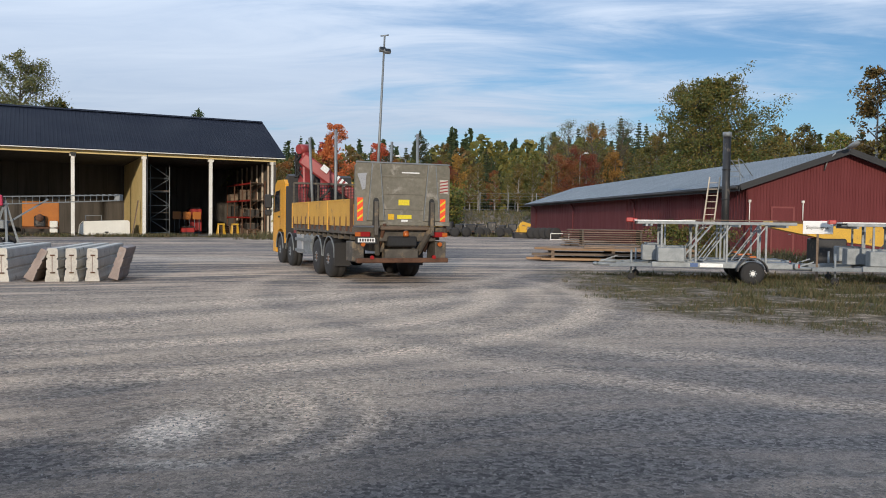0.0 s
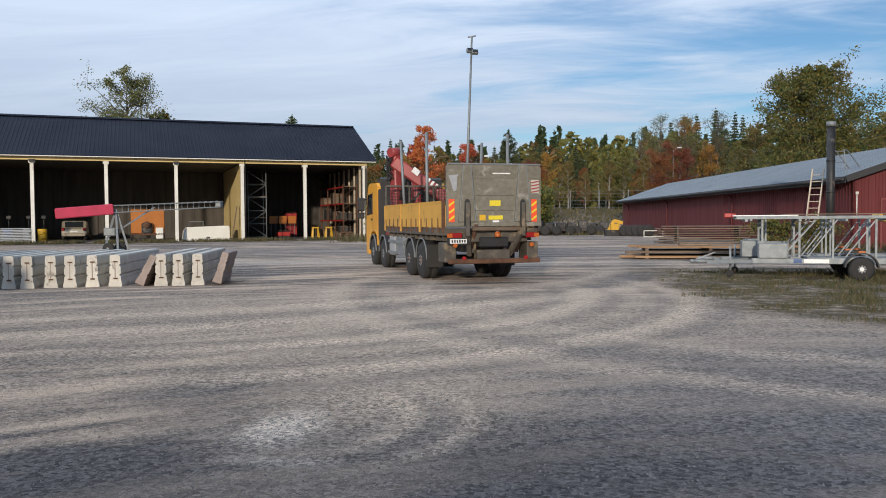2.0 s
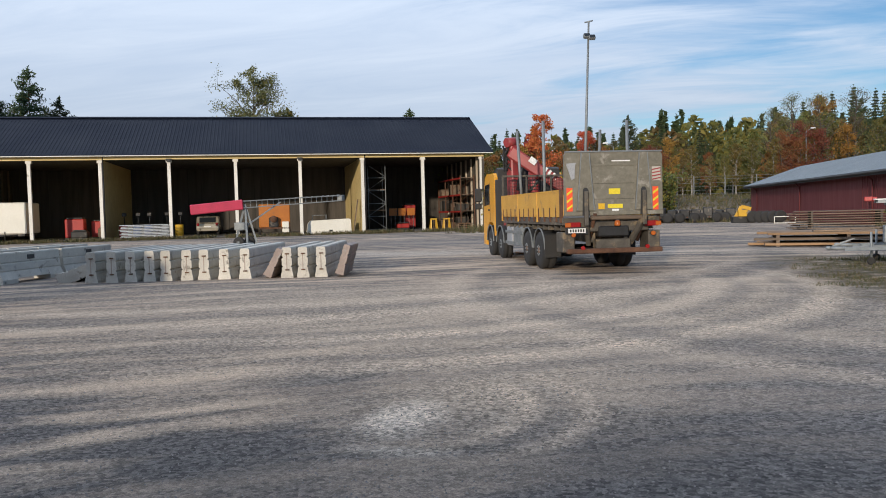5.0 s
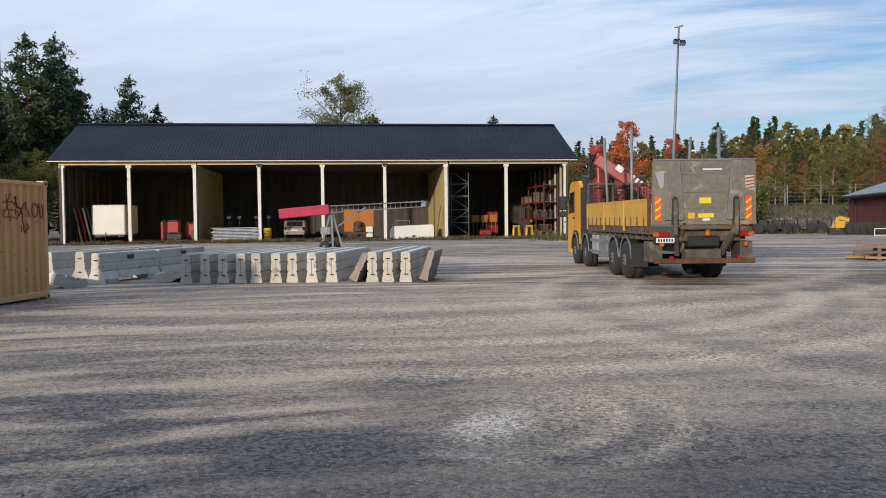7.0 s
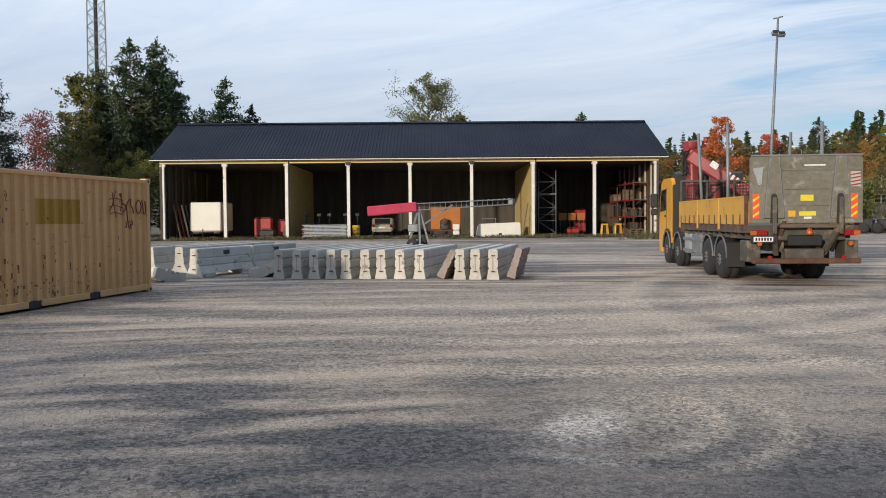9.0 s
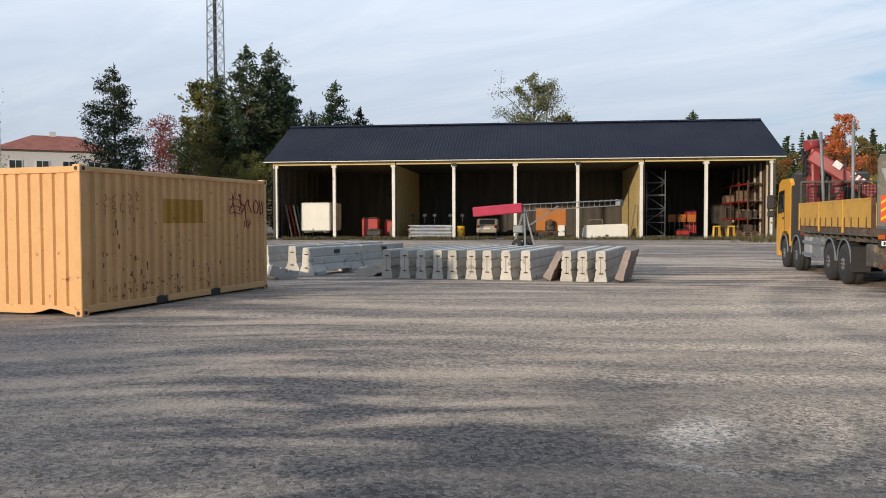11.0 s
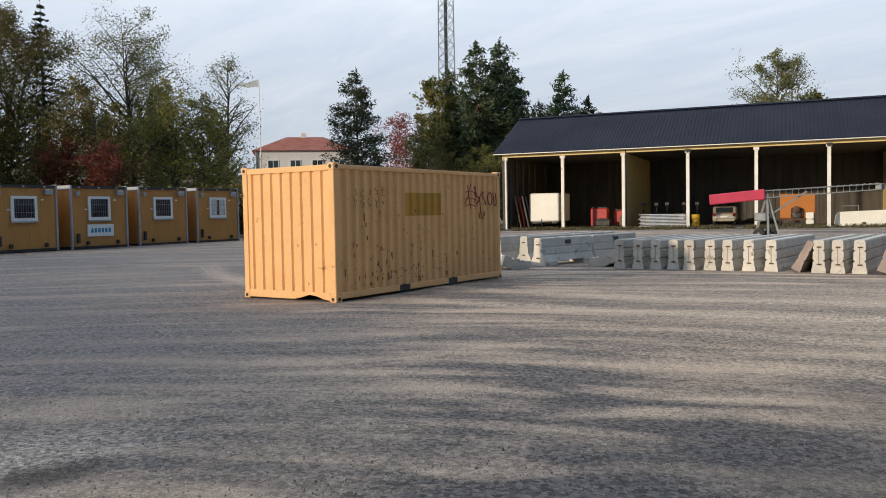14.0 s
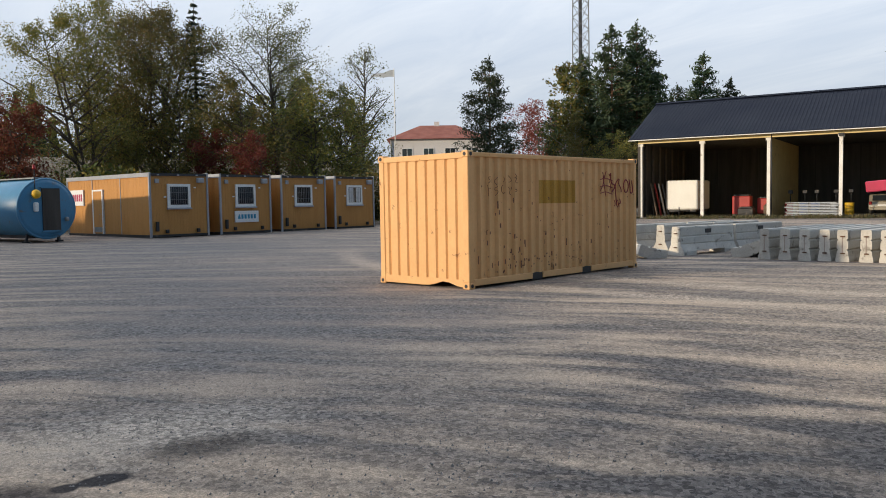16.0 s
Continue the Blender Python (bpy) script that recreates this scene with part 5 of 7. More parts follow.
# ---- blue skip ----
def make_skip():
    a = Vector((-7.25, 38.9))
    s = thing("waste_skip", pose(a.x, a.y, 0.12, 0, 0, 19.0), "rusty blue steel hook-lift skip standing beside weeds", "skip")
    W, L, H = 2.5, 5.0, 2.6
    for x in (0.0, W - 0.08):
        part("side_wall", box(B(), x, x + 0.08, 0.0, L, 0.18, H, 0.01), "skip_blue", s, "worn blue side wall")
        for k in range(7):
            part("side_rib", box(B(), x - 0.05, x + 0.13, 0.2 + k * 0.74, 0.3 + k * 0.74, 0.2, H - 0.1, 0.01), "skip_blue", s)
    for y in (0.0, L - 0.08):
        part("end_wall", box(B(), 0.08, W - 0.08, y, y + 0.08, 0.18, H, 0.01), "skip_blue", s, "rust-streaked blue end wall")
    part("skip_floor", box(B(), 0.05, W - 0.05, 0.05, L, 0.12, 0.2), "rust", s)
    for x in (0.0, W - 0.1):
        part("rim", box(B(), x, x + 0.1, -0.02, L, H - 0.02, H + 0.1, 0.02), "rust", s)
    part("rim", box(B(), 0, W, -0.06, 0.08, H - 0.02, H + 0.1, 0.02), "rust", s)
    for x in (0.72, W - 0.8):
        part("end_rib", box(B(), x, x + 0.08, -0.09, 0.0, 0.1, H, 0.01), "rust", s)
        part("skid_rail", box(B(), x, x + 0.1, -0.15, L, -0.12, 0.14, 0.01), "rust", s)
    bm = B()
    pts = [(0.72, -0.14, 0.1), (0.72, -0.14, 1.15), (0.95, -0.14, 1.5), (1.3, -0.14, 1.58), (1.65, -0.14, 1.5), (1.88, -0.14, 1.15), (1.88, -0.14, 0.1)]
    for p, q in zip(pts, pts[1:]):
        beam(bm, p, q, 0.1, 0.1)
    part("hook_frame", bm, "rust", s, "rusty hook frame")
    part("hook_crossbar", box(B(), 0.72, 1.88, -0.18, -0.1, 1.0, 1.1), "rust", s)
    for x in (0.1, W - 0.25):
        part("reflector_plate", box(B(), x, x + 0.15, -0.02, -0.005, 0.75, 1.2), "plastic_yellow", s)
    part("number_bars", box(B(), 0.12, 0.5, -0.012, -0.002, H - 0.25, H - 0.12), "sign_white", s)


make_skip()


# ---- flood-light pole, lamps ----
def make_poles():
    p = thing("floodlight_pole", pose(-4.16, 49.12, 0.15), "tall grey steel floodlight pole leaning slightly", "lamp post")
    top = Vector((0.5, 0.05, 12.5))
    part("pole", rod(B(), (0, 0, 0), top, 0.11, 0.055, n=12), "galv_dull", p)
    part("pole_base", rod(B(), (0, 0, 0), (0.02, 0, 0.5), 0.16, n=12), "black_steel", p)
    part("cross_arm", rod(B(), top + Vector((-0.25, 0, -0.02)), top + Vector((0.25, 0, 0.05)), 0.04), "galv_dull", p)
    for dx, dz in ((0.18, -0.95), (-0.12, -0.85)):
        f = part("floodlight", box(B(), -0.2, 0.2, -0.12, 0.12, -0.14, 0.14, 0.04), "galv_dull", p, "grey floodlight", Matrix.Translation(top + Vector((dx, -0.1, dz))) @ pose(0, 0, 0, -30, 0, 20))
        part("lamp_glass", box(B(), -0.17, 0.17, -0.128, -0.121, -0.11, 0.11), "glass", f)
    for x, y, h, az, lab in ((-4.1, 88.0, 7.6, 180, "curved"), (16.5, 98.6, 7.0, 20, "straight")):
        s = thing("street_lamp", pose(x, y, ground_z(x, y) - 0.1, 0, 0, az), "grey street lamp on a slim pole", "street lamp")
        part("pole", rod(B(), (0, 0, 0), (0.05, 0, h), 0.06, 0.04, n=8), "galv_dull", s)
        part("arm", rod(B(), (0.05, 0, h), (0.7, 0, h + 0.35), 0.04, n=8), "galv_dull", s)
        part("lamp_head", box(B(), 0.6, 1.15, -0.12, 0.12, h + 0.3, h + 0.45, 0.05), "sign_white", s)


make_poles()


# ---- sign trailers ----
def make_trailer(m, label):
    # x from the hitch to the rear
    t = thing("sign_trailer", m, label, "trailer", "galvanised sign trailers")
    for y in (-0.55, 0.55):
        part("frame_rail", box(B(), 1.35, 5.0, y - 0.04, y + 0.04, 0.42, 0.56, 0.008), "galv", t)
        bm = B()
        beam(bm, (0.25, y * 0.12, 0.42), (1.6, y, 0.48), 0.07, 0.09)
        part("drawbar", bm, "galv", t)
    for x in (1.4, 2.6, 3.8, 4.95):
        part("cross_member", box(B(), x - 0.04, x + 0.04, -0.55, 0.55, 0.43, 0.53), "galv", t)
    part("deck", box(B(), 2.7, 4.9, -0.5, 0.5, 0.55, 0.58), "galv_dull", t)
    bm = rod(B(), (-0.12, 0, 0.44), (0.3, 0, 0.44), 0.05)
    lathe(bm, [(0.03, -0.05), (0.075, -0.02), (0.075, 0.03), (0.03, 0.06)], "Z", (-0.14, 0, 0.44), 12)
    beam(bm, (-0.05, 0, 0.5), (0.3, 0, 0.62), 0.03)
    part("hitch", bm, "galv", t, "ball hitch with handle")
    jw = part("jockey_wheel", rod(B(), (0.85, 0.12, 0.12), (0.85, 0.12, 0.85), 0.03), "galv", t)
    part("jockey_tyre", lathe(B(), [(0.05, -0.03), (0.1, -0.03), (0.1, 0.03), (0.05, 0.03)], "Y", (0.85, 0.12, 0.1), 14), "rubber", jw)
    part("axle", rod(B(), (3.9, -0.8, 0.31), (3.9, 0.8, 0.31), 0.035), "galv", t)
    for s in (-1, 1):
        make_wheel(t, pose(3.9, s * 0.82, 0.31, 0, 0, 90 if s < 0 else -90), 0.31, 0.19, rim="sign_white")
        f = part("mudguard", fender(0.40, 0.24, 0), "black_trim", t, "black mudguard", pose(3.9, s * 0.82, 0.33, 0, 0, 90))
        part("side_lamp", box(B(), 3.82, 3.98, s * 0.82 - 0.1, s * 0.82 + 0.1, 0.71, 0.77, 0.01), "lamp_orange", t)
    part("tool_box", box(B(), 1.5, 2.2, -0.62, -0.18, 0.56, 0.95, 0.015), "galv", t, "zinc tool box")
    part("tool_box", box(B(), 1.15, 1.75, 0.2, 0.7, 0.56, 1.0, 0.015), "galv", t, "zinc tool box")
    for x in (1.6, 2.5, 3.3, 4.3):
        for y in (-0.5, 0.5):
            part("upright", box(B(), x - 0.024, x + 0.024, y - 0.024, y + 0.024, 0.56, 1.58), "galv", t)
    for x0, x1 in ((2.1, 2.9), (2.7, 3.4), (3.6, 4.3)):
        for y in (-0.5, 0.5):
            bm = B()
            beam(bm, (x0, y, 0.6), (x1, y, 1.56), 0.03)
            part("brace", bm, "galv", t)
    for y in (-0.55, 0.0, 0.55):
        part("rack_rail", box(B(), 0.95, 5.05, y - 0.045, y + 0.045, 1.58, 1.66, 0.006), "galv", t)
    for x in (1.2, 2.5, 3.6, 4.8):
        part("rack_bar", box(B(), x - 0.03, x + 0.03, -0.6, 0.6, 1.52, 1.58), "galv", t)
    part("warning_plate", box(B(), 2.6, 3.2, -0.60, -0.592, 0.44, 0.54), "sign_white", t)
    part("marker_plate", box(B(), 2.35, 2.55, -0.60, -0.592, 0.44, 0.54), "blue_plastic", t)
    part("sign_panel", box(B(), 0.9, 2.5, -0.3, 0.5, 1.665, 1.69), "sign_white", t, "white sign panel lying on the rack")
    part("red_end", box(B(), 0.7, 0.9, 0.3, 0.5, 1.63, 1.75, 0.02), "red_plastic", t)
    part("rear_lamp_bar", box(B(), 4.98, 5.06, -0.75, 0.75, 0.46, 0.58), "galv", t)
    for y in (-0.66, 0.66):
        part("rear_lamp", box(B(), 5.06, 5.1, y - 0.1, y + 0.1, 0.47, 0.57), "lamp_red", t)
    return t


def make_trailer_yard():
    lab = "galvanised steel sign trailer parked on grass"
    a = make_trailer(pose(4.45, 22.75, 0, 0, 0, -9.5), lab)
    copy_thing(a, pose(5.0, 24.5, 0, 0, 0, -6.5))
    copy_thing(a, pose(9.6, 21.6, 0, 0, 0, -13))
    copy_thing(a, pose(10.4, 23.6, 0, 0, 0, -9))
    for x, y in ((5.2, 24.6),):
        w = thing("board", pose(7.1, 23.8, 1.70, 0, 0, -8), "weathered board lying on a trailer rack", "board")
        part("plank", box(B(), 0, 2.6, 0, 0.7, 0, 0.025), "wood_grey", w)
    s = thing("sign", pose(10.35, 22.35, 0.0, 0, 0, -22), "white wooden sign with black lettering on a post", "sign")
    part("post", box(B(), -0.03, 0.03, 0.0, 0.05, 0, 1.6), "wood_grey", s)
    bd = part("sign_board", box(B(), -0.38, 0.38, -0.03, 0.0, 1.36, 1.72, 0.005), "sign_white", s)
    cu = bpy.data.curves.new("lettering", "FONT")
    cu.body, cu.size, cu.align_x, cu.align_y, cu.extrude = "Skyltvagnar", 0.135, "CENTER", "CENTER", 0.002
    cu.materials.append(M["ink"])
    tx = new("lettering", cu)
    tx.parent, tx.matrix_basis = bd, pose(0, -0.037, 1.54, 90, 0, 0)
    # yellow machine jib lying behind the trailers
    j = thing("machine_jib", pose(11.2, 28.4, 0.1, 0, 0, -4), "weathered orange-yellow steel machine jib", "machine part")
    part("jib_plate", prism(B(), [(0, 1.45), (0.15, 1.62), (2.6, 1.55), (7.5, 1.3), (7.5, 0.45), (5.4, 0.62), (2.3, 0.98), (0.6, 1.32)], -0.35, 0.35, "y"), "yellow_paint", j)
    part("jib_rim", box(B(), 0.2, 7.5, -0.40, 0.40, 1.50, 1.58), "rust", j, m=pose(0, 0, 0.08, 0, 1.5, 0))
    part("support_block", box(B(), 1.7, 2.7, -0.5, 0.5, 0, 1.05, 0.05), "black_steel", j)
    part("support_block", box(B(), 5.0, 6.2, -0.5, 0.5, 0, 0.75, 0.05), "black_steel", j)


make_trailer_yard()


# ---- timber stacks ----
def make_timber():
    random.seed(12)
    s = thing("plank_stack", pose(3.75, 31.2, 0.02, 0, 0, -4), "low stack of brown shuttering boards on bearers", "timber stack")
    for k in range(3):
        z = 0.10 + k * 0.19
        for x in (0.5, 2.8, 5.1):
            part("bearer", box(B(), x - 0.06, x + 0.06, 0.0, 2.3, z - 0.10, z), "wood_grey", s)
        for j in range(5):
            part("plank", box(B(), 0.0, 5.8 + random.uniform(-0.3, 0.3), 0, 0.46, 0, 0.085, 0.008), "wood_new" if k != 1 else "wood_grey", s, m=pose(random.uniform(-0.5, 0.35) + 0.15 * k, j * 0.47, z, 0, 0, random.uniform(-0.8, 0.8)))
    part("loose_board", box(B(), 0, 1.2, 0, 0.3, 0, 0.06), "wood_grey", s, m=pose(1.7, 0.3, 0.572, 0, 0, 4))
    for sx, sy, n, h, L in ((7.3, 46.5, 8, 0.125, 4.9), (7.4, 41.0, 2, 0.12, 4.5)):
        b = thing("plank_stack", pose(sx, sy, 0.2, 0, 0, -3), "grey weathered plank stack beside the red workshop" if n > 3 else "loose layer of weathered planks on gravel", "timber stack")
        for k in range(n):
            for j in range(3):
                part("plank", box(B(), 0, L + random.uniform(-0.6, 0.5), 0, 0.42, 0, 0.05), "wood_grey", b, m=pose(random.uniform(-0.5, 0.3), j * 0.5, 0.06 + k * h, random.uniform(-1, 1), 0, random.uniform(-2, 2)))
            for x in (0.7, L - 0.9):
                part("bearer", box(B(), x, x + 0.1, 0, 1.4, k * h - 0.02, 0.06 + k * h), "wood_dark", b)


make_timber()


# ---- hoist ladder on its trailer ----
def make_hoist():
    P = lambda *v: Vector(v)
    a, b, c = P(-22.3, 35.73, 2.02), P(-20.1, 37.0, 2.24), P(-16.2, 40.5, 2.5)
    h = thing("ladder_hoist", Matrix.Translation((-19.9, 37.0, 0.15)), "aluminium ladder hoist with pink-red sleeve on a wheeled frame", "hoist")
    o = P(19.9, -37.0, -0.15)
    bm = B()
    beam(bm, a + o, b + o, 0.5, 0.5, 0.04)
    part("sleeve", bm, "pink_tarp", h, "faded pink-red tarpaulin sleeve")
    side = (c - a).cross(P(0, 0, 1)).normalized() * 0.2
    up = P(0, 0, 0.17)
    bm = B()
    for s in (-1, 1):
        for q in (-1, 1):
            beam(bm, b + o + side * s + up * q, c + o + side * s + up * q * 0.8, 0.05)
    part("ladder_rail", bm, "galv", h, "aluminium lattice rails")
    n = 18
    for k in range(n):
        p = b + (c - b) * ((k + 0.5) / n) + o
        part("rung", rod(B(), p - side - up, p - side + up, 0.018, n=6), "galv", h)
        part("rung", rod(B(), p - side + up, p + side + up, 0.018, n=6), "galv", h)
    part("ladder_head", box(B(), -0.14, 0.14, -0.2, 0.2, -0.14, 0.16, 0.03), "galv_dull", h, m=Matrix.Translation(c + o))
    base = b + o + (c - b) * 0.02
    for q in (P(-0.45, -0.35, -2.05), P(0.5, 0.25, -2.05), P(-0.15, 0.45, -2.05), P(0.3, -0.45, -2.05)):
        bm = B()
        beam(bm, base, base + q, 0.09)
        part("leg", bm, "galv", h, "galvanised support leg")
    bm = B()
    beam(bm, base + P(-0.35, -0.3, -1.4), base + (c - b) * 0.35, 0.07)
    part("tilt_ram", bm, "galv", h)
    part("winch", box(B(), -0.3, 0.3, -0.2, 0.2, -0.2, 0.2, 0.04), "galv_dull", h, m=Matrix.Translation(base + P(-0.2, -0.1, -1.1)))
    for s in (-1, 1):
        make_wheel(h, Matrix.Translation(base + P(-0.1, 0.55 * s, -1.92)) @ pose(0, 0, 0, 0, 0, 90), 0.3, 0.18, rim="galv")


make_hoist()


# ---- things in the shed ----
def in_shed(x, y, z=0.03, rz=0.0):
    return SHED @ pose(x, y, z, 0, 0, rz)


def make_shed_things():
    random.seed(21)
    b = thing("box_trailer", in_shed(-15.45, 1.3), "white box trailer parked in the shed", "trailer")
    part("box", box(B(), -1.15, 1.15, 0, 3.6, 0.55, 2.75, 0.08), "white_grp", b, "white panelled box")
    part("chassis", box(B(), -1.0, 1.0, 0.1, 3.5, 0.4, 0.55), "black_steel", b)
    for s in (-1, 1):
        make_wheel(b, pose(s * 1.0, 2.0, 0.32, 0, 0, 0 if s < 0 else 180), 0.32, 0.2, rim="galv")
        part("trim", box(B(), s * 1.14 - 0.02, s * 1.14 + 0.02, -0.01, 0.04, 0.6, 2.7), "galv_dull", b)
    bm = B()
    for s in (-1, 1):
        beam(bm, (s * 0.6, 0.3, 0.45), (0, -1.0, 0.45), 0.08)
    rod(bm, (0, -0.8, 0), (0, -0.8, 0.75), 0.04)
    part("drawbar", bm, "black_steel", b)
    # stack of zinc fence frames
    f = thing("fence_stack", in_shed(-6.3, 0.15), "stack of galvanised fence frames", "fence stack")
    for k in range(9):
        bm = B()
        for y in (0, 1.0):
            rod(bm, (-1.6, y, 0), (1.6, y, 0), 0.03, n=6)
        for x in (-1.6, -0.8, 0, 0.8, 1.6):
            rod(bm, (x, 0, 0), (x, 1.0, 0), 0.025, n=6)
        part("fence_frame", bm, "zinc_sunlit", f, m=pose(random.uniform(-0.12, 0.12), -0.3 + random.uniform(-0.04, 0.04), 0.12 + k * 0.105))
    for x in (-1.3, 1.3):
        part("bearer", box(B(), x - 0.06, x + 0.06, -0.4, 0.8, 0, 0.1), "wood_grey", f)
    # car
    c = thing("car", in_shed(-2.5, 6.2, 0.03), "beige hatchback car seen from its tail", "car")
    side = [(0, 0.35), (0.05, 0.85), (0.25, 0.95), (0.55, 1.42), (0.9, 1.48), (2.2, 1.45), (2.9, 1.0), (3.8, 0.88), (3.95, 0.6), (3.95, 0.3)]
    bm = prism(B(), side, -0.84, 0.84, "x")
    bmesh.ops.bevel(bm, geom=list(bm.edges), offset=0.05, segments=2, affect="EDGES")
    part("body", bm, "car_beige", c)
    part("rear_window", prism(B(), [(0.27, 1.0), (0.52, 1.38), (0.50, 1.40), (0.24, 1.0)], -0.62, 0.62, "x"), "glass", c)
    for s in (-1, 1):
        part("tail_lamp", box(B(), s * 0.72 - 0.1, s * 0.72 + 0.1, -0.03, 0.1, 0.72, 0.95, 0.02), "lamp_red", c)
        for y in (0.7, 3.2):
            make_wheel(c, pose(s * 0.76, y, 0.3, 0, 0, 0 if s < 0 else 180), 0.3, 0.19, rim="galv")
    part("bumper", box(B(), -0.8, 0.8, -0.06, 0.15, 0.32, 0.55, 0.04), "car_beige", c)
    pl = part("number_plate", box(B(), -0.26, 0.26, -0.035, -0.02, 0.62, 0.73), "sign_white", c)
    # orange machine with engine
    o = thing("orange_compressor", in_shed(2.6, 1.2), "orange machine cabinet with engine on wheels", "machine")
    part("cabinet", box(B(), -1.1, 1.15, 0, 1.2, 0.55, 2.25, 0.04), "orange", o)
    part("engine", box(B(), -0.4, 0.3, -0.4, 0.0, 0.5, 1.3, 0.1), "black_steel", o)
    part("pulley", lathe(B(), [(0.05, -0.05), (0.25, -0.05), (0.25, 0.05), (0.05, 0.05)], "Y", (-0.05, -0.45, 1.15), 16), "rust", o)
    part("canister", box(B(), 0.55, 1.05, -0.5, -0.1, 0.15, 0.95, 0.04), "white_grp", o)
    for s in (-1, 1):
        make_wheel(o, pose(s * 1.05, 0.6, 0.3, 0, 0, 0 if s < 0 else 180), 0.3, 0.2)
    part("base_frame", box(B(), -1.1, 1.1, -0.5, 1.2, 0.42, 0.55), "rust", o)
    w = thing("white_cover", in_shed(6.6, 0.9), "low white plastic vehicle canopy resting on the floor", "canopy")
    part("shell", prism(B(), [(-1.65, 0), (1.65, 0), (1.62, 0.95), (1.5, 1.05), (-1.35, 0.95), (-1.55, 0.7)], 0, 1.5, "y"), "white_grp", w)
    part("slot", box(B(), 0.0, 0.25, -0.012, 0.0, 0.12, 0.25), "black_trim", w)
    rl = B()
    for x in (-1.2, -0.2):
        rod(rl, (x, 0.3, 0.95), (x, 0.3, 1.35), 0.025, n=6)
    rod(rl, (-1.25, 0.3, 1.35), (-0.15, 0.3, 1.35), 0.025, n=6)
    part("rail", rl, "galv", w)
    # scaffold tower
    s = thing("scaffold_tower", in_shed(9.75, 2.2), "grey steel scaffold tower under the roof", "scaffold")
    for x in (0, 1.35):
        for y in (0, 1.6):
            part("standard", rod(B(), (x, y, 0), (x, y, 5.1), 0.035, n=8), "galv_dull", s)
    for k in range(5):
        a, c2 = ((0, 1.35) if k % 2 else (1.35, 0))
        part("brace", rod(B(), (a, 0, 0.2 + k), (c2, 0, 1.1 + k), 0.025, n=6), "galv_dull", s)
        for y in (0, 1.6):
            part("ledger", rod(B(), (0, y, 0.15 + k), (1.35, y, 0.15 + k), 0.025, n=6), "galv_dull", s)
    for z in (1.6, 3.2):
        part("platform", box(B(), -0.05, 1.4, 0, 1.6, z, z + 0.05), "wood_grey", s)
    # racking along the east wall
    r = thing("pallet_rack", in_shed(16.9, 1.6), "red and grey pallet racking loaded with goods", "rack")
    for y in (0, 2.7, 5.4, 8.1):
        for x in (0, 1.1):
            part("upright", box(B(), x - 0.04, x + 0.04, y - 0.04, y + 0.04, 0, 4.2), "rust", r)
        bm = B()
        for k in range(4):
            rod(bm, (0, y, 0.2 + k), (1.1, y, 1.0 + k), 0.02, n=5)
        part("lacing", bm, "rust", r)
    for z in (1.3, 2.6, 3.9):
        for y in (0, 2.7, 5.4):
            part("rack_beam", box(B(), -0.05, -0.01, y, y + 2.7, z, z + 0.12), "red_plastic", r, "red rack beam")
            part("shelf", box(B(), 0, 1.1, y + 0.05, y + 2.65, z + 0.08, z + 0.12), "wood_grey", r)
    for k in range(16):
        y, z = random.uniform(0.2, 7.2), random.choice((0.05, 1.43, 2.73))
        w2, h2 = random.uniform(0.5, 1.0), random.uniform(0.3, 0.9)
        g = thing("crate", in_shed(16.95, 1.6 + y, z + 0.03), random.choice(("brown cardboard box on the rack", "brown wooden crate on the rack", "dark crate on the rack")), "crate")
        # only dark materials: the dimness of the bay is put into the crate colours
        part("crate_body", box(B(), 0, 0.9, 0, w2, 0, h2, 0.02), random.choice(("wood_grey", "wood_dark", "rust", "black_steel")), g)
        part("lid", box(B(), -0.01, 0.91, -0.01, w2 + 0.01, h2, h2 + 0.03), "wood_grey", g)
    for k, (x, y) in enumerate(((15.2, 0.9), (16.9, 0.5))):
        p = thing("pallet_pile", in_shed(x, y, 0.03, 5 * k), "pile of wooden pallets by the rack", "pallets")
        for j in range(5 if k == 0 else 3):
            for q in range(5):
                part("deck_board", box(B(), -0.6, 0.6, q * 0.17, q * 0.17 + 0.1, j * 0.15 + 0.11, j * 0.15 + 0.13), "wood_new", p)
            for q in (-0.5, 0, 0.5):
                part("runner", box(B(), q - 0.05, q + 0.05, 0, 0.78, j * 0.15, j * 0.15 + 0.11), "wood_grey", p)
    for x in (14.0, 15.0):
        y0 = thing("yellow_stand", in_shed(x + 0.4, -0.1), "yellow steel stand on the shed floor", "stand")
        bm = B()
        for dx in (-0.25, 0.25):
            beam(bm, (dx, 0, 0), (dx * 0.7, 0.2, 0.85), 0.09)
            beam(bm, (dx, 0.5, 0), (dx * 0.7, 0.3, 0.85), 0.09)
        box(bm, -0.25, 0.25, 0.1, 0.4, 0.8, 0.9)
        part("frame", bm, "yellow_paint", y0)
    # traffic boards, drums, boxes deep in the bays
    for k in range(3):
        t = thing("traffic_board", in_shed(11.9 + k * 0.75, 6.0, 0.03), "orange traffic board on a stand", "traffic sign", "orange traffic boards")
        part("board", box(B(), 0, 0.65, 0, 0.04, 1.15, 1.75, 0.01), "orange", t)
        for x in (0.15, 0.5):
            part("leg", rod(B(), (x, 0.02, 0), (x, 0.02, 1.2), 0.02, n=6), "galv_dull", t)
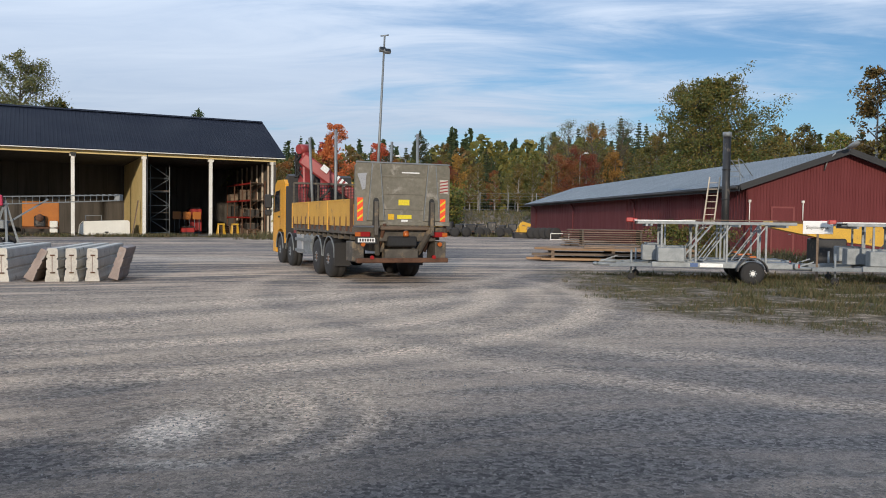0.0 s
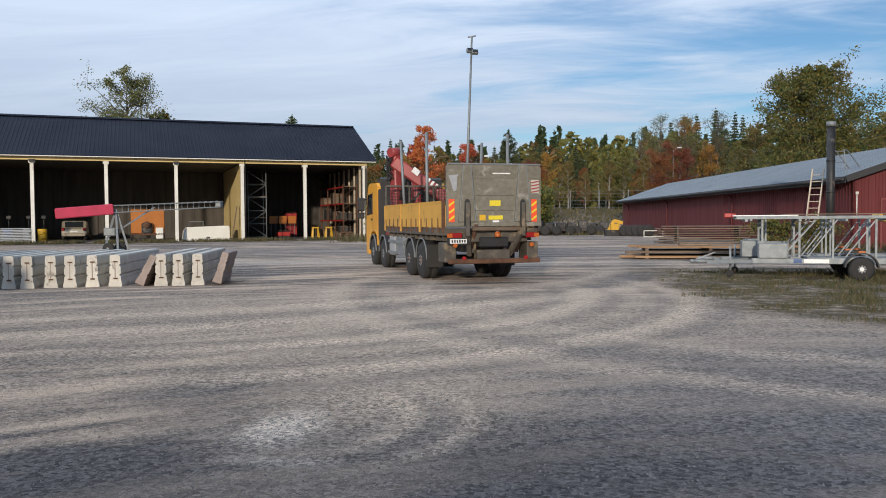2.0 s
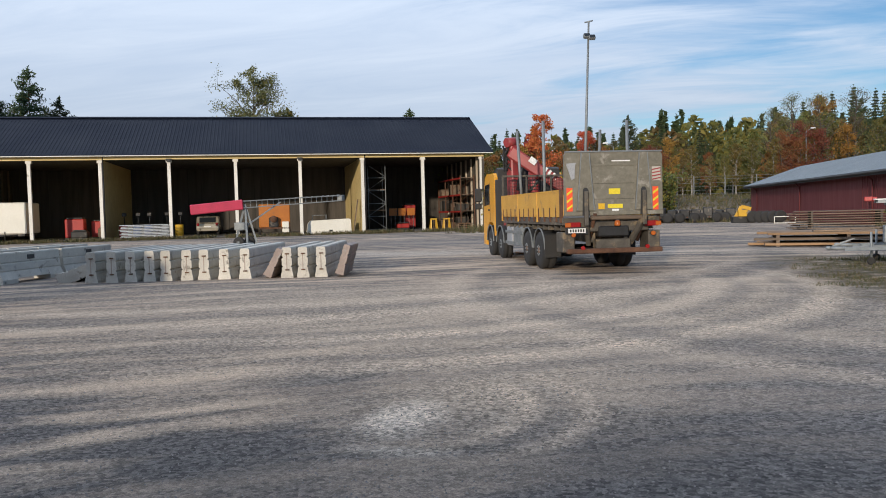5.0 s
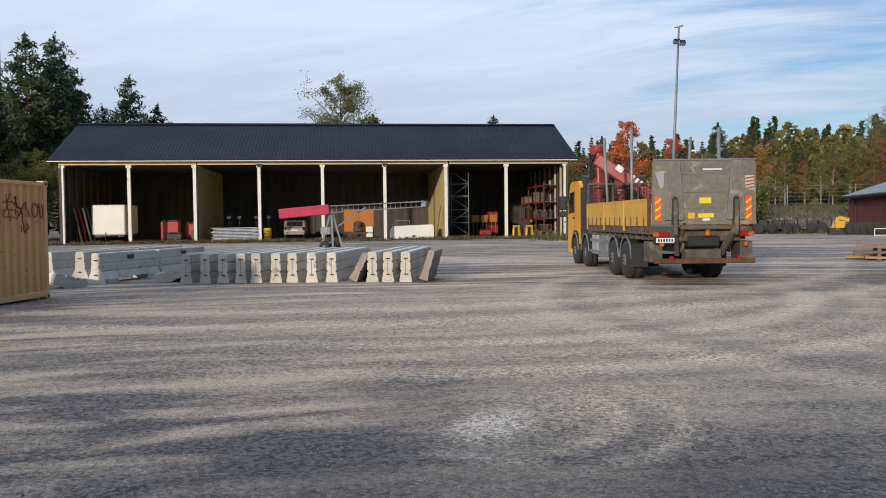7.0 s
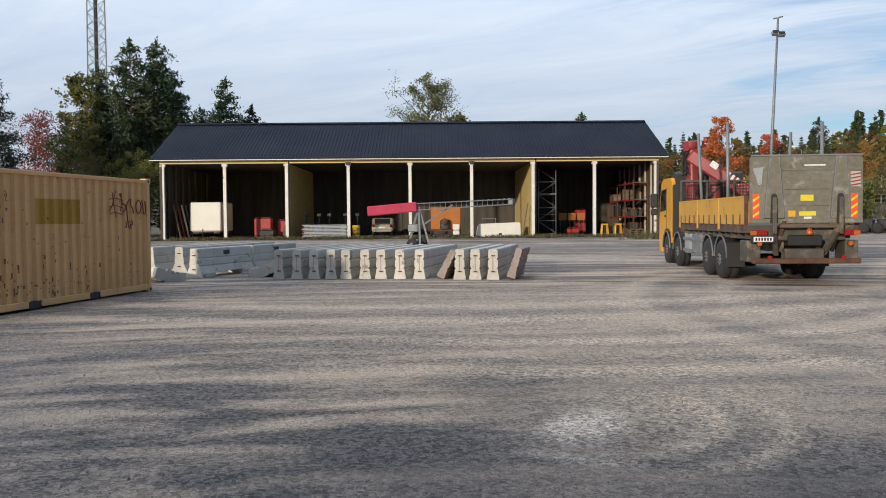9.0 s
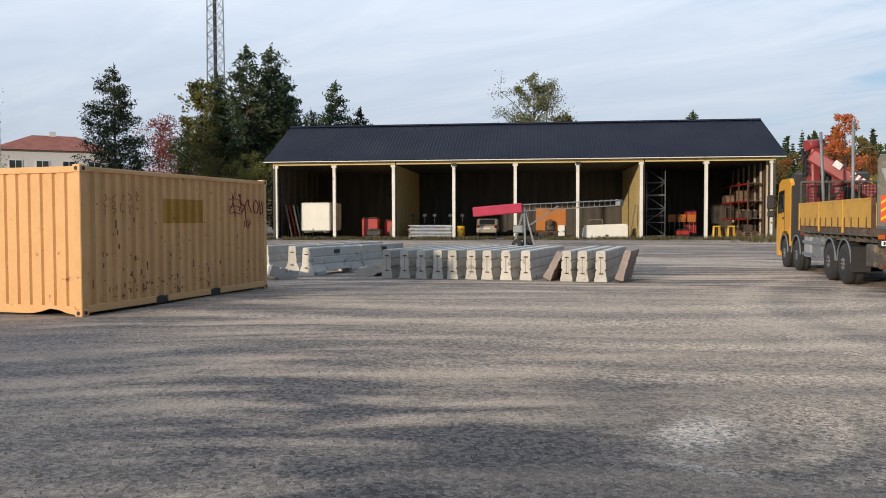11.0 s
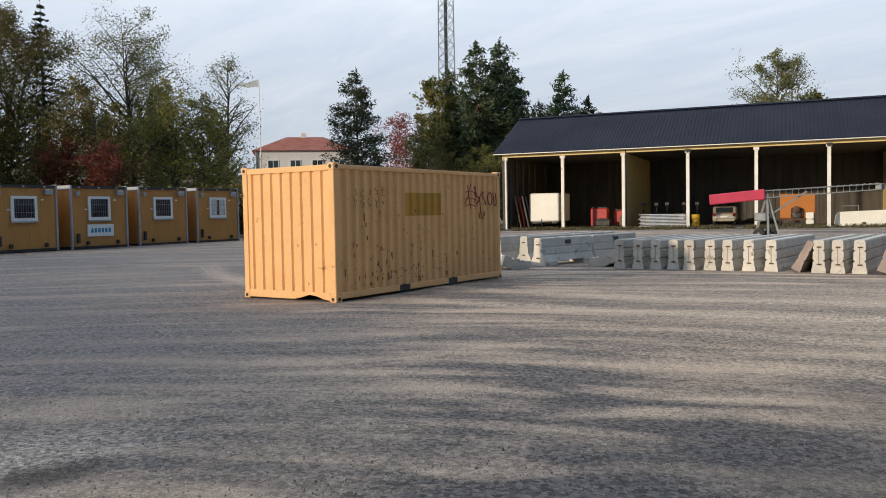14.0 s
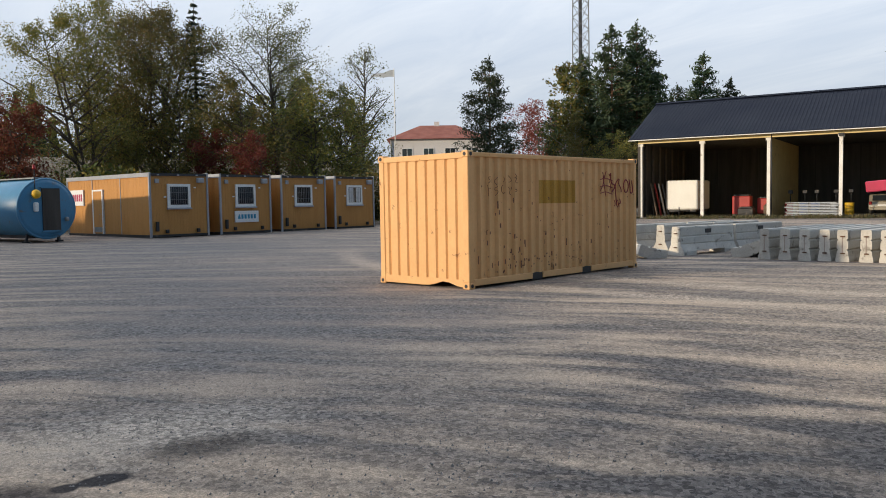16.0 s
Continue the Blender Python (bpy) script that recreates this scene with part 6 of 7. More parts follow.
    for x, y, col, lab in ((-8.1, 2.2, "red_plastic", "red"), (-7.2, 2.6, "blue_plastic", "blue"), (-6.4, 2.4, "blue_plastic", "blue"), (-5.2, 2.6, "galv_dull", "grey"), (-4.2, 2.0, "plastic_yellow", "yellow")):
        d = thing("drum", in_shed(x, y), lab + " steel drum standing in the shed", "drum")
        part("drum_body", lathe(B(), [(0.28, 0), (0.3, 0.02), (0.29, 0.3), (0.31, 0.32), (0.29, 0.34), (0.29, 0.6), (0.31, 0.62), (0.29, 0.64), (0.3, 0.9), (0.28, 0.92)], "Z", (0, 0, 0), 20), col, d)
        part("pump", rod(B(), (0.1, 0, 0.9), (0.1, 0, 1.7), 0.03, n=8), "black_steel", d)
        part("pump_head", box(B(), -0.05, 0.25, -0.1, 0.1, 1.6, 1.85, 0.03), "black_steel", d)
    for x, y, wd, h, col, lab in ((-12.2, 3.0, 1.3, 1.5, "red_plastic", "red"), (-10.6, 4.0, 1.5, 1.3, "red_plastic", "red"), (-11.6, 2.0, 1.1, 0.6, "black_steel", "black"), (-9.9, 2.6, 0.9, 0.8, "wood_grey", "brown"), (13.3, 7.0, 1.0, 2.0, "red_plastic", "red"), (12.4, 5.0, 1.0, 0.5, "red_plastic", "red")):
        g = thing("machine_box", in_shed(x, y), lab + " machine case standing in the dim shed", "machine")
        part("case", box(B(), 0, wd, 0, 0.9, 0.15, h, 0.05), col, g)
        part("skid", box(B(), 0.05, wd - 0.05, 0.05, 0.85, 0, 0.15), "black_steel", g)
        part("hood", box(B(), 0.1, wd - 0.1, 0.1, 0.8, h, h + 0.12, 0.03), "black_steel", g)
    for k in range(4):
        l = thing("leaning_board", in_shed(-17.8 + k * 0.12, 0.9 + k * 0.6, 0.05), "long weathered board leaning on the gable wall", "board")
        part("board", box(B(), 0, 0.04, 0, 0.3, 0, 2.6), ("wood_grey", "red_plastic", "white_paint", "galv_dull")[k], l, m=pose(0.55, 0, 0, 0, -12, 0))
    l = thing("leaning_board", in_shed(8.6, 0.5, 0.03), "dark board leaning on the cream partition", "board")
    part("board", box(B(), 0, 0.05, 0, 0.35, 0, 2.5), "wood_grey", l, m=pose(-0.25, 0, 0, 0, 9, 0))


make_shed_things()


# ---- blue tank ----
def make_tank():
    t = thing("tank_trailer", pose(-39.3, 3.2, 0.22, 0, 0, 24), "blue steel tank wagon with hatch door and yellow lamp", "tank")
    # axis along -x from the front end
    part("shell", lathe(B(), [(0.9, -7.0), (1.28, -6.8), (1.3, -0.12), (1.24, -0.03), (1.1, 0.0), (0.05, 0.02)], "X", (0, 0, 1.42), 32), "tank_blue", t, "blue cylindrical tank shell")
    part("rim", lathe(B(), [(1.3, -0.15), (1.33, -0.12), (1.33, -0.06), (1.3, -0.03)], "X", (0, 0, 1.42), 32), "tank_blue", t)
    d = part("hatch_door", box(B(), 0.0, 0.06, -0.25, 0.55, 0.45, 2.3, 0.01), "wood_dark", t, "dark wooden door")
    for z in (0.42, 2.3):
        part("door_frame", box(B(), 0.0, 0.08, -0.31, 0.61, z, z + 0.06), "tank_blue", d)
    part("walkway", box(B(), -6.5, -0.3, -0.4, 0.4, 2.72, 2.78), "galv_dull", t)
    for x in (-0.6, -2.6, -4.6, -6.2):
        part("walkway_bracket", box(B(), x, x + 0.08, -0.35, 0.35, 2.6, 2.75), "tank_blue", t)
    bm = rod(B(), (0.05, -0.55, 2.2), (0.05, -0.55, 3.1), 0.02, n=6)
    part("mast", bm, "black_steel", t)
    part("red_beacon", lathe(B(), [(0.06, 0), (0.07, 0.05), (0.06, 0.18), (0.02, 0.2)], "Z", (0.05, -0.55, 3.1), 12), "lamp_red", t)
    lamp = B()
    bmesh.ops.create_uvsphere(lamp, u_segments=16, v_segments=10, radius=0.2)
    part("yellow_lamp", lamp, "plastic_yellow", t, "round yellow lamp", pose(0.12, -0.55, 2.05, 0, 0, 0))
    part("valve", box(B(), 0.0, 0.15, -0.65, -0.45, 1.3, 1.7, 0.04), "sign_white", t)
    part("hose_reel", lathe(B(), [(0.02, 0), (0.1, 0.02), (0.1, 0.08), (0.02, 0.1)], "X", (0.05, 0.8, 0.95), 12), "galv_dull", t)
    for x, y in ((-0.5, -0.75), (-0.5, 0.75), (-6.0, -0.75), (-6.0, 0.75)):
        bm = B()
        beam(bm, (x, y, 0), (x, y * 0.8, 0.6), 0.1)
        box(bm, x - 0.12, x + 0.12, y - 0.12, y + 0.12, -0.05, 0.03)
        part("leg", bm, "black_steel", t)
    part("cradle", box(B(), -6.2, -0.3, -0.6, 0.6, 0.15, 0.4), "black_steel", t)


make_tank()


# ---- scrap and machines along the far edge ----
def make_scrap():
    random.seed(31)
    for k in range(7):
        x, y = 0.6 + k * 0.95, 71.0 + random.uniform(-1, 1.5)
        s = thing("scrap_chassis", pose(x, y, ground_z(x, y), 0, 0, random.uniform(-20, 20)), "black rusty vehicle frame lying in weeds", "scrap", "row of scrap")
        for q in (-0.35, 0.35):
            part("rail", box(B(), -1.0, 1.0, q - 0.05, q + 0.05, 0.35, 0.55), "black_steel", s)
        for q in (-0.8, 0.0, 0.8):
            part("cross_bar", box(B(), q - 0.05, q + 0.05, -0.6, 0.6, 0.4, 0.5), "rust", s)
        for q in (-0.6, 0.6):
            part("wheel", lathe(B(), [(0.2, -0.12), (0.42, -0.1), (0.42, 0.1), (0.2, 0.12)], "Y", (q, -0.6, 0.4), 18), "rubber", s)
        part("engine_block", box(B(), -0.5, 0.3, -0.3, 0.3, 0.5, random.uniform(1.0, 1.7), 0.08), "black_steel", s)
    for x, y, w in ((-1.2, 72.0, 1.6), (6.4, 65.7, 1.4), (-5.6, 46.8, 0.9)):
        m = thing("yellow_machine", pose(x, y, ground_z(x, y), 0, 0, 10), "yellow steel machine frame standing in weeds", "machine")
        part("frame", box(B(), -w / 2, w / 2, -0.3, 0.3, 0.0, 0.5, 0.03), "black_steel", m)
        bm = B()
        beam(bm, (-w / 3, 0, 0.4), (0, 0, 1.25), 0.22)
        beam(bm, (0, 0, 1.25), (w / 2, 0, 1.05), 0.26)
        part("arm", bm, "yellow_paint", m)
        part("bucket", prism(B(), [(-0.3, 0.5), (0.3, 0.5), (0.35, 1.0), (-0.35, 1.0)], -0.45, -0.1, "y"), "yellow_paint", m)
    for k in range(5):
        x, y = 7.2 + k * 0.45, 65.2 - 0.2 * k
        t = thing("tyre", pose(x, y, ground_z(x, y) + 0.45, 0, 0, 80 + 6 * k), "worn black lorry tyre standing on edge", "tyre", "old tyres")
        part("tread", lathe(B(), [(0.25, -0.14), (0.42, -0.14), (0.46, -0.08), (0.46, 0.08), (0.42, 0.14), (0.25, 0.14)], "X", (0, 0, 0), 22), "rubber", t)
    r = thing("barrier_frame", pose(8.2, 61.5, 0.2, 0, 0, 5), "white tubular frame standing on gravel", "frame")
    bm = B()
    for p, q in (((0, 0, 0.0), (0, 0, 0.5)), ((0, 0, 0.5), (1.4, 0, 0.5)), ((1.4, 0, 0.5), (1.4, 0, 0.0)), ((0, 0, 0.05), (1.4, 0, 0.05))):
        rod(bm, p, q, 0.03, n=6)
    part("tube", bm, "white_paint", r)
    # fence along the far road
    f = thing("wire_fence", pose(0, 0, 0), "grey wire mesh fence with steel posts", "fence")
    for k in range(13):
        x, y = 1.0 + k * 3.3, 95.0
        part("post", rod(B(), (x, y, ground_z(x, y) - 0.1), (x, y, ground_z(x, y) + 2.3), 0.05, n=6), "galv_dull", f)
    for z in (0.3, 0.7, 1.1, 1.5, 1.9, 2.2):
        part("wire", rod(B(), (1, 95, ground_z(6, 95) + z), (40.6, 95, ground_z(6, 95) + z), 0.012, n=4), "galv_dull", f)


make_scrap()


# ---- far buildings ----
def make_far():
    h = thing("white_house", pose(-97.7, 50.3, 5.9, 0, 0, 60), "white two-storey house with red tiled hip roof", "house")
    L, D, H = 13.0, 9.0, 4.3
    part("wall", box(B(), 0, L, 0, D, -7.0, H), "house_wall", h, "pale rendered walls")
    bm = B()
    e = 0.5
    vs = [bm.verts.new(v) for v in ((-e, -e, H), (L + e, -e, H), (L + e, D + e, H), (-e, D + e, H), (D / 2 - 0.5, D / 2, H + 2.2), (L - D / 2 + 0.5, D / 2, H + 2.2))]
    for q in ((0, 1, 5, 4), (1, 2, 5), (2, 3, 4, 5), (3, 0, 4), (3, 2, 1, 0)):
        bm.faces.new([vs[k] for k in q])
    roof = part("roof", bm, "roof_tile", h, "red tiled hip roof")
    part("chimney", box(B(), 6.0, 6.7, 4.2, 4.9, H + 1.5, H + 2.7), "house_wall", roof)
    for x in (1.5, 4.4, 7.3, 10.2):
        w = part("window", box(B(), x, x + 1.5, -0.06, 0.05, 1.6, 3.1), "sign_white", h)
        for k in range(2):
            part("pane", box(B(), x + 0.1 + k * 0.68, x + 0.7 + k * 0.68, -0.07, -0.062, 1.7, 3.0), "glass", w)
    for y in (2.0, 5.5):
        w = part("window", box(B(), -0.06, 0.05, y, y + 1.5, 1.6, 3.1), "sign_white", h)
        part("pane", box(B(), -0.07, -0.062, y + 0.1, y + 1.4, 1.7, 3.0), "glass", w)
    part("downpipe", rod(B(), (0.1, -0.12, -3), (0.1, -0.12, H), 0.07, n=6), "galv_dull", h)
    # lattice mast
    m = thing("radio_mast", pose(-129.0, 110.8, 3.0), "tall grey steel lattice radio mast", "mast")
    legs = [Vector((1.75 * math.cos(a), 1.75 * math.sin(a), 0)) for a in (0.3, 0.3 + 2.094, 0.3 + 4.189)]
    for p in legs:
        part("leg", rod(B(), p * 1.25, p * 0.9 + Vector((0, 0, 62)), 0.14, 0.1, n=6), "galv_dull", m)
    for k in range(24):
        z0, z1 = k * 2.55, (k + 1) * 2.55
        ta, tb = 1.25 - 0.35 * z0 / 62, 1.25 - 0.35 * z1 / 62
        for i in range(3):
            for p, q in ((legs[i], legs[(i + 1) % 3]), (legs[(i + 1) % 3], legs[i])):
                part("brace", rod(B(), p * ta + Vector((0, 0, z0)), q * tb + Vector((0, 0, z1)), 0.06, n=4), "galv_dull", m)
    part("cable_ladder", box(B(), -0.5, 0.2, -0.15, 0.15, 0, 62), "black_steel", m)
    f = thing("flag_pole", pose(-79.9, 41.7, 3.0), "white flag pole with a pale pennant", "flag pole")
    part("pole", rod(B(), (0, 0, -1), (0, 0, 13.4), 0.07, 0.045, n=8), "white_paint", f)
    bm = B()
    n = 10
    cols = [[bm.verts.new((-0.9 * (k / n) * 2.6 * 0.5, -2.3 * (k / n), 13.2 + z - 0.6 * (k / n) + 0.05 * math.sin(k))) for z in (0.05, -0.75 + 0.6 * k / n)] for k in range(n + 1)]
    for a, b in zip(cols, cols[1:]):
        bm.faces.new((a[0], a[1], b[1], b[0]))
    bmesh.ops.solidify(bm, geom=bm.faces[:], thickness=0.02)
    part("pennant", bm, "sign_white", f, "pale pennant in the wind")


make_far()

# ---- trees ----
def cards(rng, centres, size, flat=0.0, aspect=1.0):
    """One small leaf spray (a folded quad) at each centre."""
    c = np.asarray(centres, float)
    n = len(c)
    a = rng.normal(size=(n, 3))
    a[:, 2] *= 1 - flat
    a /= np.linalg.norm(a, axis=1, keepdims=True)
    b = np.cross(a, rng.normal(size=(n, 3)))
    b /= np.linalg.norm(b, axis=1, keepdims=True)
    s = size * rng.uniform(0.55, 1.25, size=(n, 1))
    v = np.stack([c - a * s * aspect, c + b * s * 0.5, c + a * s * aspect, c - b * s * 0.5], 1).reshape(-1, 3)
    return v, np.arange(4 * n).reshape(-1, 4)


def tubes(segs):
    """Tapered limbs from rows of (p, q, r, r2)."""
    vs, fs = [], []
    for p, q, r, r2 in segs:
        d = (q - p) / (np.linalg.norm(q - p) + 1e-9)
        x = np.cross(d, (0.3, 0.9, 0.2))
        x /= np.linalg.norm(x)
        y = np.cross(d, x)
        k0, sides = len(vs), 5 if r > 0.02 else 3
        for c, rr in ((p, r), (q, r2)):
            for k in range(sides):
                a = 2 * math.pi * k / sides
                vs.append(c + rr * (math.cos(a) * x + math.sin(a) * y))
        for k in range(sides):
            fs.append((k0 + k, k0 + (k + 1) % sides, k0 + sides + (k + 1) % sides, k0 + sides + k))
    return np.array(vs), fs


def mesh_from(name, vs, fs, mat):
    me = bpy.data.meshes.new(name)
    me.from_pydata(np.asarray(vs).tolist(), [], np.asarray(fs).tolist() if not isinstance(fs, list) else fs)
    me.materials.append(M[mat])
    return me


def broadleaf(seed, H, W, base, leaves, size, limbs=16, up=0.55, spread=0.45, fork=1):
    """Limbs from a leaning trunk, twigs on the limbs, sprays of leaves on the twigs."""
    rng = np.random.default_rng(seed)
    segs, tips = [], []
    for f in range(fork):
        p = np.array([rng.normal(0, 0.15) * (fork > 1), rng.normal(0, 0.15) * (fork > 1), 0.0])
        lean = rng.normal(0, 0.03 + 0.09 * (f > 0), 2)
        steps, top = 9, H * (0.93 if f == 0 else rng.uniform(0.7, 0.9))
        r0 = 0.0135 * H / (fork ** 0.4)
        pts = []
        for k in range(steps + 1):
            h = k / steps
            pts.append(np.array([p[0] + lean[0] * h * top + rng.normal(0, 0.08) * h, p[1] + lean[1] * h * top + rng.normal(0, 0.08) * h, h * top]))
        for k in range(steps):
            segs.append((pts[k], pts[k + 1], r0 * (1 - k / steps) + 0.015, r0 * (1 - (k + 1) / steps) + 0.015))
        n = max(6, limbs // fork)
        for k in range(n):
            h = base + (0.97 - base) * (k + rng.uniform(0, 0.9)) / n
            i = min(steps - 1, int(h * steps))
            o = pts[i] + (pts[i + 1] - pts[i]) * (h * steps - i)
            env = math.sin(math.pi * min(1, max(0.0, (h - base * 0.6) / (1.06 - base * 0.6))) ** 0.75) ** 0.7
            reach = W * 0.5 * env * rng.uniform(0.6, 1.12)
            a = rng.uniform(0, 2 * math.pi)
            d = np.array([math.cos(a), math.sin(a), up * rng.uniform(0.4, 1.4)])
            mid = o + d * reach * 0.5 + rng.normal(0, 0.05 * W * 0.3, 3)
            end = mid + np.array([d[0], d[1], d[2] * 0.7]) * reach * 0.5
            rr = 0.008 * H * (1 - h) + 0.02
            segs += [(o, mid, rr, rr * 0.6), (mid, end, rr * 0.6, 0.012)]
            for j in range(6):
                t = rng.uniform(0.3, 1.0)
                q = (o + (mid - o) * t * 2) if t < 0.5 else (mid + (end - mid) * (t - 0.5) * 2)
                e = q + rng.normal(0, 1, 3) * np.array([1, 1, 0.7]) * max(0.35, reach * 0.28)
                segs.append((q, e, 0.018, 0.006))
                tips += [(q + (e - q) * w, max(0.22, reach * 0.14)) for w in (0.55, 1.0)]
            tips.append((end, max(0.25, reach * 0.16)))
    per = max(1, leaves // len(tips))
    cen = np.concatenate([c + np.clip(rng.normal(0, 1, (max(1, int(per * rng.uniform(0.3, 1.7))), 3)), -1.45, 1.45) * s * spread * 1.9 for c, s in tips])
    cen = cen[cen[:, 2] > 0.25]
    return tubes(segs), cards(rng, cen, size)


def spruce(seed, H, R, size=0.30, whorls=None, per=8, quads=7):
    rng = np.random.default_rng(seed)
    segs = [(np.zeros(3), np.array([0, 0, H]), 0.016 * H, 0.01)]
    cen, dirs = [], []
    n = whorls or int(H / 0.5)
    for k in range(n):
        h = 0.06 + 0.94 * k / n
        r = R * (1 - h) ** 0.85 * rng.uniform(0.75, 1.15) + 0.10
        for j in range(per if h < 0.8 else 5):
            a = rng.uniform(0, 2 * math.pi)
            rr = r * rng.uniform(0.6, 1.12)
            for q in range(quads):
                t = (q + rng.uniform(0.2, 1.0)) / quads
                z = h * H - 0.32 * rr * t + 0.12 * rr * t * t
                w = 0.16 * rr * (1.1 - t) + 0.04
                cen.append((math.cos(a) * rr * t + rng.normal(0, w), math.sin(a) * rr * t + rng.normal(0, w), z - abs(rng.normal(0, 0.08))))
    cen.append((0, 0, H))
    v, f = cards(rng, cen, size, 0.5, 1.1)
    return tubes(segs), (v, f)


def conifer(seed, H, R, base=0.16, brush=1.0, taper=0.58):
    """A ragged conifer with a pointed top: whorls of upswept branches that carry brushes of needles."""
    rng = np.random.default_rng(seed)
    segs, cen = [(np.zeros(3), np.array([0.1, 0, H * 0.5]), 0.012 * H, 0.008 * H), (np.array([0.1, 0, H * 0.5]), np.array([0.05, 0.05, H]), 0.008 * H, 0.01)], []
    n = 38
    for k in range(n):
        h = base + (0.985 - base) * (k + rng.uniform(-0.3, 0.3)) / (n - 1)
        prof = (1.0 - h) ** taper * min(1.0, 0.5 + (h - base) * 3.0)
        for j in range(4 if h < 0.85 else 3):
            a, rr = rng.uniform(0, 2 * math.pi), R * prof * rng.uniform(0.45, 1.2) + 0.12
            o = np.array([0.08, 0.02, min(h, 0.995) * H])
            e = o + np.array([math.cos(a) * rr, math.sin(a) * rr, rr * rng.uniform(0.0, 0.42)])
            segs.append((o, e, 0.03, 0.008))
            tufts = 2 + int(rr * 1.6)
            for q in range(tufts):
                t = 0.3 + 0.75 * (q + rng.uniform(0.2, 1.0)) / tufts
                c = o + (e - o) * t + rng.normal(0, 0.10 * rr, 3) * np.array([1, 1, 0.35])
                m = int((11 if h < 0.9 else 8) * brush)
                cen.append(c + rng.normal(0, 1, (m, 3)) * np.array([0.25, 0.25, 0.17]) * (0.6 + 0.2 * rr))
    cen.append(np.array([0.05, 0.05, H]) + rng.normal(0, 1, (40, 3)) * np.array([0.05, 0.05, 0.3]))
    return tubes(segs), cards(rng, np.concatenate(cen), 0.135 / brush ** 0.5, 0.0, 1.8)


TREES = {}


def tree(kind, name, label, made, bark, leaf, x, y, scale=1.0, turn=0.0, z=None):
    q = scale / TREES[kind].scale.x if kind in TREES else scale
    m = pose(x, y, (ground_z(x, y) if z is None else z) - 0.1, 0, 0, turn) @ Matrix.Diagonal((q, q, q, 1))
    if kind in TREES:
        return copy_thing(TREES[kind], m)
    (tv, tf), (lv, lf) = made()
    t = thing(name, Matrix.Identity(4), label, "tree")
    for pname, me in (("trunk", mesh_from("trunk", tv, tf, bark)), ("crown", mesh_from("crown", lv, lf, leaf))):
        o = new(pname, me)
        o.parent = t
    t.matrix_basis = m
    TREES[kind] = t
    return t


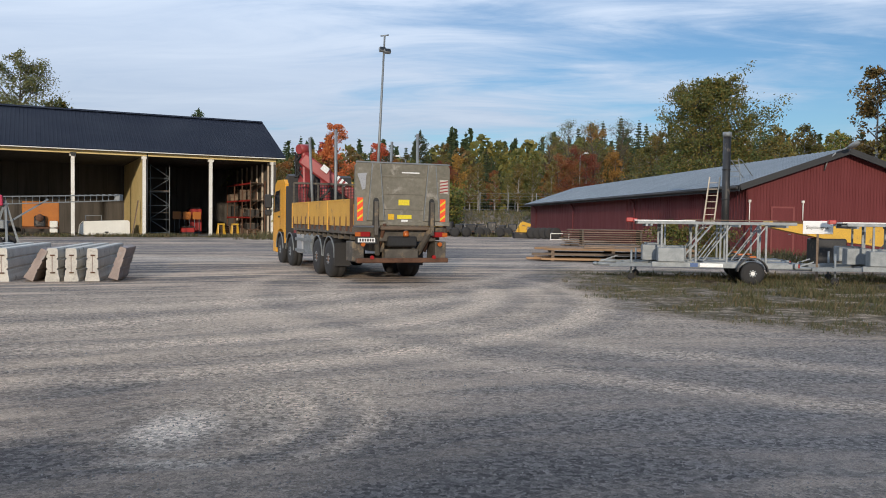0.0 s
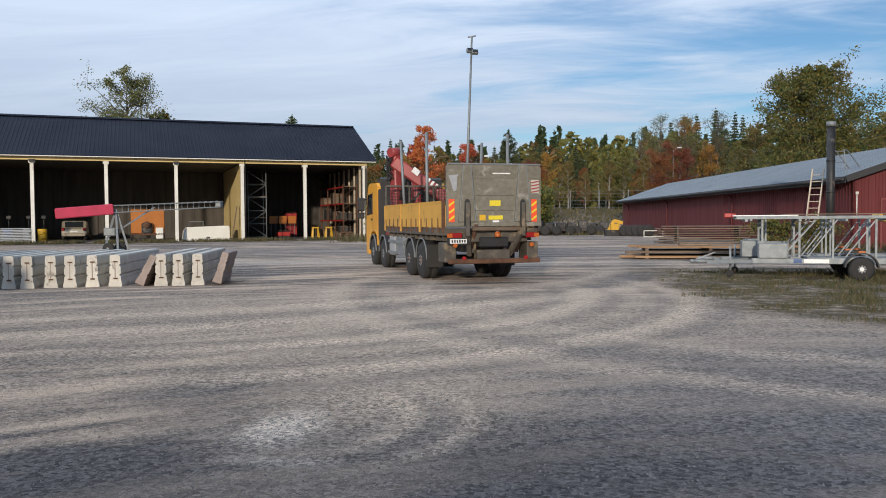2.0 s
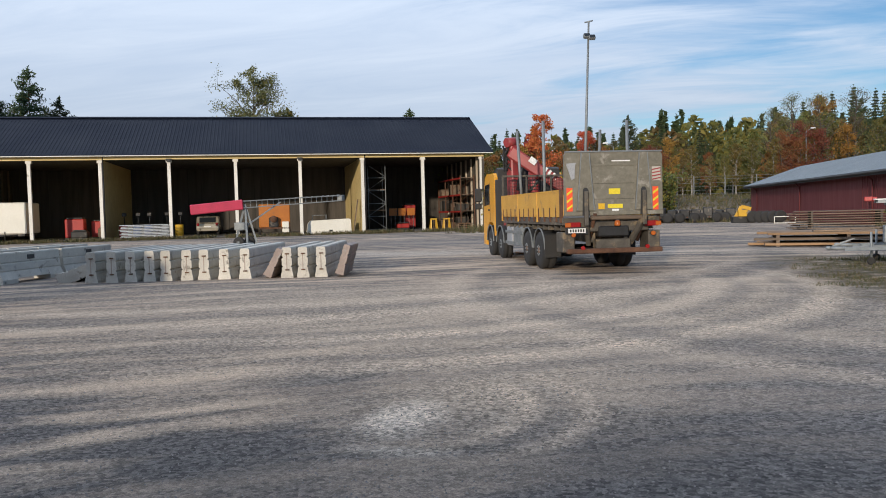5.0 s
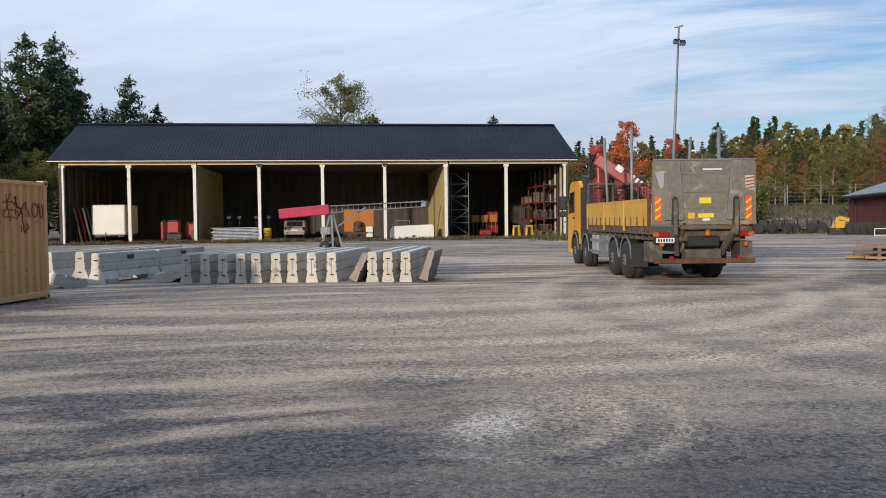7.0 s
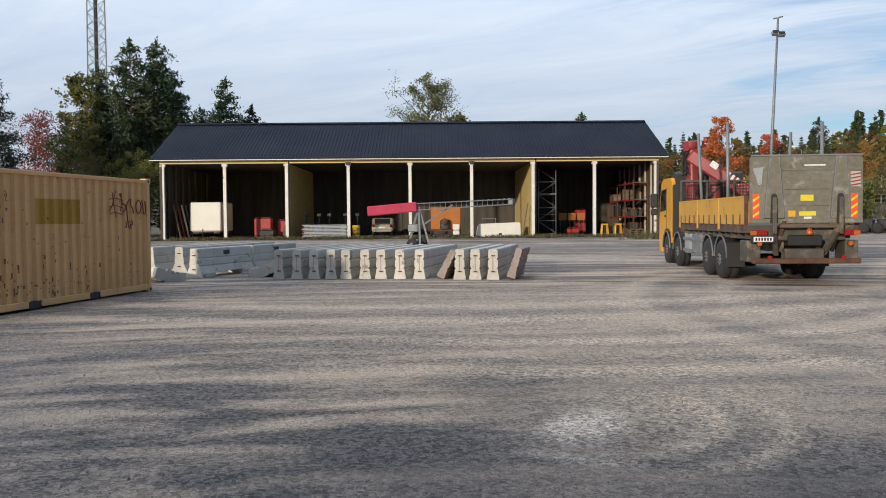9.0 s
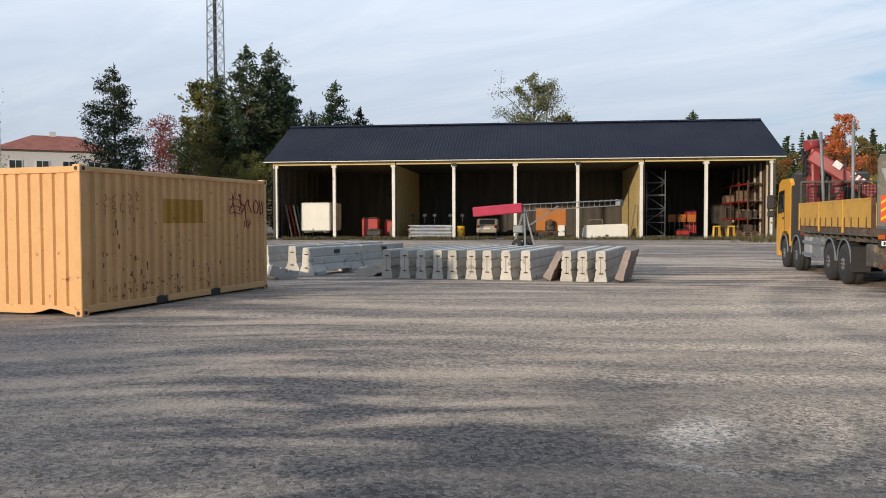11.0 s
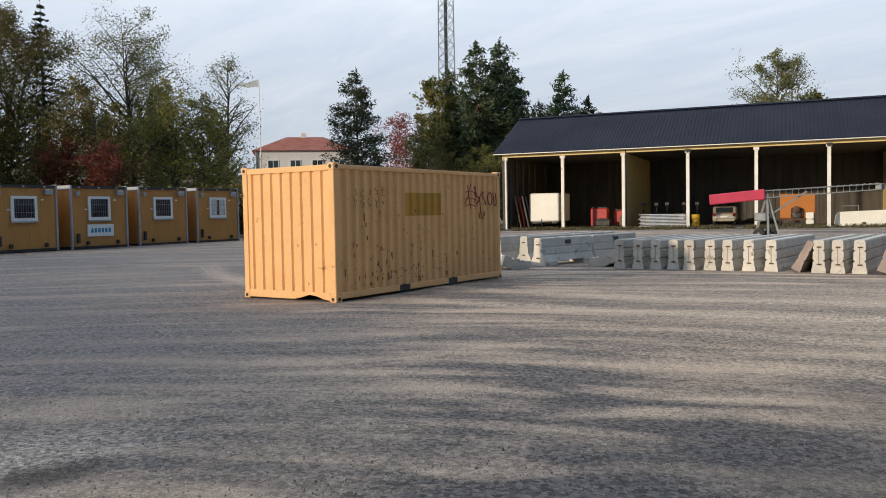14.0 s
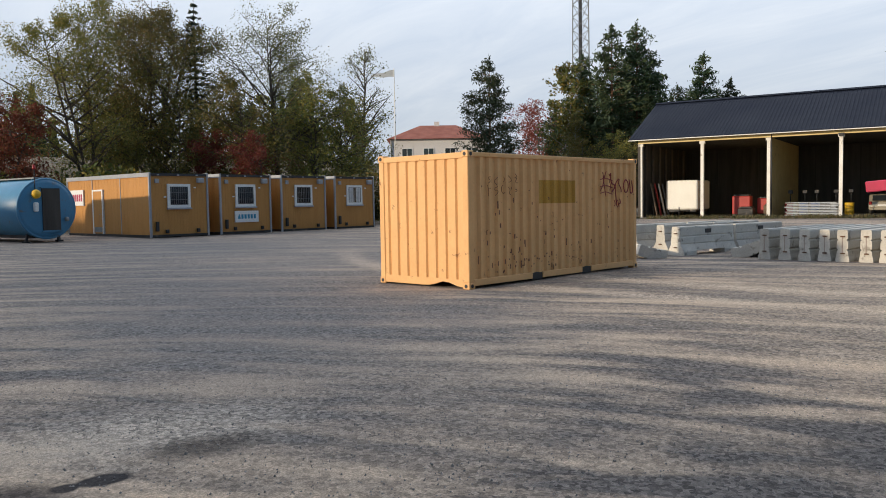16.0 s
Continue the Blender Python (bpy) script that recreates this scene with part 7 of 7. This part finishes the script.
KINDS = {
    "ash_big": ("ash_tree", "tall broad ash tree with thinning green leaves", lambda: broadleaf(1, 17, 11, 0.16, 42000, 0.078, 44, 0.75, 0.44, 3), "bark", "leaf_ash"),
    "ash_thin": ("ash_tree", "tall ash tree with sparse pale leaves in its top", lambda: broadleaf(2, 16.5, 10, 0.3, 19000, 0.078, 40, 0.9, 0.42, 3), "bark", "leaf_pale"),
    "maple_olive": ("maple_tree", "dense olive-green tree turning yellow", lambda: broadleaf(3, 11, 8.0, 0.14, 12000, 0.10, 34, 0.5, 0.48, 2), "bark", "leaf_ash"),
    "aspen_big": ("aspen_tree", "large round green tree with yellowing top", lambda: broadleaf(4, 14, 9.0, 0.10, 46000, 0.115, 90, 0.62, 0.4), "bark", "leaf_green"),
    "birch": ("birch_tree", "slender birch with yellow-green autumn leaves", lambda: broadleaf(5, 14, 4.3, 0.2, 4300, 0.175, 30, 0.85, 0.5), "bark_birch", "leaf_birch"),
    "birch_b": ("birch_tree", "slender birch with olive autumn leaves", lambda: broadleaf(15, 15, 4.0, 0.22, 4300, 0.175, 30, 0.95, 0.5), "bark_birch", "leaf_olive"),
    "birch_c": ("birch_tree", "slender birch still mostly green", lambda: broadleaf(16, 13, 4.4, 0.16, 4300, 0.175, 30, 0.8, 0.5), "bark_birch", "leaf_green"),
    "birch_bare": ("birch_tree", "nearly bare birch with thin pale twigs", lambda: broadleaf(6, 14, 4.6, 0.2, 3200, 0.08, 40, 1.1, 0.6), "bark", "leaf_pale"),
    "aspen_pale": ("aspen_tree", "sparse pale-leaved tree behind the shed", lambda: broadleaf(27, 15, 6.4, 0.3, 15000, 0.10, 60, 0.9, 0.38), "bark", "leaf_pale"),
    "aspen_orange": ("aspen_tree", "aspen with orange autumn leaves", lambda: broadleaf(8, 13, 4.4, 0.15, 4300, 0.175, 28, 0.8, 0.5), "bark", "leaf_orange"),
    "rowan_red": ("rowan_tree", "small tree with dark red autumn leaves", lambda: broadleaf(9, 9, 5.8, 0.12, 13000, 0.09, 28, 0.6, 0.5, 2), "bark", "leaf_red"),
    "rowan_coral": ("rowan_tree", "round tree with coral red autumn leaves", lambda: broadleaf(19, 9, 7.5, 0.12, 14000, 0.10, 30, 0.6, 0.5, 2), "bark", "leaf_coral"),
    "maple_scarlet": ("maple_tree", "maple with bright scarlet autumn leaves", lambda: broadleaf(10, 14, 4.6, 0.15, 4300, 0.175, 28, 0.9, 0.48), "bark", "leaf_scarlet"),
    "willow": ("willow_bush", "green willow bush at the yard's edge", lambda: broadleaf(11, 4.2, 4.6, 0.04, 3200, 0.16, 22, 0.7, 0.6, 4), "bark", "leaf_green"),
    "spruce": ("spruce_tree", "dark narrow spruce in the wood", lambda: spruce(12, 17, 3.0, 0.27, None, 9, 8), "bark", "needle"),
    "spruce_near": ("spruce_tree", "tall dark spruce with a sparse pointed top", lambda: spruce(13, 17, 3.9, 0.15, 36, 8, 11), "bark", "needle"),
    "pine": ("pine_tree", "pine with a red-brown trunk and layered crown", lambda: conifer(23, 14, 4.2, 0.10, 2.0), "bark_pine", "needle_pine"),
    "pine_wide": ("pine_tree", "dark pine with a rounded brushy crown", lambda: conifer(31, 15, 2.9, 0.3, 1.2, 0.42), "bark_pine", "needle_pine"),
    "pine_far": ("pine_tree", "tall dark pine in the wood", lambda: conifer(17, 15, 3.4), "bark_pine", "needle_pine"),
}


def put(kind, yaw, dist, height=None, z=None):
    """A tree at a bearing (degrees to the left of +y) and distance, grown to a height."""
    k = KINDS[kind]
    nominal = {"ash_big": 17, "ash_thin": 16.5, "maple_olive": 11, "aspen_big": 14, "birch": 14, "birch_b": 15, "birch_c": 13, "birch_bare": 14, "aspen_pale": 15, "aspen_orange": 13, "rowan_red": 9, "rowan_coral": 9, "maple_scarlet": 14, "willow": 4.2, "spruce": 17, "spruce_near": 17, "pine": 14, "pine_wide": 15, "pine_far": 15}[kind]
    x, y = -dist * math.sin(radians(yaw)), dist * math.cos(radians(yaw))
    tree(kind, *k, x, y, (height or nominal) / nominal, random.uniform(0, 360), z)


def make_trees():
    random.seed(77)
    # behind the cabins
    for kind, yaw, d, h in (("ash_big", 82.3, 62, 15.8), ("ash_big", 79.0, 64, 17.6), ("ash_big", 80.7, 69, 17.8), ("spruce_near", 75.9, 66, 17.2), ("ash_thin", 70.6, 64, 16.8), ("maple_olive", 73.5, 60, 11), ("maple_olive", 68.5, 62, 11.5), ("maple_olive", 66.2, 66, 11), ("maple_olive", 77.2, 62, 9.5), ("rowan_red", 74.4, 60, 6.8), ("rowan_red", 71.8, 57, 6.5), ("birch_bare", 64.9, 74, 16.5), ("birch", 66.0, 72, 11), ("birch_b", 65.0, 78, 10), ("rowan_red", 88.2, 58, 9.0), ("rowan_red", 90.5, 60, 9.5), ("rowan_red", 86.8, 66, 8.0), ("aspen_orange", 92.5, 62, 9), ("birch_c", 91.4, 70, 8), ("maple_olive", 94, 64, 10), ("birch_c", 80.8, 70, 11), ("maple_olive", 71.0, 70, 11), ("birch_b", 69.0, 72, 12.5)):
        put(kind, yaw, d, h, z=0.4)
    for k in range(15):
        put("willow", 62.5 + k * 1.9 + random.uniform(-0.5, 0.5), 57 + random.uniform(-1.5, 3), random.uniform(2.6, 4.2), z=0.3)
    # between the cabins and the shed
    put("pine", 55.9, 75, 14.0, z=0.5)
    put("pine_far", 54.6, 79, 7.0, z=0.8)
    put("rowan_coral", 52.4, 96, 12.0, z=0.8)
    for kind, yaw, d, h in (("birch_c", 50.5, 84, 15.6), ("pine_wide", 49.4, 86, 15.6), ("pine_far", 47.4, 82, 17.6), ("pine_wide", 45.7, 85, 18.2), ("pine_far", 48.4, 92, 14.5), ("pine_wide", 46.6, 90, 15.5), ("pine_wide", 44.8, 88, 15.5), ("spruce", 43.9, 92, 12.6), ("pine_wide", 43.1, 96, 13.4), ("pine_far", 41.4, 94, 16.4), ("pine_wide", 40.6, 99, 13.2), ("pine_far", 39.7, 96, 13.8), ("pine_far", 42.2, 99, 13.4), ("pine_far", 38.6, 102, 12.0), ("birch_b", 50.0, 80, 10), ("spruce", 48.9, 84, 11), ("spruce", 46.5, 82, 12), ("spruce", 47.8, 88, 12), ("spruce", 45.0, 82, 12), ("pine_wide", 51.3, 94, 11.5), ("spruce", 44.2, 86, 11.5), ("maple_olive", 49.6, 78, 7), ("maple_olive", 47.2, 78, 7.5), ("maple_olive", 45.0, 78, 7)):
        put(kind, yaw, d, h, z=0.8)
    # behind the shed
    put("aspen_pale", 27.9, 84, 16.6, z=0.5)
    put("birch_c", 25.3, 86, 12.9, z=0.5)
    put("pine_far", 16.8, 100, 13.6, z=0.5)
    put("pine_far", 26.6, 98, 10.5, z=0.5)
    # wood beyond the yard: a mixed edge of uneven height, spruces behind
    line = ((-34, 6.6), (-28, 6.6), (-24, 6.0), (-20, 6.4), (-17, 7.4), (-14, 7.3), (-11, 7.3), (-8, 6.3), (-6, 5.1), (-4, 4.4), (-1, 5.0), (2, 5.3), (5, 5.1), (8, 5.1), (11, 4.9), (15, 5.2))

    def grown(yaw, d, share):
        """The height of a tree that reaches a share of the wood's outline as it is seen from the yard."""
        for (a0, e0), (a1, e1) in zip(line, line[1:]):
            if a0 <= yaw <= a1:
                e = e0 + (e1 - e0) * (yaw - a0) / (a1 - a0)
        x, y = -d * math.sin(radians(yaw)), d * math.cos(radians(yaw))
        return d * math.tan(radians(e)) * share + 1.6 - ground_z(x, y)

    mix = ("birch", "birch_b", "aspen_orange", "birch_c", "birch", "birch_b", "birch_c", "birch", "birch_b")
    yaw, k = 14.4, 0
    while yaw > -32:
        for row in range(3):
            d, w = 102 + row * 10 + random.uniform(-4, 4), yaw + random.uniform(-0.6, 0.6)
            kind = mix[(k * 2 + row * 5 + random.randint(0, 3)) % 9]
            if 4 < yaw < 12 and (k + row) % 4 == 0:
                kind = "aspen_orange"
            if row == 2 and k % 6 == 0:
                kind = "pine_far"
            put(kind, w, d, max(5.0, grown(w, d, (0.72, 0.86, 0.96)[row] * random.uniform(0.88, 1.06))))
        k += 1
        yaw -= 1.5
    for yaw, d, h, kind in ((7.4, 108, 15.0, "maple_scarlet"), (8.1, 111, 12.6, "maple_scarlet"), (4.4, 118, 13.4, "maple_scarlet"), (9.3, 106, 11.0, "aspen_orange"), (6.3, 101, 9.0, "aspen_orange"), (-1.0, 104, 8, "aspen_orange"), (-8.2, 99, 7.4, "rowan_red"), (-9.4, 100, 8.4, "rowan_red"), (0.6, 100, 7.0, "rowan_red"), (-7.2, 104, 11.0, "birch_bare"), (-8.6, 103, 12.6, "birch_bare"), (-10.6, 104, 12.5, "birch_bare"), (-12.0, 106, 13.0, "birch_bare")):
        put(kind, yaw, d, h)
    for yaw in np.arange(14.6, -24, -0.8):
        w, d = min(14.9, yaw + random.uniform(-0.4, 0.4)), 146 + random.uniform(-10, 12)
        put("spruce", w, d, grown(w, d, random.uniform(0.84, 1.03) + (0.12 if yaw > 9 else 0)))
    put("pine_far", 1.7, 120, grown(1.7, 120, 1.17))
    put("spruce", -0.5, 126, grown(-0.5, 126, 1.12))
    put("spruce", -3.0, 126, grown(-3.0, 126, 1.15))
    # by the red workshop
    put("aspen_big", -18.3, 70, 13.8)
    put("birch_b", -22.4, 84, 11.5)
    put("birch", -24.0, 90, 12.0)
    put("birch", -28.0, 78, 15.4)
    put("birch_b", -30.0, 74, 16.5)
    put("birch_c", -26.2, 96, 11)
    put("maple_olive", -14.6, 84, 9.5)
    # willows at the edge of the yard
    for yaw, d, h in ((10.2, 67, 4.6), (9.0, 68, 5.0), (7.6, 67, 4.8), (6.4, 69, 4.4), (5.0, 71, 4.6), (3.9, 72, 4.2), (2.7, 73, 3.9), (1.6, 76, 4.8), (0.6, 77, 5.2), (-0.4, 79, 4.6), (10.9, 74, 5.2), (10.0, 62, 3.4), (-18.6, 35.4, 1.6), (-15.8, 36.0, 1.7)):
        put("willow", yaw, d, h)


make_trees()


# ---- far woods, grass, weeds ----
def make_far_woods():
    rng = np.random.default_rng(5)
    for name, leaf, n, label in (("far_spruce_wood", "needle", 260, "distant dark spruce wood on a rise"), ("far_birch_wood", "leaf_olive", 170, "distant olive-green deciduous wood"), ("far_aspen_wood", "leaf_birch", 100, "distant yellowing deciduous wood")):
        V, F, k0 = [], [], 0
        for k in range(n):
            yaw, d = radians(rng.uniform(-34, 14) if k % 3 else (rng.uniform(38, 50) if k % 2 else rng.uniform(67, 100))), rng.uniform(165, 260) if leaf == "needle" or k % 3 == 0 else rng.uniform(128, 175)
            x, y = -d * math.sin(yaw), d * math.cos(yaw)
            H = rng.uniform(12, 17) if leaf == "needle" else rng.uniform(9, 13)
            m = 260
            h = rng.uniform(0.03, 1, m)
            r = (2.6 * (1 - h) if leaf == "needle" else 3.2 * np.sin(np.pi * h) ** 0.6) * np.sqrt(rng.uniform(0.2, 1, m))
            a = rng.uniform(0, 2 * math.pi, m)
            c = np.stack([x + r * np.cos(a), y + r * np.sin(a), ground_z(x, y) + h * H], 1)
            v, f = cards(rng, c, 0.75 if leaf == "needle" else 0.6)
            V.append(v), F.append(f + k0)
            k0 += len(v)
        me = mesh_from(name, np.concatenate(V), np.concatenate(F), leaf)
        tagged(new(name, me), label, "wood", kind="stuff")


make_far_woods()


def make_grass():
    """Blades in tufts where the gravel ends."""
    rng = np.random.default_rng(9)
    V, F, k0 = [], [], 0

    def tufts(pts, hmin, hmax):
        nonlocal k0
        for x, y in pts:
            m = rng.integers(4, 8)
            b = np.stack([x + rng.normal(0, 0.09, m), y + rng.normal(0, 0.09, m)], 1)
            h = rng.uniform(hmin, hmax, m)
            lean = rng.normal(0, 0.32, (m, 2)) * h[:, None]
            a = rng.uniform(0, math.pi, m)
            w = np.stack([np.cos(a), np.sin(a)], 1) * (0.004 + 0.00035 * math.hypot(x, y))
            z = ground_z(x, y) - 0.02
            zero = np.full((m, 1), z)
            v = np.stack([np.hstack([b - w, zero]), np.hstack([b + w, zero]), np.hstack([b + w * 0.6 + lean * 0.5, zero + h[:, None] * 0.6]), np.hstack([b + lean, zero + h[:, None]])], 1).reshape(-1, 3)
            V.append(v), F.append(np.arange(4 * m).reshape(-1, 4) + k0)
            k0 += 4 * m

    def inside(n, x0, x1, y0, y1, test):
        out = []
        while len(out) < n:
            x, y = rng.uniform(x0, x1), rng.uniform(y0, y1)
            if test(x, y):
                out.append((x, y))
        return out

    def by_trailers(x, y):
        e = x - 3.3 - max(0.0, 15 - y) * 0.85 + 1.8 * noise.noise(Vector((x * 0.45, y * 0.45, 2)))
        return e > 0 and rng.uniform() < min(1, 0.10 + e * 0.16) and noise.noise(Vector((x * 0.9, y * 0.9, 8))) > -0.05

    tufts(inside(15000, 1.5, 17, 9, 25.5, by_trailers), 0.02, 0.10)
    tufts(inside(2000, 5.5, 17, 13, 25.0, by_trailers), 0.07, 0.24)

    def by_shed(x, y):
        u = -0.454 * (x + 28.98) + 0.891 * (y - 52.53)
        s = 0.891 * (x + 28.98) + 0.454 * (y - 52.53)
        return -4.0 < u < -0.45 and -19 < s < 21 and noise.noise(Vector((x * 0.5, y * 0.5, 3))) > -0.1

    tufts(inside(2200, -50, -8, 40, 64, by_shed), 0.06, 0.32)
    tufts(inside(3600, -8, 24, 66, 96, lambda x, y: y > 70 - 0.1 * x + 2 * noise.noise(Vector((x * 0.3, 0, 1)))), 0.12, 0.5)
    tufts(inside(900, 9.5, 16, 28, 44, lambda x, y: x > 10.2 - 0.0 * y), 0.1, 0.5)
    tufts(inside(240, -6.2, -2.8, 47.8, 50.6, lambda x, y: math.hypot((x + 4.3) / 1.7, (y - 49.1) / 1.3) < 1), 0.1, 0.4)
    tufts(inside(300, -13, -6, 50, 58, lambda x, y: True), 0.1, 0.6)
    me = mesh_from("grass", np.concatenate(V), np.concatenate(F), "grass")
    tagged(new("grass", me), "dry yellow-green grass and weeds", "grass", kind="stuff")


make_grass()


def make_pebbles():
    rng = np.random.default_rng(4)
    V, F, k0 = [], [], 0
    base = np.array([(1, 0, 0), (-1, 0, 0), (0, 1, 0), (0, -1, 0), (0, 0, 1), (0, 0, -0.6)], float)
    tri = np.array([(0, 2, 4), (2, 1, 4), (1, 3, 4), (3, 0, 4), (2, 0, 5), (1, 2, 5), (3, 1, 5), (0, 3, 5)])
    for k in range(14000):
        d = 2.4 + 13 * rng.uniform() ** 1.7
        a = rng.uniform(radians(-32), radians(90))
        s = rng.uniform(0.004, 0.010) * (1 + (rng.uniform() < 0.01))
        v = base * s * rng.uniform(0.6, 1.3, (6, 3)) + (-d * math.sin(a), d * math.cos(a), 0.003 + 0.018 * noise.noise(Vector((-d * math.sin(a) * 0.5, d * math.cos(a) * 0.5, 0))) + 0.03 * noise.noise(Vector((-d * math.sin(a) * 0.13, d * math.cos(a) * 0.13, 4))))
        V.append(v), F.append(tri + k0)
        k0 += 6
    M["pebble"] = leafy("pebbles", (0.14, 0.137, 0.14), (0.21, 0.20, 0.19), (0.32, 0.30, 0.28), 0.0)
    me = mesh_from("gravel", np.concatenate(V), np.concatenate(F), "pebble")
    tagged(new("gravel", me), "loose grey gravel stones", "gravel", kind="stuff")


make_pebbles()
